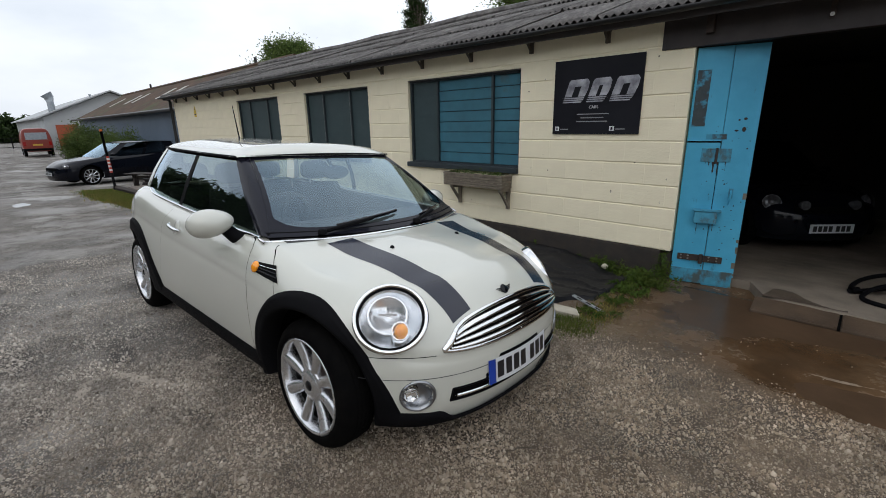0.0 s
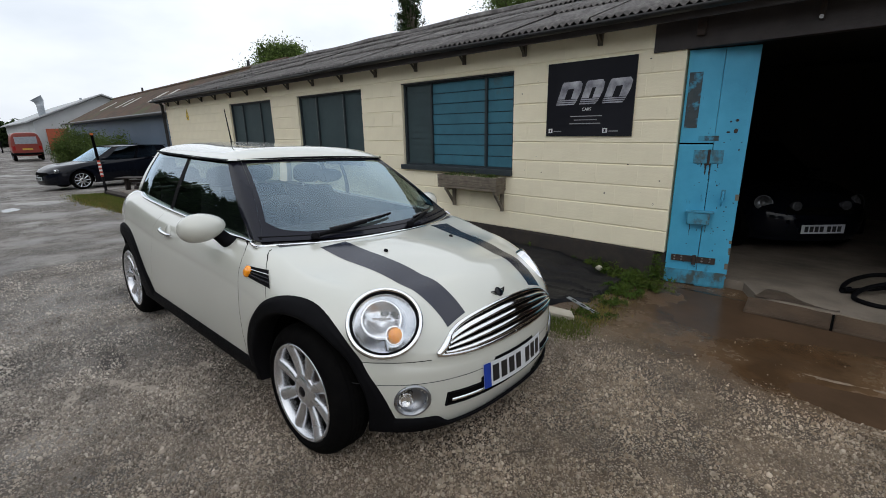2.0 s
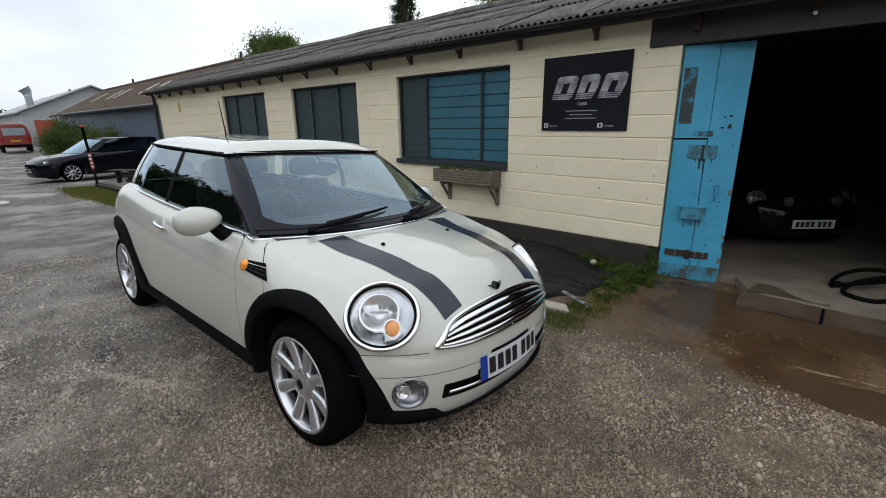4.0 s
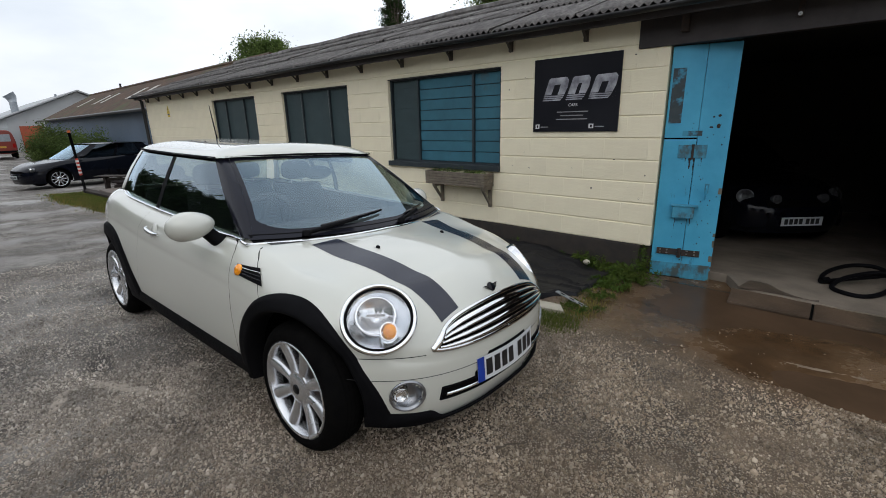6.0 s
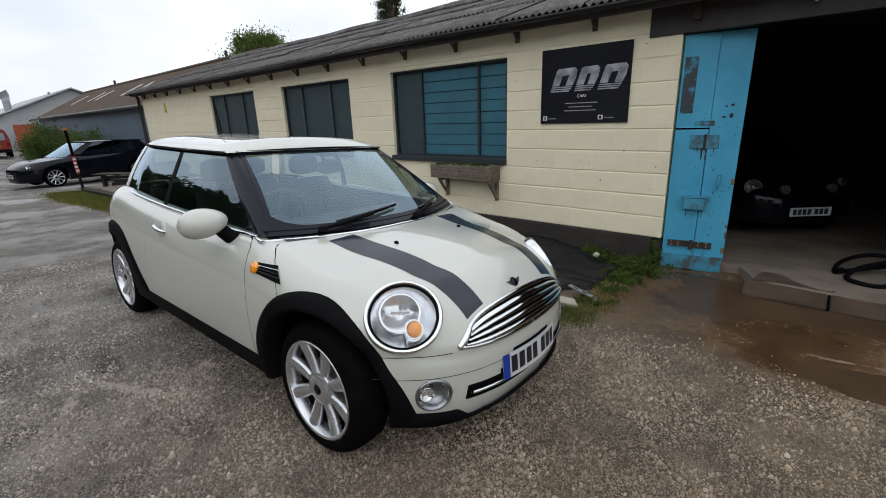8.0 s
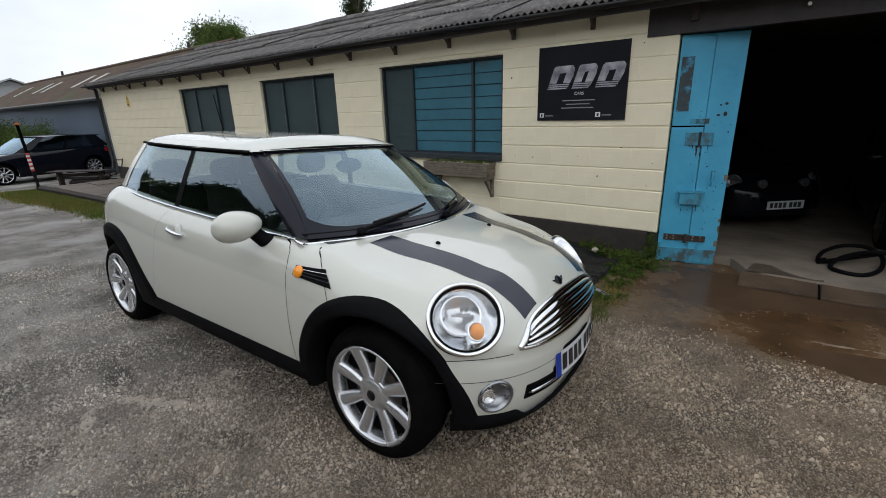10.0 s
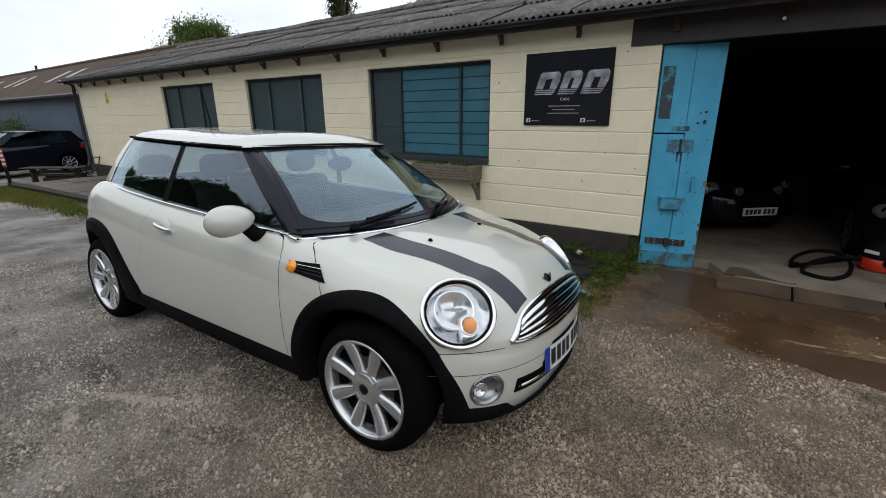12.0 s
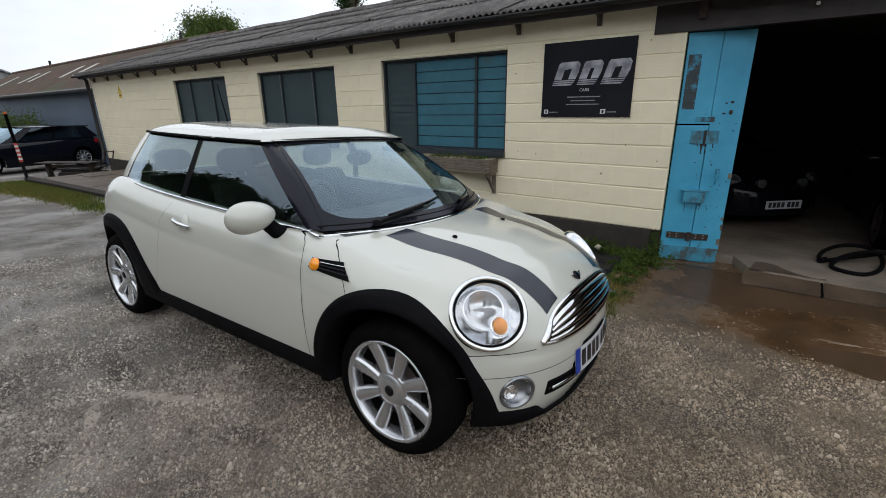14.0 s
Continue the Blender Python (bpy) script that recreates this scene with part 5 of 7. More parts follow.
        vent = part("side_vent", panel(lambda i, j: snap(tree, (lerp(lerp(-0.425, -0.185, i), lerp(-0.415, -0.250, i), j), sgn * 2, lerp(lerp(0.760, 0.738, i), lerp(0.800, 0.803, i), j)), d, 0.004)[0], 8, 4), "black_plastic", e, "black side vent with an amber repeater", smooth=True)
        for k in range(3):
            t = 0.25 + 0.25 * k
            part("vent_rib", snapped_tube(tree, [(lerp(-0.36, lerp(-0.188, -0.248, t), i / 4), sgn * 2, lerp(lerp(0.757, 0.798, t), lerp(0.742, 0.800, t), i / 4)) for i in range(5)], d, 0.0035, 0.006), "chrome" if k == 2 else "black_gloss", vent)
        h, n = snap(tree, (-0.390, sgn * 2, 0.777), d, 0.004)
        mr = Matrix.Translation(h) @ n.to_track_quat("Z", "Y").to_matrix().to_4x4()
        bm = bmesh.new()
        lathe(bm, [(0.028, 0), (0.027, 0.006), (0.018, 0.012), (0.0005, 0.014)], 20, mr)
        part("repeater_lens", bm, "amber", vent, "amber repeater lens", smooth=True)
        # door handle in its dish
        h, n = snap(tree, (-1.475, sgn * 2, 0.815), d, 0.0)
        mh = Matrix.Translation(h) @ n.to_track_quat("Z", "Y").to_matrix().to_4x4()
        bm = bmesh.new()
        lathe(bm, [(0.046, 0.0008), (0.044, 0.0022), (0.0005, 0.0012)], 24, mh)
        part("handle_dish", bm, "car_white", e, smooth=True)
        bm = bmesh.new()
        tube(bm, [h + Vector((dx, sgn * dy, dz)) for dx, dy, dz in ((0.085, 0.012, -0.012), (0.06, 0.026, -0.008), (0.0, 0.032, 0.0), (-0.06, 0.026, 0.008), (-0.085, 0.012, 0.012))], lambda u: 0.008 + 0.005 * math.sin(u * math.pi), 10)
        part("door_handle", bm, "chrome", e, "chrome door handle", smooth=True)
        # door mirrors
        mc = Vector((-0.735, -0.85, 0.948)) if sgn < 0 else Vector((-0.79, 0.83, 0.925))
        mm = Matrix.Translation(mc) @ Matrix.Rotation(radians(sgn * 14), 4, "Z") @ Matrix.Rotation(radians(-sgn * 6), 4, "X")
        bm = bmesh.new()
        bmesh.ops.create_uvsphere(bm, u_segments=32, v_segments=20, radius=1.0)
        for v in bm.verts:
            x, y, z = v.co
            x = x * (0.085 if x > 0 else 0.05)
            v.co = mm @ Vector((x, y * 0.112, z * (0.072 - 0.012 * y * sgn * -1)))
        dm = part("door_mirror", bm, "car_white", e, "rounded white door mirror on a black stalk", smooth=True)
        bm = bmesh.new()
        tube(bm, [(-0.725, sgn * 0.79, 0.92), (-0.70, sgn * 0.75, 0.872), (-0.685, sgn * 0.705, 0.84)], lambda u: lerp(0.032, 0.04, u), 12)
        part("mirror_stalk", bm, "black_plastic", dm, smooth=True)
        # washers
        h, n = snap(tree, (-0.03, sgn * 0.25, 2), (0, 0, -1))
        bm = bmesh.new()
        mw = Matrix.Translation(h)
        lathe(bm, [(0.014, -0.002), (0.013, 0.006), (0.008, 0.011), (0.0005, 0.012)], 12, mw, 0.7)
        part("washer_jet", bm, "black_plastic", e, smooth=True)
    # wipers, parked towards the passenger side
    for v0, v1, uu in ((-0.64, 0.10, 0.15), (0.20, 0.68, 0.10)):
        base = screen(0.0, v0) + Vector((0.012, 0, 0.022))
        tip = screen(uu, v1) + Vector((0.018, 0, 0.02))
        mid = screen(uu * 0.55, lerp(v0, v1, 0.55)) + Vector((0.03, 0, 0.035))
        wp = part("wiper", rod(base, mid, 0.011, 8), "black_plastic", e)
        bm = bmesh.new()
        tube(bm, [screen(lerp(0.06, uu, k / 10) + 0.015, lerp(v0 + 0.12, v1, k / 10)) + Vector((0.014, 0, 0.014)) for k in range(11)], lambda u: 0.007 + 0.004 * math.sin(u * math.pi), 6)
        part("wiper_blade", bm, "black_gloss", wp)
        bm = bmesh.new()
        lathe(bm, [(0.024, -0.01), (0.022, 0.012), (0.0005, 0.018)], 14, Matrix.Translation(base))
        part("wiper_pivot", bm, "black_plastic", wp, smooth=True)

    # cabin: floor tub, dashboard, wheel, seats
    part("cabin_floor", boxed(-2.75, -0.45, -0.66, 0.66, 0.30, 0.34), "trim_grey", e)
    part("dashboard", panel(lambda i, j: Vector((lerp(-0.36, -0.86, j) + 0.10 * (1 - (2 * i - 1) ** 2) * (1 - j), lerp(-0.64, 0.64, i), 0.872 + 0.03 * math.sin(j * math.pi) - (0.35 if j == 1 else 0))), 16, 10), "trim_grey", e, smooth=True)
    for sgn in (-1, 1):
        part("door_card", panel(lambda i, j: Vector((lerp(-0.5, -2.6, i), sgn * 0.655, lerp(0.34, 0.89 + 0.07 * i, j))), 8, 4), "trim_grey", e)
        for x, zz, nm in ((-1.50, 0.0, "front_seat"), (-2.32, -0.04, "rear_seat")):
            bm = bmesh.new()
            rows = []
            for k in range(15):
                u = k / 14
                z = lerp(0.50, 1.02 + zz, u)
                xx = x + lerp(0.04, -0.14, u)
                hwid = 0.235 - 0.05 * u ** 3
                rows.append([Vector((xx + dx, sgn * 0.33 + yy * hwid, z)) for dx, yy in ((0.07, -0.9), (0.045, -0.5), (0.04, 0), (0.045, 0.5), (0.07, 0.9), (0.02, 1.0), (-0.06, 0.8), (-0.07, 0), (-0.06, -0.8), (0.02, -1.0))])
            vs, _ = sheet(bm, rows, close_v=True)
            bm.faces.new(vs[-1])
            st = part(nm, bm, "seat", e, "dark cloth seat", smooth=True)
            part("cushion", boxed(x, x + 0.48, sgn * 0.33 - 0.23, sgn * 0.33 + 0.23, 0.42, 0.56, 0.04), "seat", st)
            bm = bmesh.new()
            bmesh.ops.create_uvsphere(bm, u_segments=20, v_segments=14, radius=1.0)
            for v in bm.verts:
                a, b, c = v.co
                v.co = (x - 0.15 + power(a, 2.6) * 0.05, sgn * 0.33 + power(b, 3.0) * 0.125, 1.125 + zz + power(c, 3.0) * 0.075)
            part("headrest", bm, "seat", st, smooth=True)
            for s in (-1, 1):
                part("headrest_post", rod((x - 0.14, sgn * 0.33 + s * 0.05, 0.98 + zz), (x - 0.15, sgn * 0.33 + s * 0.05, 1.1 + zz), 0.007), "steel", st)
    bm = bmesh.new()
    mw = Matrix.Translation((-0.98, -0.33, 0.88)) @ Matrix.Rotation(radians(-64), 4, "Y")
    rows = [[mw @ Vector(((0.18 + 0.016 * math.cos(b)) * math.cos(a), (0.18 + 0.016 * math.cos(b)) * math.sin(a), 0.016 * math.sin(b))) for b in (2 * math.pi * j / 8 for j in range(8))] for a in (2 * math.pi * i / 32 for i in range(32))]
    sheet(bm, rows, close_u=True, close_v=True)
    sw = part("steering_wheel", bm, "trim_grey", e, smooth=True)
    for a in (0.0, 2.1, 4.2):
        part("steering_spoke", rod(mw @ Vector((0, 0, 0)), mw @ Vector((0.18 * math.cos(a), 0.18 * math.sin(a), 0)), 0.02), "trim_grey", sw)
    bm = bmesh.new()
    bmesh.ops.create_uvsphere(bm, u_segments=20, v_segments=12, radius=1.0)
    for v in bm.verts:
        v.co = (-0.93 + v.co.x * 0.022, 0.045 + v.co.y * 0.105, 1.155 + v.co.z * 0.046)
    rm = part("interior_mirror", bm, "black_plastic", e, smooth=True)
    part("mirror_stem", rod((-0.935, 0.02, 1.185), (-0.945, 0, 1.24), 0.012), "black_plastic", rm)
    return e


mini(pose(-1.67, 1.612, -0.043, -2.6, 0, 1.2))


# ---- things on the front of the building ----
def lettering(name, text, size, material, parent, m):
    """Raised letters in the built-in font, as a mesh."""
    cu = bpy.data.curves.new(name, "FONT")
    cu.body, cu.size, cu.extrude, cu.align_x = text, size, 0.001, "CENTER"
    tmp = bpy.data.objects.new(name, cu)
    scene.collection.objects.link(tmp)
    me = bpy.data.meshes.new_from_object(tmp.evaluated_get(bpy.context.evaluated_depsgraph_get()))
    bpy.data.objects.remove(tmp)
    me.materials.append(M[material])
    ob = new(name, me)
    ob.parent = parent
    ob.matrix_local = m
    return ob


def poly(points, thick=0.0015):
    """A flat plate in x and z, its face towards -y."""
    bm = bmesh.new()
    f = bm.faces.new([bm.verts.new((x, 0, z)) for x, z in points])
    if f.normal.y > 0:
        f.normal_flip()
    r = bmesh.ops.extrude_face_region(bm, geom=[f])
    bmesh.ops.translate(bm, vec=(0, -thick, 0), verts=[v for v in r["geom"] if isinstance(v, bmesh.types.BMVert)])
    bmesh.ops.recalc_face_normals(bm, faces=bm.faces[:])
    return bm


def sign_board():
    x0, x1, z0, z1 = -2.662, -1.715, 1.28, 2.028
    w, h = x1 - x0, z1 - z0
    e = thing("sign_board", pose(x0, WALL_Y - 0.004, z0), "black dealer sign with slanted silver emblem on the cream wall", "sign")
    part("board", boxed(0, w, -0.014, 0, 0, h, 0.002), "sign_black", e)
    y = -0.0145

    def put(name, pts, mat, lift=0.0):
        ob = part(name, poly([(w * a, h * b) for a, b in pts]), mat, e)
        ob.location.y = y - lift

    # three slanted silver blocks with dark cuts and lines
    for a, b in ((0.115, 0.385), (0.40, 0.635), (0.66, 0.925)):
        put("emblem_shape", [(a, 0.43), (a + 0.075, 0.71), (a + 0.095, 0.735), (b + 0.02, 0.74), (b + 0.045, 0.70), (b + 0.03, 0.60), (b - 0.02, 0.47), (b - 0.05, 0.43)], "sign_silver")
        put("emblem_cut", [(a + 0.105, 0.50), (a + 0.145, 0.64), (b - 0.05, 0.645), (b - 0.085, 0.51)], "sign_black", 0.002)
    for k in range(3):
        z = 0.448 + 0.026 * k
        put("emblem_line", [(0.09, z), (0.09, z + 0.009), (0.96, z + 0.009), (0.96, z)], "sign_black", 0.0024)
    lettering("word_cars", "CARS", 0.042, "white_print", e, Matrix.Translation((w * 0.49, y - 0.001, h * 0.345)) @ Matrix.Rotation(radians(90), 4, "X"))
    for a, b, z in ((0.30, 0.67, 0.265), (0.345, 0.615, 0.215), (0.295, 0.66, 0.165)):
        put("text_bar", [(a, z), (a, z + 0.013), (b, z + 0.013), (b, z)], "grey_print")
    for a, b in ((0.035, 0.085), (0.685, 0.74)):
        put("icon_square", [(a, 0.045), (a, 0.105), (b, 0.105), (b, 0.045)], "white_print")
        put("icon_mark", [(a + 0.017, 0.055), (a + 0.017, 0.092), (b - 0.017, 0.092), (b - 0.017, 0.055)], "sign_black", 0.002)
        put("text_bar", [(b + 0.015, 0.06), (b + 0.015, 0.073), (b + 0.115, 0.073), (b + 0.115, 0.06)], "grey_print")


sign_board()


def planter():
    e = thing("window_planter", pose(-3.70, WALL_Y - 0.005, 0.0), "weathered slatted wooden window box on two brackets", "planter")
    x0, x1 = -0.47, 0.50
    for k in range(5):
        part("slat", boxed(x0, x1, -0.215, -0.198, 0.625 + 0.034 * k, 0.656 + 0.034 * k, 0.003), "planter_wood", e)
    for s in (x0, x1 - 0.018):
        for k in range(5):
            part("slat", boxed(s, s + 0.018, -0.195, -0.005, 0.625 + 0.034 * k, 0.656 + 0.034 * k, 0.003), "planter_wood", e)
    part("base_board", boxed(x0 + 0.02, x1 - 0.02, -0.195, -0.005, 0.628, 0.645), "planter_wood", e)
    part("soil", boxed(x0 + 0.02, x1 - 0.02, -0.19, -0.006, 0.70, 0.765), "plinth", e)
    for x in (x0 + 0.13, x1 - 0.04):
        part("bracket_upright", boxed(x - 0.02, x + 0.02, -0.04, -0.001, 0.36, 0.622, 0.003), "planter_wood", e)
        part("bracket_arm", boxed(x - 0.02, x + 0.02, -0.2, -0.041, 0.585, 0.622, 0.003), "planter_wood", e)
        bm = bmesh.new()
        tube(bm, [(x, -0.03, 0.40), (x, -0.18, 0.59)], 0.019, 4)
        part("bracket_strut", bm, "planter_wood", e)


planter()


def leaf_cloud(name, spots, size, material, parent=None, stretch=1.0, seed=1, shape=1.6):
    """Many small bent leaves; spots: (place, outward direction or None)."""
    rng = np.random.default_rng(seed)
    verts, faces = [], []
    for p, d in spots:
        s = size * rng.uniform(0.6, 1.35)
        a = Vector(rng.normal(size=3)).normalized()
        if d is not None:
            a = (a * 0.7 + Vector(d)).normalized()
        b = a.orthogonal().normalized()
        b = (Matrix.Rotation(rng.uniform(0, 6.28), 3, a) @ b)
        c = a.cross(b)
        i = len(verts)
        p = Vector(p)
        verts += [p - b * s * 0.5 * shape, p + c * s * 0.36 + a * s * 0.08, p + b * s * 0.5 * shape - a * s * 0.15, p - c * s * 0.36 + a * s * 0.08]
        faces += [(i, i + 1, i + 2, i + 3)]
    me = bpy.data.meshes.new(name)
    me.from_pydata([tuple(v) for v in verts], [], faces)
    me.materials.append(M[material])
    ob = new(name, me)
    ob.parent = parent
    return ob


def blades(name, spots, height, width, material, parent=None, seed=1, lean=0.5):
    """Grass blades: thin bent triangles strips standing on the spots."""
    rng = np.random.default_rng(seed)
    verts, faces = [], []
    for x, y, z in spots:
        h, a = height * rng.uniform(0.4, 1.3), rng.uniform(0, 6.28)
        l, w = lean * rng.uniform(0.1, 1.0) * h, width * rng.uniform(0.6, 1.3)
        c, s = math.cos(a), math.sin(a)
        i = len(verts)
        verts += [(x - s * w, y + c * w, z), (x + s * w, y - c * w, z), (x + c * l * 0.35 + s * w * 0.7, y + s * l * 0.35 - c * w * 0.7, z + h * 0.6), (x + c * l * 0.35 - s * w * 0.7, y + s * l * 0.35 + c * w * 0.7, z + h * 0.6), (x + c * l, y + s * l, z + h * 0.95)]
        faces += [(i, i + 1, i + 2, i + 3), (i + 3, i + 2, i + 4)]
    me = bpy.data.meshes.new(name)
    me.from_pydata(verts, [], faces)
    me.materials.append(M[material])
    ob = new(name, me)
    ob.parent = parent
    return ob


rng = np.random.default_rng(11)
ob = leaf_cloud("planter_seedlings", [((-3.70 + rng.uniform(-0.42, 0.44), WALL_Y - 0.1 + rng.uniform(-0.07, 0.07), 0.785 + abs(rng.normal(0, 0.022))), None) for _ in range(230)], 0.021, "leaf", seed=3)
tagged(ob, "low green seedlings growing in the window box", "plants", kind="stuff")


def blue_door():
    """Bi-fold leaf standing open just inside the doorway."""
    x0, y0, x1, y1 = -1.285, 4.635, -0.772, 4.765
    L = math.hypot(x1 - x0, y1 - y0)
    e = thing("garage_door", pose(x0, y0, -0.152, 0, 0, math.degrees(math.atan2(y1 - y0, x1 - x0))), "chipped bright blue wooden folding garage door standing open", "door")
    H, split = 2.165, 0.275 / 0.53 * L
    lower, upper = 1.36, 1.366
    part("leaf", boxed(0, split - 0.003, 0, 0.045, 0.01, lower, 0.004), "door_blue", e)
    part("leaf", boxed(split + 0.002, L, 0, 0.045, 0.0, H, 0.005), "door_blue", e)
    part("upper_leaf", boxed(0, split - 0.0005, 0.001, 0.045, upper, H, 0.004), "door_blue", e)
    part("gap_line", boxed(0.0, split, -0.0015, 0.002, lower - 0.004, upper + 0.004), "cavity", e)
    # worn notice remains and bare patches
    part("worn_patch", boxed(0.02, 0.125, -0.002, 0.0, 1.50, 1.98), "torn_notice", e, "dark patch of torn-off notice")
    part("worn_patch", boxed(0.15, 0.31, -0.0025, -0.0005, 1.385, 1.43), "torn_notice", e)
    part("kick_board", boxed(0.0, L - 0.01, -0.006, -0.0005, 0.012, 0.155, 0.002), "door_worn", e)
    # hasp plate, lock box, handle, strap hinge
    part("hasp_plate", boxed(0.13, 0.365, -0.008, -0.0005, 1.185, 1.305, 0.002), "door_worn", e)
    part("hasp", boxed(0.24, 0.262, -0.02, -0.008, 1.17, 1.31, 0.004), "rust", e)
    part("lock_box", boxed(0.14, 0.325, -0.06, -0.0005, 0.62, 0.73, 0.006), "door_worn", e)
    part("lock_lid", boxed(0.125, 0.355, -0.066, -0.0005, 0.732, 0.748, 0.003), "door_worn", e)
    for k in range(6):
        bm = bmesh.new()
        lathe(bm, [(0.006, 0), (0.005, 0.004), (0.0005, 0.005)], 8, Matrix.Translation((0.15 + 0.036 * k, -0.009, 1.29)) @ Matrix.Rotation(radians(90), 4, "X"))
        part("rivet", bm, "door_worn", e)
    bm = bmesh.new()
    tube(bm, [(0.405, -0.003, 0.93), (0.405, -0.03, 0.915), (0.40, -0.032, 0.85), (0.40, -0.004, 0.80)], 0.008, 8)
    part("handle", bm, "door_blue", e)
    part("handle_plate", boxed(0.388, 0.424, -0.004, -0.0005, 0.86, 0.95, 0.002), "door_worn", e)
    # rust runs below the hasp and the lock box
    for x, z0, z1, w in ((0.236, 1.08, 1.186, 0.022), (0.268, 1.03, 1.184, 0.009), (0.20, 1.12, 1.185, 0.007), (0.30, 0.54, 0.62, 0.010), (0.17, 0.50, 0.62, 0.006), (0.33, 1.11, 1.185, 0.006)):
        bm = bmesh.new()
        sheet(bm, [[(x - w * k * 0.5 + 0.002 * math.sin(z * 90), -0.0012, z), (x + w * k * 0.5 + 0.002 * math.sin(z * 70), -0.0012, z)] for z, k in ((lerp(z1, z0, q / 8), (1 - q / 8) ** 0.7 * (1 + 0.25 * math.sin(q * 2.3)) + 0.05) for q in range(9))])
        part("rust_run", bm, "rust", e)
    hz = 0.24
    hinge = part("strap_hinge", boxed(0.045, 0.225, -0.014, -0.006, hz, hz + 0.062, 0.002), "rust", e, "rusty strap hinge with bright bolts")
    part("hinge_leaf", boxed(0.262, 0.42, -0.014, -0.006, hz - 0.005, hz + 0.057, 0.002), "rust", hinge)
    part("hinge_pin", rod((0.243, -0.02, hz - 0.02), (0.243, -0.02, hz + 0.07), 0.018), "rust", hinge)
    for x in (0.075, 0.135, 0.31, 0.375):
        for z in (0.016, 0.045):
            bm = bmesh.new()
            lathe(bm, [(0.009, 0), (0.008, 0.005), (0.0005, 0.006)], 8, Matrix.Translation((x, -0.014, hz + z)) @ Matrix.Rotation(radians(90), 4, "X"))
            part("bolt", bm, "steel", hinge)
    rr = random.Random(3)
    for x, z, r in [(0.43, 1.56, 0.014), (0.385, 1.55, 0.009), (0.43, 1.47, 0.016), (0.375, 1.46, 0.016)] + [(rr.uniform(0.15, 0.5), rr.uniform(0.15, 1.5), rr.uniform(0.0025, 0.0065)) for _ in range(46)]:
        bm = bmesh.new()
        lathe(bm, [(r, 0), (r * 0.7, 0.0012), (0.0005, 0.0012)], 9, Matrix.Translation((x, -0.0006, z)) @ Matrix.Rotation(radians(90), 4, "X"), rr.uniform(0.5, 1.6))
        part("chip", bm, "rust" if r > 0.0085 else "frame_blue", e)
    # split edge at the free end
    for k in range(9):
        z = rr.uniform(0.02, 1.0) ** 2
        part("chip", boxed(L - rr.uniform(0.012, 0.03), L + 0.0008, -0.0012, 0.02, z, z + rr.uniform(0.02, 0.06)), "planter_wood", e)


blue_door()

# small lamp on the lintel
e = thing("lintel_lamp", pose(-0.405, WALL_Y - 0.013, 2.16), "small grey lamp bracket with a round lens on the lintel", "lamp")
part("strap", boxed(-0.018, 0.018, -0.03, 0, -0.05, 0.12, 0.003), "rust", e)
bm = bmesh.new()
lathe(bm, [(0.014, 0), (0.014, 0.012), (0.009, 0.014), (0.007, 0.008), (0.0005, 0.008)], 16, Matrix.Translation((0, -0.03, -0.03)) @ Matrix.Rotation(radians(90), 4, "X"))
part("lens_ring", bm, "white_print", e)

# downpipe at the wall's end, warning sign, cable
e = thing("downpipe", Matrix(), "black plastic downpipe at the end of the wall", "downpipe")
bm = bmesh.new()
tube(bm, [(-15.66, EAVE_Y - 0.03, 2.30), (-15.66, WALL_Y - 0.12, 2.26), (-15.66, WALL_Y - 0.07, 2.2), (-15.66, WALL_Y - 0.07, 0.25), (-15.6, WALL_Y - 0.12, 0.12)], 0.045, 10)
part("pipe", bm, "black_gutter", e, smooth=True)
for z in (1.9, 0.8):
    bm = bmesh.new()
    lathe(bm, [(0.052, -0.02), (0.052, 0.02)], 12, Matrix.Translation((-15.66, WALL_Y - 0.07, z)))
    part("pipe_clip", bm, "black_gutter", e)
e = thing("warning_sign", pose(-13.87, WALL_Y - 0.003, 1.72), "yellow warning sign with a triangle on the cream wall", "sign")
part("plate", boxed(-0.085, 0.085, -0.004, 0, 0, 0.16, 0.001), "yellow_sign", e)
part("triangle", poly([(-0.085, 0.165), (0.085, 0.165), (0, 0.30)], 0.004), "yellow_sign", e)
part("symbol", poly([(-0.022, 0.18), (0.022, 0.18), (0, 0.25)], 0.0052), "plate_ink", e)
part("text_bar", boxed(-0.062, 0.062, -0.0055, -0.0042, 0.045, 0.075), "plate_ink", e)
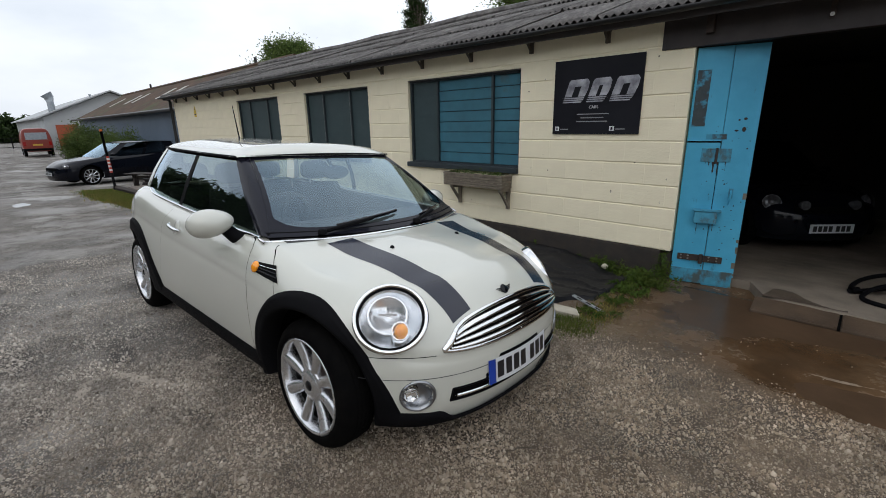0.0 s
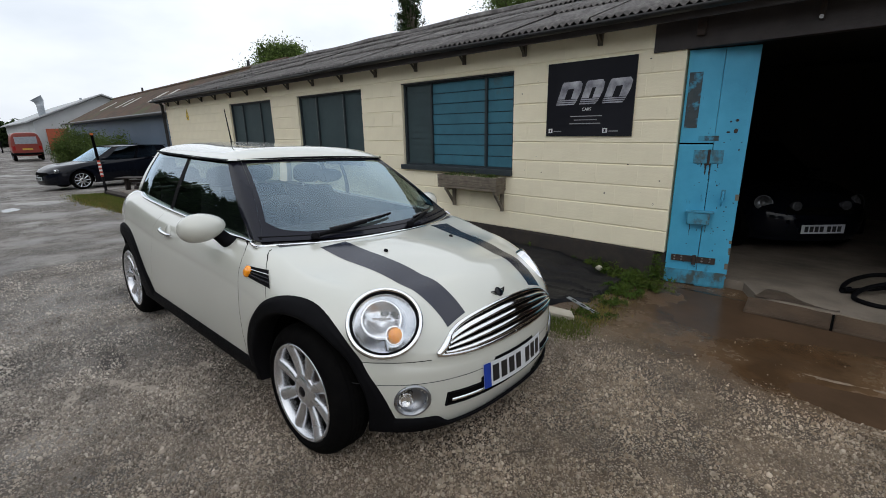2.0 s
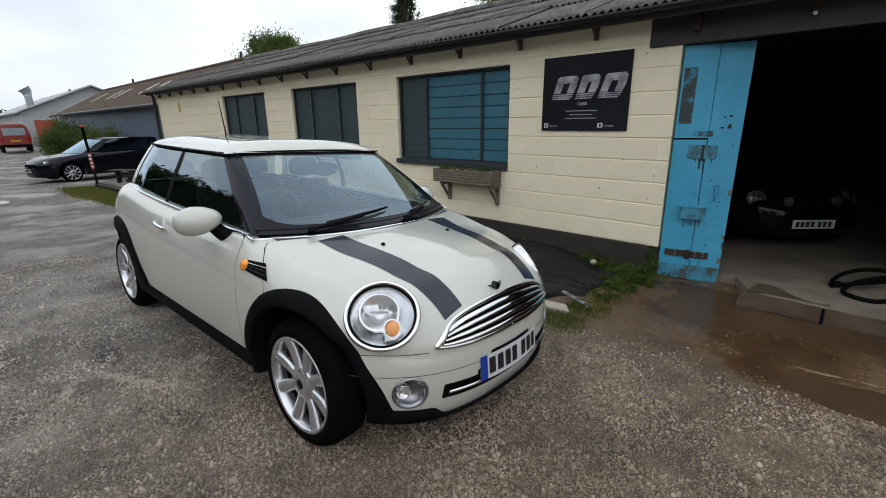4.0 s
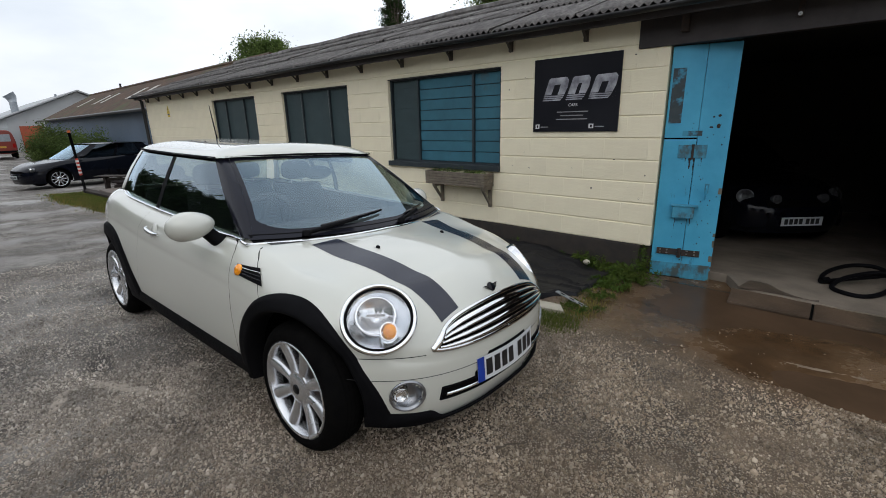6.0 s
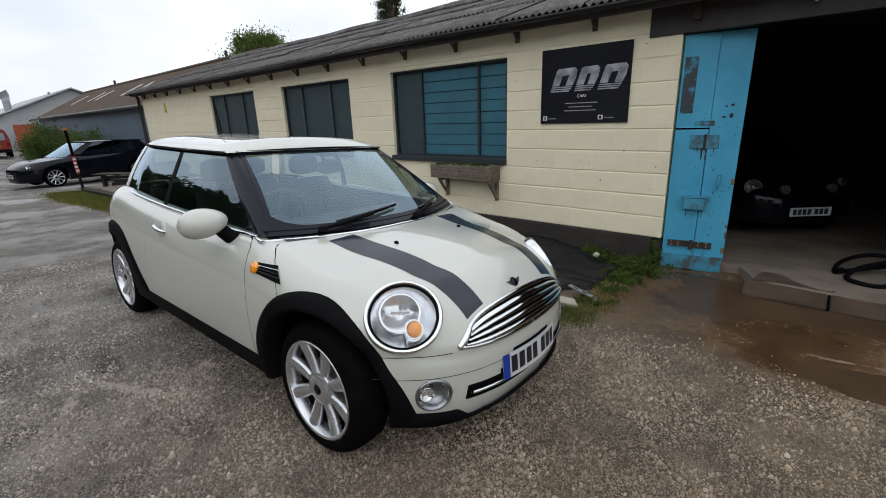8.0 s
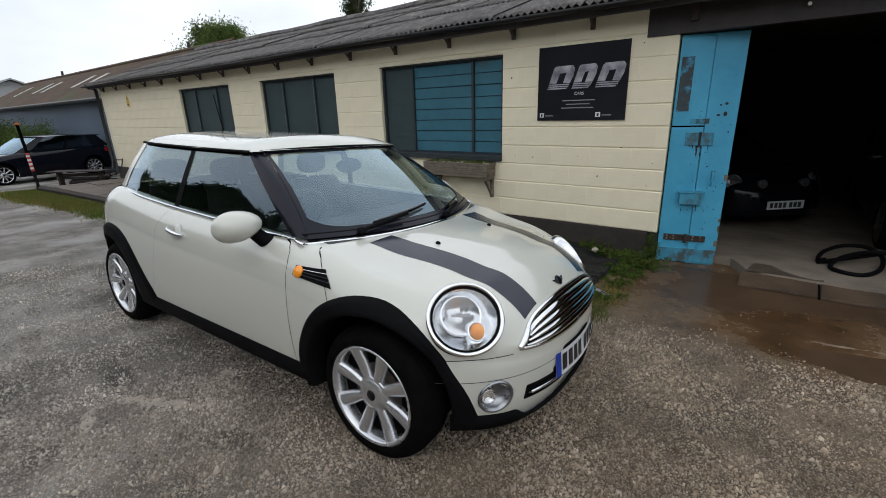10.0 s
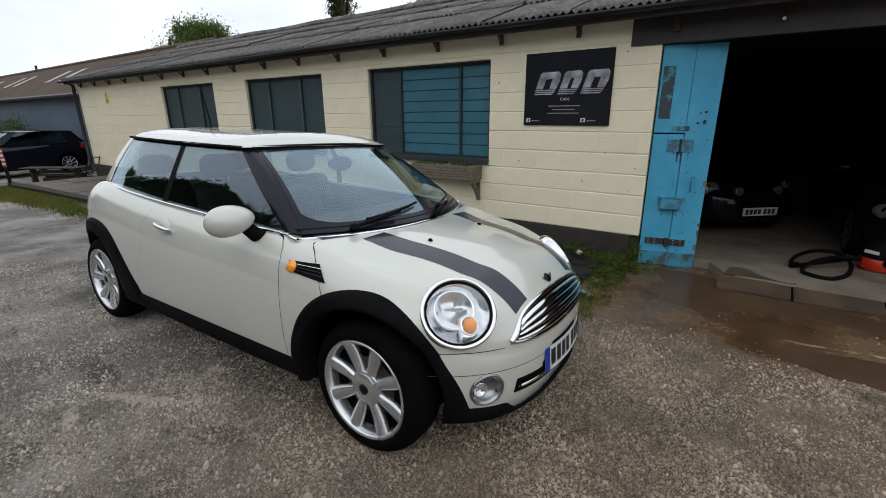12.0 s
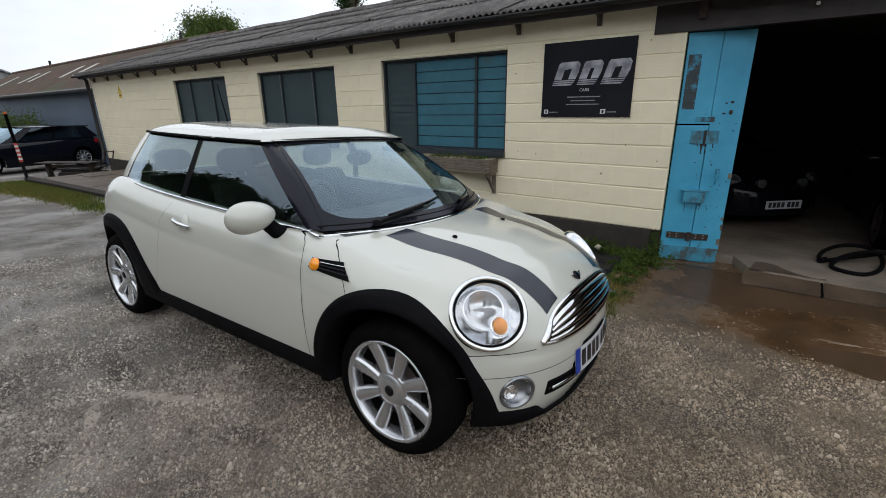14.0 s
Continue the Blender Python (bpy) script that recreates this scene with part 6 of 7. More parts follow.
# ---- doorway: ramp slabs, hose, vacuum cleaner, cars inside ----
for a, b, tip in ((-0.535, 0.020, 0.0), (0.037, 0.62, 0.3), (0.637, 1.25, -0.2)):
    bm = bmesh.new()
    f, t = 4.235, 4.44
    zf, zt = -0.115, -0.062
    vs = [bm.verts.new(v) for v in ((a, f, zf - 0.026), (b, f, zf - 0.026), (b, t, zf - 0.026), (a, t, zf - 0.026), (a + 0.005, f + 0.006, zf), (b, f, zf - 0.006 * tip), (b, t, zt), (a, t, zt))]
    for q in ((0, 1, 5, 4), (1, 2, 6, 5), (2, 3, 7, 6), (3, 0, 4, 7), (4, 5, 6, 7), (3, 2, 1, 0)):
        bm.faces.new([vs[i] for i in q])
    bmesh.ops.bevel(bm, geom=bm.edges[:], offset=0.006, segments=2, affect="EDGES")
    e = thing("ramp_slab", Matrix(), "wet brown concrete ramp slab at the garage doorway", "slab", "ramp slabs")
    part("slab", bm, "wet_slab", e)
    # set back and near black, to draw the shadow line below the slab
    part("footing", boxed(a + 0.02, b - 0.004, f + 0.022, t, -0.30, zf - 0.0265), "cavity", e, "recessed near-black footing that draws the shadow line under the slab")
# black strips stand for the shade deep in the open gaps between slabs
for x in (0.0285, 0.6285):
    bm = bmesh.new()
    sheet(bm, [[(x + dx, 4.242, -0.25), (x + dx, 4.242, -0.121), (x + dx, 4.43, -0.069)] for dx in (-0.0083, 0.0083)])
    tagged(part("joint_filler", bm, "cavity"), "black strip standing for the shade in the gap between two ramp slabs", "joint", kind="structure")

floor_in = -0.075
knots = [Vector(k) for k in ((0.61, 5.5, 0.09), (0.44, 5.42, 0.05), (0.23, 5.27, 0.022), (0.08, 5.10, 0.022), (0.055, 5.2, 0.03), (0.12, 5.42, 0.05), (0.27, 5.62, 0.07), (0.44, 5.63, 0.075), (0.53, 5.42, 0.05), (0.48, 5.07, 0.022), (0.34, 4.82, 0.022), (0.19, 4.84, 0.022), (0.13, 4.97, 0.022), (0.22, 5.18, 0.06), (0.42, 5.38, 0.09), (0.60, 5.36, 0.10))]
pts = []
for k in range(len(knots) - 1):
    p0, p1, p2, p3 = knots[max(k - 1, 0)], knots[k], knots[k + 1], knots[min(k + 2, len(knots) - 1)]
    for i in range(8):
        t = i / 8
        q = 0.5 * (2 * p1 + (p2 - p0) * t + (2 * p0 - 5 * p1 + 4 * p2 - p3) * t * t + (3 * p1 - p0 - 3 * p2 + p3) * t ** 3)
        pts.append((q.x, q.y, floor_in + q.z))
e = thing("vacuum_hose", Matrix(), "coiled black ribbed vacuum hose on the concrete floor", "hose")
bm = bmesh.new()
tube(bm, pts, 0.0195, 10)
part("hose", bm, "black_plastic", e, smooth=True)
bm = bmesh.new()
tube(bm, [(0.10, 5.15, floor_in + 0.022), (0.05, 5.08, floor_in + 0.022)], 0.026, 12)
part("nozzle_cuff", bm, "black_plastic", e, smooth=True)

e = thing("vacuum_cleaner", pose(0.79, 5.60, floor_in - 0.055), "red and black drum vacuum cleaner in the doorway", "vacuum cleaner")
bm = bmesh.new()
lathe(bm, [(0.0005, 0.03), (0.165, 0.03), (0.18, 0.05), (0.178, 0.155), (0.17, 0.16)], 32)
part("drum", bm, "vac_red", e, smooth=True)
bm = bmesh.new()
lathe(bm, [(0.183, 0.155), (0.186, 0.175), (0.175, 0.20), (0.165, 0.26), (0.12, 0.32), (0.0005, 0.335)], 32)
part("lid", bm, "black_plastic", e, smooth=True)
part("label_bar", boxed(-0.06, 0.06, -0.186, -0.176, 0.205, 0.235), "white_print", e).rotation_euler = (0, 0, radians(-40))
for a in range(4):
    part("castor", rod((0.13 * math.cos(a * 1.57 + 0.6), 0.13 * math.sin(a * 1.57 + 0.6), 0.0), (0.13 * math.cos(a * 1.57 + 0.6), 0.13 * math.sin(a * 1.57 + 0.6), 0.035), 0.02), "black_plastic", e)
bm = bmesh.new()
tube(bm, [(0, -0.17, 0.13), (0, -0.21, 0.13)], 0.03, 12)
part("inlet", bm, "black_plastic", e, smooth=True)


def plain_car(m, name, label, paint, screen_mat, W, deck_z, roof_z, wb, hub, rims, front_len, rear_len, plate=True, round_lamps=False):
    """A five-seat hatchback further off: body, glasshouse, lamps, wheels."""
    p = dict(xm=-0.3, xf=front_len, xn=-wb + 0.05, xr=-wb - rear_len, w=W, nf=3.0, nr=3.4, z0=0.2, hub=hub, axles=(0.0, -wb), arch=hub + 0.05,
             fa=(0.75, 0.16, 0.15), fb=(0.34, 0.20, 0.2), crown=0.02,
             deck=((-wb - rear_len, deck_z + 0.07), (-1.8, deck_z + 0.03), (-0.45, deck_z - 0.01), (0.1, deck_z - 0.07), (front_len, deck_z - 0.15)),
             side=((0.2, -0.05), (0.4, 0.0), (0.6, 0.01), (0.8, -0.01)), nose=((0.2, -0.02), (0.3, 0.02), (0.5, 0.02), (0.55, 0.0)), tail=((0.2, 0.0), (0.5, 0.05), (0.7, 0.02)), cabin=(-wb - 0.4, -0.5, W - 0.17))
    e = thing(name, m, label, "car")
    bm, tree = body_shell(p)
    part("body", bm, paint, e, smooth=True)
    xr = -wb - rear_len
    wbelt, wroof = W - 0.09, W - 0.19

    def sc(u, v):
        c = 1 - v * v
        return Vector((lerp(-0.42 + 0.16 * c, -1.18 + 0.06 * c, u), lerp(wbelt - 0.04, wroof - 0.02, u) * v, lerp(deck_z + 0.0, roof_z - 0.06, u)))

    def sd(u, s, sgn):
        return Vector((lerp(lerp(-0.55, xr + 0.16, s), lerp(-1.2, xr + 0.42, s), u), sgn * (lerp(wbelt, wroof, u) + 0.02 * math.sin(u * math.pi)), lerp(deck_z + 0.01 + 0.05 * s, roof_z - 0.055 - 0.03 * s, u)))
    part("windscreen", panel(lambda i, j: sc(j, lerp(-1, 1, i)), 16, 6), screen_mat, e, smooth=True)
    part("rear_glass", panel(lambda i, j: Vector((lerp(xr + 0.10, xr + 0.40, j), lerp(-1, 1, i) * lerp(wbelt, wroof, j), lerp(deck_z + 0.07, roof_z - 0.08, j))), 8, 5), "tint_glass", e, smooth=True)
    for sgn in (-1, 1):
        part("front_window", panel(lambda i, j: sd(j, lerp(0.1, 0.47, i), sgn), 10, 6), "tint_glass", e, smooth=True)
        part("rear_window", panel(lambda i, j: sd(j, lerp(0.49, 0.82, i), sgn), 10, 6), "tint_glass", e, smooth=True)
        part("pillar", panel(lambda i, j: sd(j, lerp(0.46, 0.50, i), sgn) + Vector((0, sgn * 0.004, 0)), 2, 6), "black_gloss", e, smooth=True)
        part("c_pillar", panel(lambda i, j: sd(j, lerp(0.82, 1.02, i), sgn) + Vector((0, sgn * 0.003, 0)), 4, 6), paint, e, smooth=True)
        part("a_pillar", panel(lambda i, j: sc(j, sgn).lerp(sd(j, 0.1, sgn), i) + Vector((0, sgn * 0.004, 0)), 3, 6), paint, e, smooth=True)
        for ax in p["axles"]:
            wheel(e, ax, sgn * (W - 0.11), hub, hub, sgn, 10, "alloy" if rims else "rust", wide=0.62)
            bm = bmesh.new()
            sheet(bm, [[Vector((ax + (hub + 0.045) * math.cos(a), y * sgn, hub + 0.015 + (hub + 0.045) * math.sin(a))) for y in (W - 0.02, W - 0.3, 0.3)] for a in (lerp(-0.3, math.pi + 0.3, i / 20) for i in range(21))])
            part("wheel_well", bm, "cavity", e)
        # lamps
        n = Vector((0.85, sgn * 0.35, 0.3)).normalized()
        h, _ = snap(tree, (front_len - 0.16 + 2 * n.x, sgn * (W - 0.2) + 2 * n.y, deck_z - (0.18 if round_lamps else 0.24) + 2 * n.z), -n)
        if h is not None:
            ml = Matrix.Translation(h + n * 0.004) @ n.to_track_quat("Z", "Y").to_matrix().to_4x4()
            bm = bmesh.new()
            lathe(bm, [(k * r, h0) for k, h0 in ((0.125, -0.03), (0.12, 0.006), (0.10, 0.014), (0.0005, 0.02)) for r in ((0.8 if round_lamps else 1.0),)], 24, ml, 0.95 if round_lamps else 0.66)
            hl = part("headlamp", bm, "smoked_lamp", e, "clear headlamp", smooth=True)
            bm = bmesh.new()
            lathe(bm, [(0.045, 0.012), (0.04, 0.022), (0.0005, 0.026)], 18, ml)
            part("lamp_bowl", bm, "smoked_lamp" if round_lamps else "chrome", hl, smooth=True)
            if round_lamps:
                bm = bmesh.new()
                lathe(bm, [(0.103, 0.0), (0.101, 0.014), (0.097, 0.017), (0.092, 0.012)], 28, ml, 0.95)
                part("lamp_ring", bm, "smoked_lamp", hl, smooth=True)
                h2, _ = snap(tree, (4, sgn * 0.30, deck_z - 0.22), (-1, 0, 0))
                bm = bmesh.new()
                lathe(bm, [(0.055, -0.04), (0.06, 0.02), (0.055, 0.03), (0.045, 0.024), (0.0005, 0.032)], 20, Matrix.Translation(h2 + Vector((0.03, 0, 0))) @ Vector((1, 0, 0.1)).to_track_quat("Z", "Y").to_matrix().to_4x4())
                part("spot_lamp", bm, "smoked_lamp", e, "small round chrome spot lamp", smooth=True)
        h, _ = snap(tree, (xr - 2, sgn * (W - 0.16), deck_z - 0.08), (1, 0, 0))
        if h is not None:
            part("rear_lamp", boxed(h.x - 0.02, h.x + 0.12, h.y - 0.12, h.y + 0.10, h.z - 0.07, h.z + 0.07, 0.02), "red_lens", e)
        bm = bmesh.new()
        bmesh.ops.create_uvsphere(bm, u_segments=14, v_segments=8, radius=1.0)
        for v in bm.verts:
            v.co = (-0.75 + 0.06 * v.co.x, sgn * (W + 0.04) + 0.10 * v.co.y, deck_z + 0.07 + 0.06 * v.co.z)
        part("door_mirror", bm, paint, e, smooth=True)
        part("door_handle", rod((-1.55, sgn * (W + 0.012), deck_z - 0.13), (-1.72, sgn * (W + 0.012), deck_z - 0.125), 0.012), paint, e)
        part("panel_gap", ribbon(tree, [(-0.5, sgn * 2, deck_z - 0.05), (-0.48, sgn * 2, 0.3)], (0, -sgn, 0), 0.008), "cavity", e)
        part("panel_gap", ribbon(tree, [(-1.5, sgn * 2, deck_z - 0.03), (-1.5, sgn * 2, 0.3)], (0, -sgn, 0), 0.008), "cavity", e)

    def rf(i, j):
        v = lerp(-1, 1, i)
        a = sc(1, v)
        x = lerp(a.x + 0.02, xr + 0.38, j)
        return Vector((x, v * (wroof + 0.02), roof_z - 0.05 + 0.05 * (1 - abs(v) ** 3) * math.sin(math.pi * min(1.0, 0.08 + j * 2.2) / 2) - 0.035 * j ** 2 * (1 - abs(v) ** 3)))
    part("roof", panel(rf, 20, 16), paint, e, smooth=True)
    part("spoiler", boxed(xr + 0.26, xr + 0.42, -wroof + 0.04, wroof - 0.04, roof_z - 0.085, roof_z - 0.06, 0.008), paint, e)
    part("cabin_floor", boxed(xr + 0.3, -0.5, -W + 0.2, W - 0.2, 0.3, 0.34), "trim_grey", e)
    part("seat_row", boxed(-2.0, -1.86, -W + 0.25, W - 0.25, 0.4, deck_z + 0.08, 0.05), "seat", e)
    part("grille", panel(lambda i, j: snap(tree, (4, lerp(-W * 0.5, W * 0.5, i), lerp(0.54, 0.62, j)), (-1, 0, 0), 0.004)[0], 10, 3), "cavity", e)
    if plate:
        pz = 0.31 if round_lamps else 0.37
        h, _ = snap(tree, (4, 0, pz + 0.05), (-1, 0, 0), 0.02)
        pl = part("number_plate", boxed(h.x - 0.004, h.x + 0.004, -0.26, 0.26, pz, pz + 0.11), "plate_white", e)
        for k in range(7):
            y0 = -0.225 + 0.062 * k + (0.025 if k > 3 else 0)
            part("plate_bar", boxed(h.x + 0.0045, h.x + 0.006, y0, y0 + 0.045, pz + 0.02, pz + 0.09), "plate_ink", pl)
    return e


plain_car(pose(-20.35, 2.63, -0.43, 0, 0, -78), "parked_hatchback", "glossy black five-door hatchback parked by the building end", "car_black", "screen_glass", 0.89, 0.93, 1.44, 2.57, 0.315, True, 0.86, 0.74)
plain_car(pose(-0.66, 7.62, -0.275, 0, 0, -48.5), "garage_car", "dark small car standing nose out in the unlit garage", "car_black", "side_glass", 0.82, 0.86, 1.38, 2.46, 0.30, False, 0.62, 0.6, True, True)
plain_car(pose(1.42, 6.55, -0.22, 0, 0, -90), "garage_hatchback", "dark car parked at the side of the garage", "car_black", "side_glass", 0.82, 0.88, 1.4, 2.46, 0.30, False, 0.7, 0.6, False)

bm = bmesh.new()
sheet(bm, [[(lerp(-1.16, 3.0, i / 30), lerp(2.7, 4.5, j / 12), WATER_Z) for j in range(13)] for i in range(31)])
tagged(part("water", bm, "water"), "shallow muddy brown puddle before the garage ramp", "puddle", kind="structure")
bm = bmesh.new()
rows = []
for i in range(150):
    x = lerp(-0.34, 1.9, i / 149)
    yc = 3.30 + 0.16 * (x + 0.31) - 0.05 * smooth(0.3, 1.6, x) + 0.020 * noise.noise((x * 3.0, 0, 1)) + 0.006 * noise.noise((x * 14, 0, 2))
    top = max(WATER_Z, rest_z(x, yc)) + 0.0030 - 0.012 * smooth(0.02, -0.25, x) + 0.0075 * noise.noise((x * 7.0, 3, 0)) + 0.003 * noise.noise((x * 31, 5, 0))
    wide = 0.017 + 0.030 * abs(noise.noise((x * 5.0, 8, 0)))
    rows.append([(x, yc + wide * k, top - 0.010 * abs(k) ** 1.5 + 0.002 * noise.noise((x * 40, k * 3, 4))) for k in (-1.8, -1.0, -0.5, 0, 0.5, 1.0, 1.8)])
sheet(bm, rows)
tagged(part("silt_ridge", bm, "dry_silt", smooth=True), "broken pale ridge of silt standing out of the puddle", "earth", kind="structure")
gb = bmesh.new()
gb.from_mesh(ground.data)
ground_tree = BVHTree.FromBMesh(gb)
gb.free()
for cx, cy, rx, ry in ((-12.9, 0.55, 0.36, 0.16), (-17.5, 0.6, 1.1, 0.26)):
    bm = bmesh.new()
    ring = []
    for k in range(40):
        a = 2 * math.pi * k / 40
        q = 1 + 0.45 * noise.noise((math.cos(a) * 1.3 + cx, math.sin(a) * 1.3, 2)) + 0.10 * noise.noise((math.cos(a) * 3, math.sin(a) * 3, cx))
        x, y = cx + rx * q * math.cos(a), cy + ry * q * math.sin(a)
        ring.append(bm.verts.new((x, y, ground_tree.ray_cast(Vector((x, y, 5)), Vector((0, 0, -1)))[0].z + 0.004)))
    bm.faces.new(ring)
    tagged(part("water", bm, "puddle"), "thin puddle on the open yard", "puddle", kind="structure")

# ---- ground by the wall: black sheet, weeds, scrap, stones ----
bm = bmesh.new()
rows = []
for i in range(90):
    x = lerp(-3.4, -1.55, i / 89)
    row = []
    for j in range(70):
        y = lerp(3.05 + 0.42 * smooth(-1.95, -1.55, x) + 0.05 * math.sin(x * 7), 4.5, j / 69)
        fold = 1 - abs(noise.noise((x * 2.2 + 0.5 * y, y * 5.5 + 0.6 * noise.noise((x * 3, y, 2)), 8))) * 5
        z = ground_z(x, y) + 0.035 + 0.035 * noise.noise((x * 3, y * 3, 4)) + 0.10 * smooth(3.6, 4.5, y) * smooth(-1.6, -2.4, x) + 0.022 * max(0.0, fold) ** 2
        row.append((x + 0.03 * noise.noise((y * 4, 0, 1)), y, z if 0 < j and 0 < i < 89 else z - 0.06))
    rows.append(row)
sheet(bm, rows)
tagged(part("ground_sheet", bm, "tarp", smooth=True), "crumpled black weed sheet laid along the wall foot", "sheet")

e = thing("scrap_bracket", pose(-1.52, 3.32, ground_z(-1.5, 3.3) + 0.045, 0, 12, -8), "grey slotted steel bracket lying on the weeds", "scrap metal")
bm = boxed(-0.15, 0.15, -0.02, 0.02, -0.004, 0.004)
part("bar", bm, "zinc", e)
for k in range(3):
    part("slot", boxed(-0.11 + 0.09 * k, -0.06 + 0.09 * k, -0.008, 0.008, 0.0042, 0.0052), "cavity", e)


def rock(name, p, s, seed, label, cat):
    bm = bmesh.new()
    bmesh.ops.create_icosphere(bm, subdivisions=2, radius=1.0)
    for v in bm.verts:
        k = 1 + 0.25 * noise.noise(v.co * 1.4 + Vector((seed, 0, 0)))
        v.co = Vector((v.co.x * s[0], v.co.y * s[1], v.co.z * s[2])) * k
    e = part(name, bm, "pale_stone", smooth=True)
    e.location = p
    return tagged(e, label, cat)


bm = boxed(-0.12, 0.12, -0.06, 0.06, -0.02, 0.02, 0.006)
for v in bm.verts:
    v.co += Vector((0.03 * (v.co.y > 0) * (v.co.x > 0) * -1, 0.02 * (v.co.x < 0), 0.004 * noise.noise(v.co * 9)))
slab = tagged(part("broken_slab", bm, "pale_stone"), "pale flat broken slab in the grass", "stone")
slab.matrix_world = pose(-1.60, 3.08, ground_z(-1.6, 3.08) + 0.02, 3, 4, 24)
rock("pale_slab", (-1.83, 4.33, ground_z(-1.83, 4.33) + 0.10), (0.035, 0.03, 0.028), 4, "small pale stone on the black sheet", "stone")

rng = np.random.default_rng(21)


def patch(n, cx, cy, sx, sy, turn=0.0):
    out = []
    for _ in range(n):
        a, b = rng.normal(0, sx), rng.normal(0, sy)
        x, y = cx + a * math.cos(turn) - b * math.sin(turn), cy + a * math.sin(turn) + b * math.cos(turn)
        out.append((x, min(y, 4.56), ground_z(x, min(y, 4.56)) - 0.004))
    return out


tagged(blades("grass_tuft", patch(2200, -1.45, 2.86, 0.09, 0.10) + patch(420, -1.42, 3.12, 0.07, 0.12) + patch(500, -1.62, 3.0, 0.08, 0.08) + patch(420, -1.66, 4.38, 0.07, 0.07), 0.034, 0.0022, "grass", seed=5, lean=1.3), "short green grass by the weed sheet", "grass", kind="stuff")
tagged(blades("dry_grass", patch(520, -1.42, 3.5, 0.08, 0.2) + patch(420, -1.36, 3.2, 0.08, 0.15) + patch(200, -1.40, 3.95, 0.08, 0.2), 0.042, 0.0022, "dry_weed", seed=6, lean=1.5), "yellowing weeds and dry stalks", "weeds", kind="stuff")
spots = []
for cx, cy, n, hh, sp in ((-1.42, 4.28, 520, 0.11, 0.09), (-1.62, 4.40, 300, 0.10, 0.10), (-1.95, 4.50, 300, 0.11, 0.12), (-1.33, 4.50, 160, 0.26, 0.035), (-2.3, 4.53, 110, 0.10, 0.15), (-2.9, 4.53, 90, 0.14, 0.2), (-1.42, 3.98, 300, 0.055, 0.09), (-1.44, 3.6, 120, 0.035, 0.07), (-1.44, 3.25, 110, 0.025, 0.07), (-3.6, 4.54, 60, 0.12, 0.25)):
    for _ in range(max(3, n // 14)):
        px, py = cx + rng.normal(0, sp), cy + rng.normal(0, sp * 0.8)
        tall, wide = hh * rng.uniform(0.35, 1.25), rng.uniform(0.018, 0.042)
        for _ in range(30):
            q = rng.uniform() ** 0.7
            x, y = px + rng.normal(0, wide) * (1.15 - 0.5 * q), min(4.57, py + rng.normal(0, wide) * (1.15 - 0.5 * q))
            spots.append(((x, y, ground_z(x, y) + tall * q + 0.012), ((x - px) * 12, (y - py) * 12 - 0.2, 0.6)))
tagged(leaf_cloud("weeds", spots, 0.019, "weed", seed=8, shape=2.3), "leafy green weeds along the wall foot", "weeds", kind="stuff")

# gravel on the yard
def gravel(name, n, xr, yr, smin, smax, seed, dense, sides=5):
    """Loose angular stones, half sunk in the ground: a rough ring, a smaller twisted one and a cap."""
    rg = np.random.default_rng(seed)
    spots = []
    while len(spots) < n:
        x, y = rg.uniform(*xr), rg.uniform(*yr)
        if rg.uniform() < dense(x, y):
            spots.append((x, y, rest_z(x, y)))
    spots = np.array(spots)
    s = (smin + (smax - smin) * rg.uniform(size=n) ** 3.0)[:, None]
    turn = rg.uniform(0, 6.28, (n, 1)) + np.arange(sides)[None] * 2 * math.pi / sides + rg.normal(0, 0.2, (n, sides))
    wide = rg.uniform(0.6, 1.0, (n, 1))
    axis = rg.uniform(0, 3.14, (n, 1))
    high = s * rg.uniform(0.55, 1.2, (n, 1))
    slant = rg.normal(0, 0.35, (n, 2))

    def ring(k, z):
        r = s * k * rg.uniform(0.8, 1.2, (n, sides))
        a, b = r * np.cos(turn), r * np.sin(turn) * wide
        x, y = a * np.cos(axis) - b * np.sin(axis), a * np.sin(axis) + b * np.cos(axis)
        return np.stack((x, y, z + slant[:, :1] * x * (k < 1) + slant[:, 1:] * y * (k < 1)), -1)
    if sides < 4:
        V = np.concatenate((ring(1.0, -0.15 * s), ring(0.25, high)[:, :1]), 1)
    elif sides > 5:
        V = np.concatenate((ring(1.0, -0.4 * s), ring(0.999, 0.35 * high), ring(0.62, high)), 1)
    else:
        V = np.concatenate((ring(1.0, -0.3 * s), ring(0.6, high)), 1)
    m, levels = sides, V.shape[1] // sides
    V = V + spots[:, None, :]
    if sides < 4:
        F = (np.array([(k, (k + 1) % m, m) for k in range(m)])[None] + np.arange(n)[:, None, None] * (m + 1)).reshape(-1, 3).tolist()
        me = bpy.data.meshes.new(name)
        me.from_pydata(V.reshape(-1, 3).tolist(), [], F)
        me.materials.append(M["stone"])
        return new(name, me)
    quads = [(l * m + k, l * m + (k + 1) % m, (l + 1) * m + (k + 1) % m, (l + 1) * m + k) for l in range(levels - 1) for k in range(m)]
    base = np.arange(n)[:, None, None] * levels * m
    F = (np.array(quads)[None] + base).reshape(-1, 4).tolist() + (np.arange((levels - 1) * m, levels * m)[None] + base[:, 0]).tolist()
    me = bpy.data.meshes.new(name)
    me.from_pydata(V.reshape(-1, 3).tolist(), [], F)
    me.materials.append(M["stone"])
    return new(name, me)


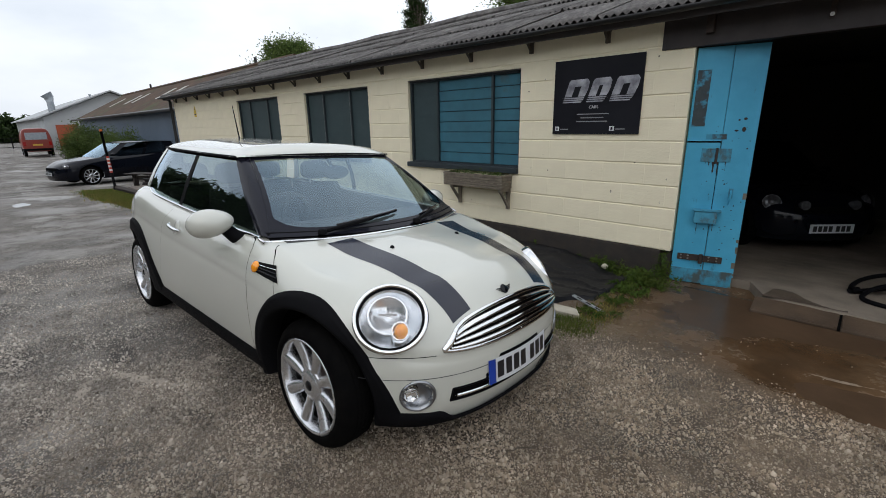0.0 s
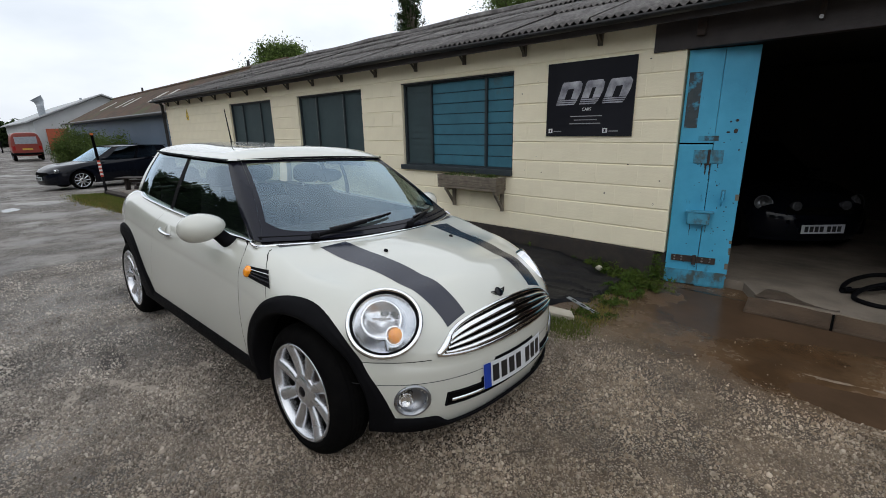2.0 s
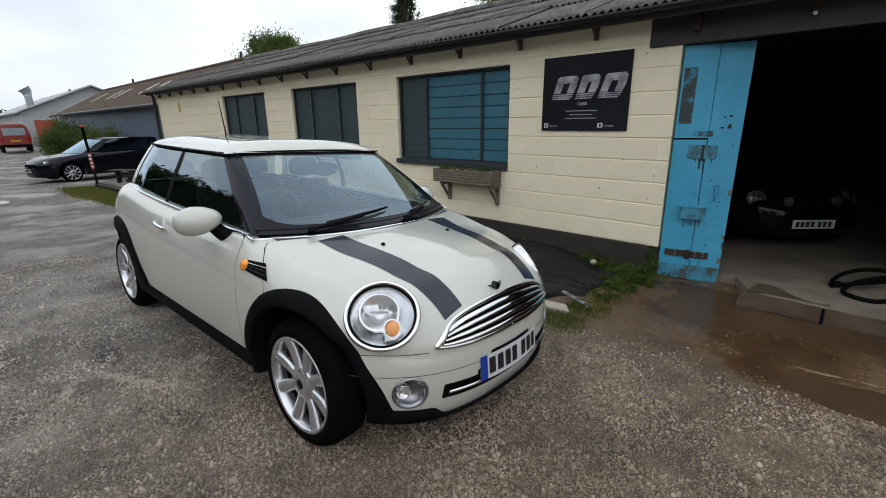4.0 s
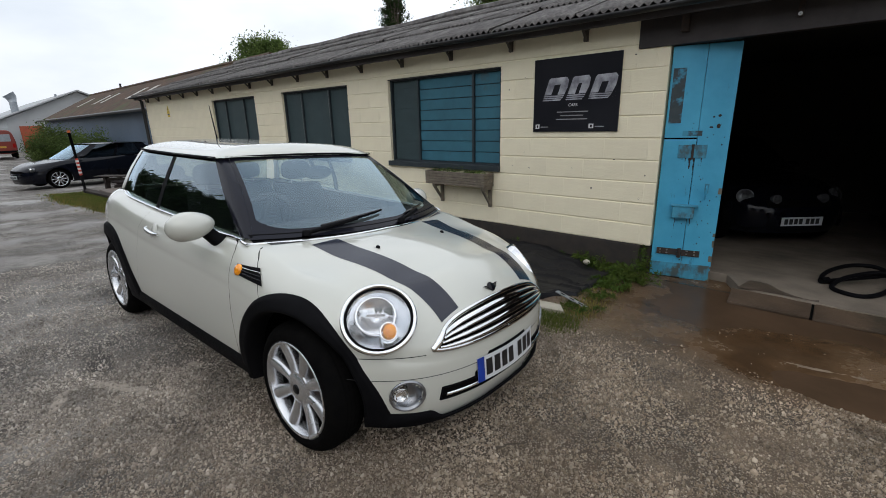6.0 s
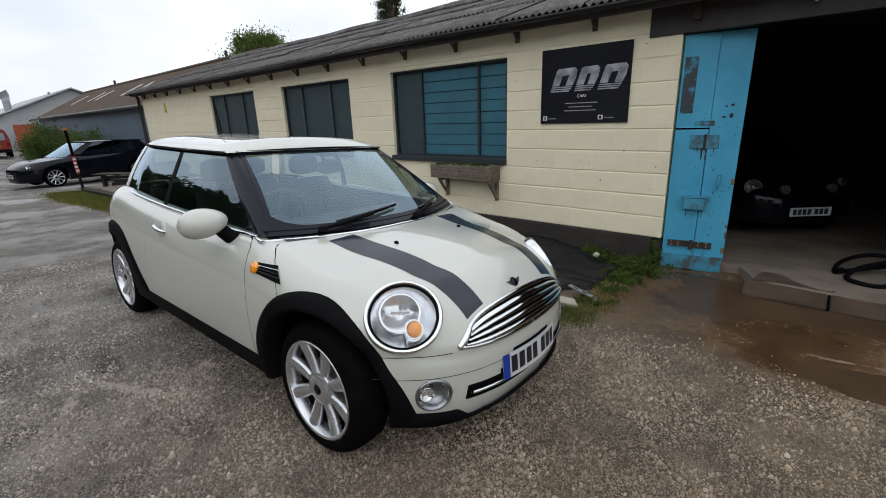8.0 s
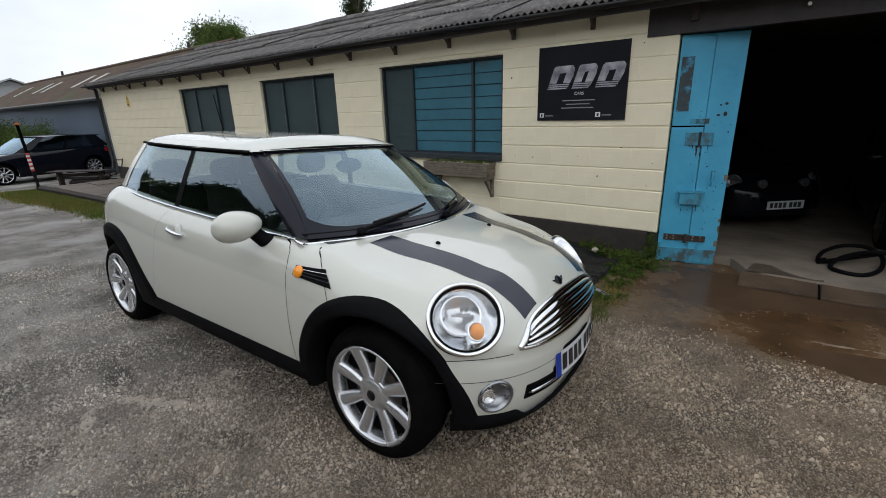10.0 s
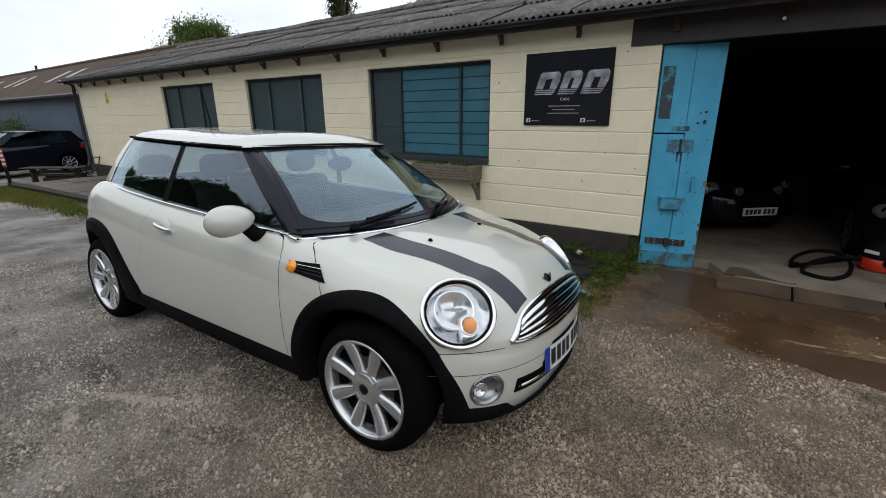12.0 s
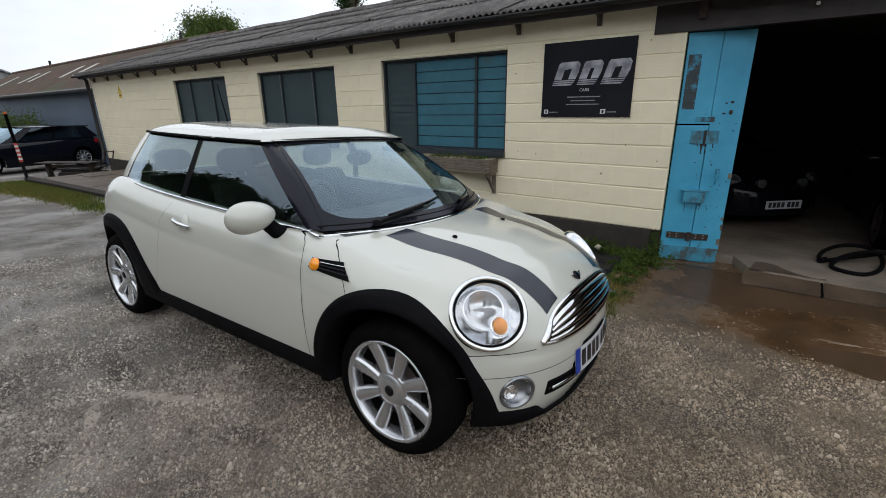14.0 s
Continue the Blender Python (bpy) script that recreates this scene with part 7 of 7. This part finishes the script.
def bed(x, y):
    if y > 2.9 and rest_z(x, y) < WATER_Z + 0.004:
        return 0.0
    edge = 0.35 * noise.noise((x, y, 3)) + 0.12 * noise.noise((x * 4, y * 4, 6))
    d = 0.40 + 0.60 * smooth(-0.15, 0.25, noise.noise((x * 1.1, y * 1.1, 9)))
    d *= lerp(1.0, 0.006, smooth(2.5, 3.1, y + edge - 0.12 * max(0.0, x + 0.4)))
    far = math.hypot(x + 0.3, y)
    return d * lerp(1.0, 0.22, smooth(2.6, 5.5, far)) * smooth(2.3, 1.5, x) * smooth(-1.3, -0.5, y)


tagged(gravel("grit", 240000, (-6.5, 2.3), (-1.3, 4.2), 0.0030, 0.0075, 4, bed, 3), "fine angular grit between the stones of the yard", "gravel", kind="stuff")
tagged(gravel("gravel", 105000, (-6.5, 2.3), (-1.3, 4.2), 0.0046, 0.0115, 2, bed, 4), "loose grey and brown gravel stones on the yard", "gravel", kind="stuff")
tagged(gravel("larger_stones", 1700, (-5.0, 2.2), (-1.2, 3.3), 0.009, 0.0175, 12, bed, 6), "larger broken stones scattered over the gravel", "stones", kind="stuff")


# worn pale slabs of old concrete showing through the gravel
def pale_patch(x, y, rx, ry, turn, seed):
    bm = bmesh.new()
    rg = random.Random(seed)
    n, rings = 26, []
    for lift, k in ((-0.02, 1.05), (0.001, 0.96), (0.004, 0.72)):
        ring = []
        for i in range(n):
            a = 2 * math.pi * i / n
            q = k * (1 + 0.5 * noise.noise((math.cos(a) * 1.7 + seed * 3.1, math.sin(a) * 1.7, seed)) + rg.uniform(-0.04, 0.04))
            dx, dy = rx * q * math.cos(a), ry * q * math.sin(a)
            px, py = x + dx * math.cos(turn) - dy * math.sin(turn), y + dx * math.sin(turn) + dy * math.cos(turn)
            ring.append((px, py, rest_z(px, py) + lift + 0.002 * noise.noise((px * 30, py * 30, 1))))
        rings.append(ring)
    vs, _ = sheet(bm, rings, close_v=True)
    bm.faces.new(vs[-1])
    bmesh.ops.recalc_face_normals(bm, faces=bm.faces[:])
    tagged(part("concrete_patch", bm, "pale_slab"), "worn pale concrete lump showing through the gravel", "concrete", "concrete lumps")


for args in ((-3.00, 0.19, 0.135, 0.03, -0.35, 1), (-3.00, 0.40, 0.085, 0.04, 0.5, 2), (-2.87, 0.43, 0.075, 0.045, 0.2, 3), (-2.80, 0.47, 0.04, 0.022, 0.9, 8), (-2.73, 0.51, 0.065, 0.04, 0.1, 4), (-2.64, 0.55, 0.035, 0.025, 0.6, 5), (-2.82, 0.82, 0.05, 0.03, 0.2, 6), (-1.68, 0.10, 0.09, 0.04, 0.4, 7)):
    pale_patch(*args)

# twig and leaf litter
for i, (x, y, l, a) in enumerate(((-0.93, 1.47, 0.16, 0.9), (-0.6, 1.2, 0.07, 2.2))):
    bm = bmesh.new()
    tube(bm, [(x + l * (k / 5 - 0.5) * math.cos(a) + 0.01 * math.sin(k * 2), y + l * (k / 5 - 0.5) * math.sin(a), ground_z(x, y) + 0.015) for k in range(6)], 0.003, 5)
    tagged(part("twig", bm, "bark"), "thin dry twig lying on gravel", "litter")

# ---- patio corner, bench, post ----
e = thing("patio", Matrix(), "low worn concrete patio with a timber kerb", "patio", kind="structure")
rr = random.Random(8)
for i in range(7):
    for j in range(3):
        x, y = -14.2 + 0.9 * i, 2.75 + 0.62 * j
        part("paving_slab", boxed(x, x + 0.885, y, y + 0.605, -0.2, -0.045 + rr.uniform(-0.006, 0.006), 0.008), "concrete", e)
bm = bmesh.new()
tube(bm, [(-14.3, 2.5, -0.05), (-12.5, 2.6, -0.04), (-10.2, 2.7, -0.045), (-8.2, 2.7, -0.05)], 0.07, 6)
part("kerb", bm, "bench_wood", e)
part("back_board", boxed(-14.2, -8.0, WALL_Y - 0.062, WALL_Y - 0.004, -0.1, 0.14, 0.006), "black_wood", e, "dark timber board along the wall foot")


def bench():
    e = thing("plank_bench", pose(-15.25, 3.62, rest_z(-15.25, 3.62) - 0.02, 0, 0, 33), "low weathered plank bench standing on the patio", "bench")
    for k in range(2):
        part("seat_board", boxed(-0.82, 0.68, -0.19 + 0.195 * k, -0.005 + 0.195 * k, 0.364, 0.388, 0.006), "bench_wood", e)
    for s in (-0.62, 0.54):
        part("leg", boxed(s - 0.03, s + 0.03, -0.07, 0.07, -0.04, 0.357, 0.005), "bench_wood", e)
    part("rail", boxed(-0.585, 0.505, -0.02, 0.02, 0.24, 0.31, 0.004), "bench_wood", e)



# planks are made up, to fill in the shadowy dark mass below the bench
def plank_pile():
    e = thing("plank_pile", pose(-15.25, 3.62, rest_z(-15.25, 3.62) - 0.02, 0, 0, 33), "made-up dark planks that stand for the dark mass under the bench", "planks")
    rp = random.Random(14)
    for layer in range(5):
        for k in range(4 - layer % 2):
            x0, y0 = -0.42 + rp.uniform(-0.05, 0.08), -0.02 + 0.125 * k + 0.05 * (layer % 2) + rp.uniform(-0.008, 0.008)
            part("plank", boxed(x0, x0 + 0.93 + rp.uniform(-0.06, 0.03), y0, y0 + 0.112, -0.03 + 0.050 * layer, 0.017 + 0.050 * layer, 0.005), "black_wood", e)


bench()
plank_pile()
e = thing("marker_post", pose(-14.15, 2.47, -0.12, 0, 0, 0), "dark steel post with red and white tape and an orange cap", "post")
post_h = 1.50
bm = bmesh.new()
tube(bm, [(0, 0, 0), (0.0, -0.05, post_h)], 0.031, 10)
part("pole", bm, "black_plastic", e, smooth=True)
for k in range(9):
    z0 = 0.47 + 0.046 * k
    part("tape_band", rod((0, -0.05 * z0 / post_h, z0), (0, -0.05 * (z0 + 0.046) / post_h, z0 + 0.046), 0.0335, 10), "red_tape" if k % 2 == 0 else "white_print", e)
part("cap", rod((0, -0.05, post_h), (0, -0.051, post_h + 0.05), 0.034, 10), "orange_cap", e)

rng = np.random.default_rng(31)
tagged(blades("yard_grass", patch(15000, -12.3, 2.2, 1.10, 0.16, 0.05) + patch(9000, -13.8, 2.25, 0.45, 0.17) + patch(900, -9.4, 2.2, 0.3, 0.12) + patch(900, -15.2, 4.4, 0.2, 0.12), 0.05, 0.006, "grass", seed=9), "patchy grass strip along the patio kerb", "grass", kind="stuff")
tagged(blades("dry_grass", patch(6500, -12.2, 2.15, 1.15, 0.17, 0.05) + patch(2500, -13.7, 2.2, 0.45, 0.17), 0.052, 0.006, "dry_weed", seed=19), "yellowed grass blades among the green strip", "grass", kind="stuff")
# thin trolley frame by the wall
e = thing("sack_trolley", pose(-15.0, 4.35, -0.05, 0, 0, 20), "small rusty metal trolley frame leaning by the wall", "trolley")
for s in (-0.16, 0.16):
    bm = bmesh.new()
    tube(bm, [(s, -0.3, 0.05), (s, 0.0, 0.12), (s, 0.12, 0.45)], 0.016, 6)
    part("rail", bm, "rust", e)
    bm = bmesh.new()
    lathe(bm, [(0.09, -0.015), (0.1, 0.0), (0.09, 0.015)], 16, Matrix.Translation((s * 1.3, -0.28, 0.1)) @ Matrix.Rotation(radians(90), 4, "Y"))
    part("castor", bm, "rubber", e)
part("crossbar", rod((-0.16, 0.1, 0.42), (0.16, 0.1, 0.42), 0.014), "rust", e)


# ---- sheds beyond the building ----
def blue_shed():
    e = thing("blue_shed", Matrix(), "long blue-grey shed with a mossy brown roof and pale rooflights", "shed")
    y0, y1, x0, x1, ze, zr = 6.0, 9.0, -42.0, -16.2, 2.2, 3.84
    part("front_wall", boxed(x0, x1, y0, y0 + 0.15, -0.8, ze + 0.02), "shed_wall", e)
    part("end_wall", boxed(x0, x0 + 0.15, y0 + 0.15, 12, -0.6, ze), "shed_wall", e)
    part("end_wall", boxed(x1 - 0.15, x1, y0 + 0.15, 12, -0.6, ze), "shed_wall", e)
    sl = (zr - ze) / (y1 - y0)
    n = 170
    bm = bmesh.new()
    sheet(bm, [[(lerp(x0 - 0.3, x1 + 0.2, i / n), y, ze + 0.05 + (y - y0) * sl + 0.02 * (i % 2)) for y in (y0 - 0.3, y0 + 1.2, y1)] for i in range(n + 1)])
    rf = part("roof_slope", bm, "shed_roof", e)
    bm = bmesh.new()
    sheet(bm, [[(x, y1, zr + 0.05), (x, 12.3, ze)] for x in (x0 - 0.3, x1 + 0.2)])
    part("rear_slope", bm, "shed_roof", e)
    bm = bmesh.new()
    tube(bm, [(x0 - 0.3, y1, zr + 0.06), (x1 + 0.2, y1, zr + 0.06)], 0.09, 6)
    part("ridge_cap", bm, "shed_roof", e)
    for x in (-37.5, -33.5, -31.8, -27.0, -25.3, -21.0, -19.4):
        bm = bmesh.new()
        sheet(bm, [[(x + dx, y, ze + 0.085 + (y - y0) * sl) for y in (y0 + 1.1, y1 - 0.9)] for dx in (0, 0.55)])
        part("rooflight", bm, "rooflight", rf)
    for x in (-34.5, -19.2):
        part("vent_pipe", rod((x, y1, zr), (x, y1, zr + 0.36), 0.06), "black_gutter", e)
    bm = bmesh.new()
    tube(bm, [(x0 - 0.3, y0 - 0.34, ze - 0.08), (x1 + 0.2, y0 - 0.34, ze - 0.08)], 0.07, 6)
    part("eave_gutter", bm, "black_gutter", e)


blue_shed()


def grey_shed():
    e = thing("grey_shed", Matrix(), "pale grey clad industrial shed with a low gable", "shed")
    X, yl, ya, yr, ze, za = -55.0, 5.3, 10.7, 16.1, 2.62, 4.95
    bm = bmesh.new()
    f = bm.faces.new([bm.verts.new((X, y, z)) for y, z in ((yl, -0.9), (yr, -0.9), (yr, ze), (ya, za), (yl, ze))])
    r = bmesh.ops.extrude_face_region(bm, geom=[f])
    bmesh.ops.translate(bm, vec=(-30, 0, 0), verts=[v for v in r["geom"] if isinstance(v, bmesh.types.BMVert)])
    bmesh.ops.recalc_face_normals(bm, faces=bm.faces[:])
    part("gable_wall", bm, "grey_clad", e)
    for a, b, c, d in ((yl - 0.5, ze - 0.2, ya, za), (ya, za, yr + 0.5, ze - 0.2)):
        bm = bmesh.new()
        sheet(bm, [[(x, a, b + 0.06), (x, c, d + 0.06)] for x in (X + 0.5, X - 30)])
        ex = bmesh.ops.extrude_face_region(bm, geom=bm.faces[:])
        bmesh.ops.translate(bm, vec=(0, 0, 0.12), verts=[v for v in ex["geom"] if isinstance(v, bmesh.types.BMVert)])
        part("roof_slope", bm, "grey_roof", e)
    part("orange_door", boxed(X + 0.01, X + 0.1, 6.05, 7.6, -0.5, 1.95), "orange_panel", e)
    # no real hole: a near-black panel stands for the unlit opening
    part("dark_opening", boxed(X + 0.01, X + 0.08, 7.9, 8.9, -0.5, 1.8), "cavity", e)
    fl = part("flue", rod((X - 2, 6.3, 2.8), (X - 2, 6.3, 4.1), 0.28, 14), "zinc", e, "bent zinc flue")
    bm = bmesh.new()
    tube(bm, [(X - 2, 6.3, 4.05), (X - 2, 6.28, 4.45), (X - 2, 6.1, 4.75)], lambda u: lerp(0.28, 0.5, u), 14)
    part("flue_cowl", bm, "zinc", fl, smooth=True)
    part("vent_pipe", rod((X - 3, 9.6, 4.4), (X - 3, 9.6, 4.9), 0.1), "zinc", e)
    # lean-to beside the gable
    part("lean_to", boxed(X - 6, X + 3, 4.0, 5.2, -0.9, 1.7), "grey_clad", e)


grey_shed()


def van():
    e = thing("red_van", pose(-43.2, 3.45, -0.255, 0, 0, 178), "old red van seen from behind on the yard", "van")
    W, H = 0.80, 1.86

    def sec(x, k, n=28):
        out = []
        for i in range(n):
            a = 2 * math.pi * i / n
            y = W * k * power(math.cos(a), 5)
            z = 0.32 + (H - 0.32) / 2 + (H - 0.32) / 2 * k * power(math.sin(a), 5.5)
            if z > 1.05:
                y *= 1 - 0.14 * (z - 1.05) / 0.8
            out.append((x, y, z))
        return out
    bm = bmesh.new()
    vs, _ = sheet(bm, [sec(-2.12, 0.93), sec(-2.08, 0.985), sec(-1.9, 1.0), sec(1.2, 1.0), sec(1.8, 0.97), sec(2.1, 0.86)], close_v=True)
    bm.faces.new(vs[0])
    bm.faces.new(vs[-1][::-1])
    bmesh.ops.recalc_face_normals(bm, faces=bm.faces[:])
    part("body", bm, "van_red", e, smooth=False)
    # opaque pale grey pane; the sky's reflection is put into its colour
    part("rear_window", boxed(-2.135, -2.118, -0.56, 0.56, 1.12, 1.58, 0.004), "zinc", e, "rear window with its pale reflection put into an opaque grey")
    part("number_plate", boxed(-2.14, -2.122, -0.26, 0.26, 0.72, 0.83), "plate_yellow", e)
    part("bumper", boxed(-2.22, -2.1, -0.76, 0.76, 0.40, 0.54, 0.02), "black_plastic", e)
    for s in (-1, 1):
        part("rear_lamp", boxed(-2.14, -2.118, s * 0.66 - 0.07, s * 0.66 + 0.07, 0.72, 0.98), "red_lens", e)
        for x in (-1.35, 1.3):
            wheel(e, x, s * 0.70, 0.31, 0.31, s, 6)


van()


# ---- trees and bushes ----
def tree(name, base, height, spread, crown_lo, n_limbs, n_leaves, leaf, mat, seed, label, column=False, flat=1.0):
    """Tapered trunk, forking limbs and a crown of leaf clumps."""
    rg = np.random.default_rng(seed)
    e = thing(name, Matrix.Translation(base), label, "tree")
    bm = bmesh.new()
    tube(bm, [(0, 0, -0.3), (0.05 * height * rg.normal(0, 0.3), 0, height * 0.3), (0.02 * height, 0.02 * height, height * 0.6), (0, 0, height * 0.92)], lambda u: lerp(0.03, 0.006, u) * height, 8)
    tips = []
    for i in range(n_limbs):
        u = rg.uniform(crown_lo, 0.92)
        a = rg.uniform(0, 6.28)
        r = spread * rg.uniform(0.4, 1.0) * (math.sin(math.pi * min(1.0, (u - crown_lo) / (1 - crown_lo) * 0.8 + 0.2)) ** 0.7 if not column else (0.35 + 0.65 * math.sin(math.pi * (u - crown_lo) / (1.02 - crown_lo))))
        p0 = Vector((0, 0, height * u * 0.8))
        p1 = Vector((r * math.cos(a), r * math.sin(a), height * (u + (0.12 if column else 0.04))))
        pm = p0.lerp(p1, 0.5) + Vector((0, 0, 0.03 * height))
        tube(bm, [p0, pm, p1], lambda q: lerp(0.008, 0.002, q) * height, 5, caps=False)
        tips += [(p1, 1.0), (pm.lerp(p1, 0.4), 0.8)]
    part("trunk", bm, "bark", e)
    spots = []
    for _ in range(n_leaves):
        p, k = tips[rg.integers(len(tips))]
        s = spread * (0.20 if not column else 0.28) * k
        d = Vector(rg.normal(0, 1, 3))
        d.z *= flat
        spots.append((p + d * s * rg.uniform(0.2, 0.75), None))
    leaf_cloud("crown", spots, leaf, mat, e, seed=seed + 1)
    return e


tree("broad_tree", (-35.9, 19.6, 0), 8.2, 3.0, 0.3, 170, 52000, 0.115, "leaf", 41, "round-topped green tree behind the shed roof")
tree("poplar_tree", (-33.5, 31.9, 0), 13.2, 1.45, 0.15, 130, 16000, 0.13, "leaf_dark", 42, "tall narrow dark poplar behind the roof", column=True)
tree("spreading_tree", (-23.4, 35.5, 0), 13.1, 4.6, 0.4, 150, 42000, 0.125, "leaf", 43, "spreading green tree behind the workshop roof")


def bush(name, base, w, d, h, n, leaf, mat, seed, label):
    """Many stems with leaf clumps from the ground up."""
    rg = np.random.default_rng(seed)
    e = thing(name, Matrix.Translation(base), label, "bush")
    bm = bmesh.new()
    spots = []
    for i in range(40):
        a, r = rg.uniform(0, 6.28), rg.uniform(0.1, 1.0) ** 0.6
        x, y = r * w * math.cos(a), r * d * math.sin(a)
        hh = h * (1 - 0.55 * r * r) * rg.uniform(0.6, 1.1)
        tube(bm, [(x * 0.5, y * 0.5, -0.2), (x * 0.8, y * 0.8, hh * 0.5), (x, y, hh)], lambda u: lerp(0.02, 0.005, u), 4, caps=False)
        for _ in range(n // 40):
            u = rg.uniform(0.05, 1.05)
            q = Vector((x * lerp(0.5, 1, u), y * lerp(0.5, 1, u), hh * u))
            spots.append((q + Vector(rg.normal(0, 0.085 * h, 3)), None))
    part("stems", bm, "bark", e)
    leaf_cloud("foliage", spots, leaf, mat, e, seed=seed + 1)


bush("bush", (-30.0, 4.5, -0.48), 3.2, 1.3, 2.05, 44000, 0.06, "leaf", 51, "overgrown green bush before the blue shed")
bush("bush", (-25.5, 5.1, -0.46), 2.2, 0.8, 1.8, 22000, 0.06, "leaf", 52, "lower leafy bush beside the blue shed wall")
for i, (x, y, w, h) in enumerate(((-92, -1, 8, 4.3), (-95, 9, 9, 5.2), (-98, 20, 9, 5.5), (-85, -12, 9, 6.0))):
    bush("hedge_tree", (x, y, -0.8), 3.5, w, h * 0.9, 15000, 0.55, "leaf_dark", 60 + i, "dark hedge trees at the far end of the yard")
# trees on the open side of the yard, mirrored in the car's side windows
for i, (x, y, h, sp) in enumerate(((-34, -9, 8.0, 4.2), (-27, -13, 8.6, 4.4), (-19, -14.5, 7.4, 4.0), (-12, -16, 9.0, 4.4), (-4, -18, 8.0, 4.4), (5, -18, 9.0, 4.6), (14, -16, 8.5, 4.4), (-15.5, -15, 7.6, 4.2), (-8, -15.5, 7.6, 4.2), (-23, -12.5, 6.8, 3.8))):
    tree("yard_tree", (x, y, -0.1), h, sp, 0.05, 70, 13000, 0.32, "leaf_dark", 70 + i, "dark leafy tree on the open side of the yard")
# chain-link fence posts far off
e = thing("yard_fence", Matrix(), "far wire fence with thin posts", "fence")
for k in range(12):
    part("post", rod((-62, -8 + 1.4 * k, -0.9), (-62, -8 + 1.4 * k, 0.9), 0.05), "black_plastic", e)
for z in (0.0, 0.5, 0.85):
    part("wire", rod((-62, -8, z - 0.1), (-62, 7.4, z - 0.1), 0.02), "black_plastic", e)


# ---- painted blocks of the front wall ----
def block_mesh(w, h):
    bm = bmesh.new()
    g = 0.0
    x0, x1, z0, z1, y, b = g, w - g, 0.0032, h - 0.0032, 0.0, 0.007
    c = 0.0012
    front = [(x0 + c, y, z0 + b), (x1 - c, y, z0 + b), (x1 - c, y, z1 - b), (x0 + c, y, z1 - b)]
    back = [(x0, y + 0.0016, z0 + b), (x1, y + 0.0016, z0 + b), (x1, y + 0.0016, z1 - b), (x0, y + 0.0016, z1 - b)]
    lip = [(x0, y + b, z0), (x1, y + b, z0), (x1, y + b, z1), (x0, y + b, z1)]
    deep = [(x0, y + 0.0125, z0), (x1, y + 0.0125, z0), (x1, y + 0.0125, z1), (x0, y + 0.0125, z1)]
    f, k, l, d = ([bm.verts.new(p) for p in ring] for ring in (front, back, lip, deep))
    bm.faces.new(f)
    for i in range(4):
        j = (i + 1) % 4
        bm.faces.new((k[i], k[j], f[j], f[i]))
        bm.faces.new((l[i], l[j], k[j], k[i]))
        bm.faces.new((d[i], d[j], l[j], l[i]))
    me = bpy.data.meshes.new("block")
    bm.to_mesh(me)
    bm.free()
    me.materials.append(M["cream_paint"])
    return me


block_cache = {}
rr = random.Random(17)
for row in range(10):
    z0 = WALL_Z0 + COURSE * row
    z1 = min(z0 + COURSE, WALL_TOP)
    x = WALL_L - (BLOCK / 2 if row % 2 else 0.0)
    joints = [WALL_L]
    while x < WALL_R:
        x += BLOCK
        if WALL_L + 0.06 < x < WALL_R - 0.06:
            joints.append(x)
    joints.append(WALL_R)
    pieces = []
    for u, v in zip(joints, joints[1:]):
        cuts = sorted({u, v} | {c for w in WINDOWS for c in w[:2] if u < c < v and z1 > w[2] and z0 < w[3]} | ({LINTEL_X} if u < LINTEL_X < v and z1 > 2.03 else set()))
        for p, q in zip(cuts, cuts[1:]):
            mid, lo, hi = (p + q) / 2, z0, z1
            for w in WINDOWS:
                if w[0] < mid < w[1]:
                    if lo < w[2] < hi:
                        hi = w[2]
                    elif lo < w[3] < hi:
                        lo = w[3]
                    elif lo >= w[2] and hi <= w[3]:
                        hi = lo
            if mid > LINTEL_X:
                hi = min(hi, 2.02)
            if hi - lo > 0.012 and q - p > 0.012:
                pieces.append((p, q, lo, hi))
    for p, q, lo, hi in pieces:
        key = (round(q - p, 3), round(hi - lo, 3))
        if key not in block_cache:
            block_cache[key] = block_mesh(*key)
        ob = new("block", block_cache[key])
        ob.parent = wall
        ob.location = (p, WALL_Y - 0.001 + rr.uniform(-0.0011, 0.0011), lo + rr.uniform(-0.0006, 0.0006))
        ob.rotation_euler = (radians(rr.uniform(-0.25, 0.25)), 0, radians(rr.uniform(-0.04, 0.04)))

# old fixing holes and knocked spots in the paint
for _ in range(34):
    x, z, r = rr.uniform(-6.5, -1.4), rr.uniform(0.35, 2.15), rr.uniform(0.004, 0.010)
    if any(w[0] - 0.05 < x < w[1] + 0.05 and w[2] - 0.1 < z < w[3] + 0.05 for w in WINDOWS) or (-2.75 < x < -1.65 and 1.2 < z < 2.0):
        continue
    bm = bmesh.new()
    lathe(bm, [(r, 0.004), (r * 0.8, 0.0), (r * 0.45, 0.002), (0.0004, 0.004)], 7, Matrix.Translation((x, WALL_Y - 0.0025, z)) @ Matrix.Rotation(radians(-90), 4, "X"), rr.uniform(0.5, 1.5))
    part("fixing_hole", bm, "rust", wall)
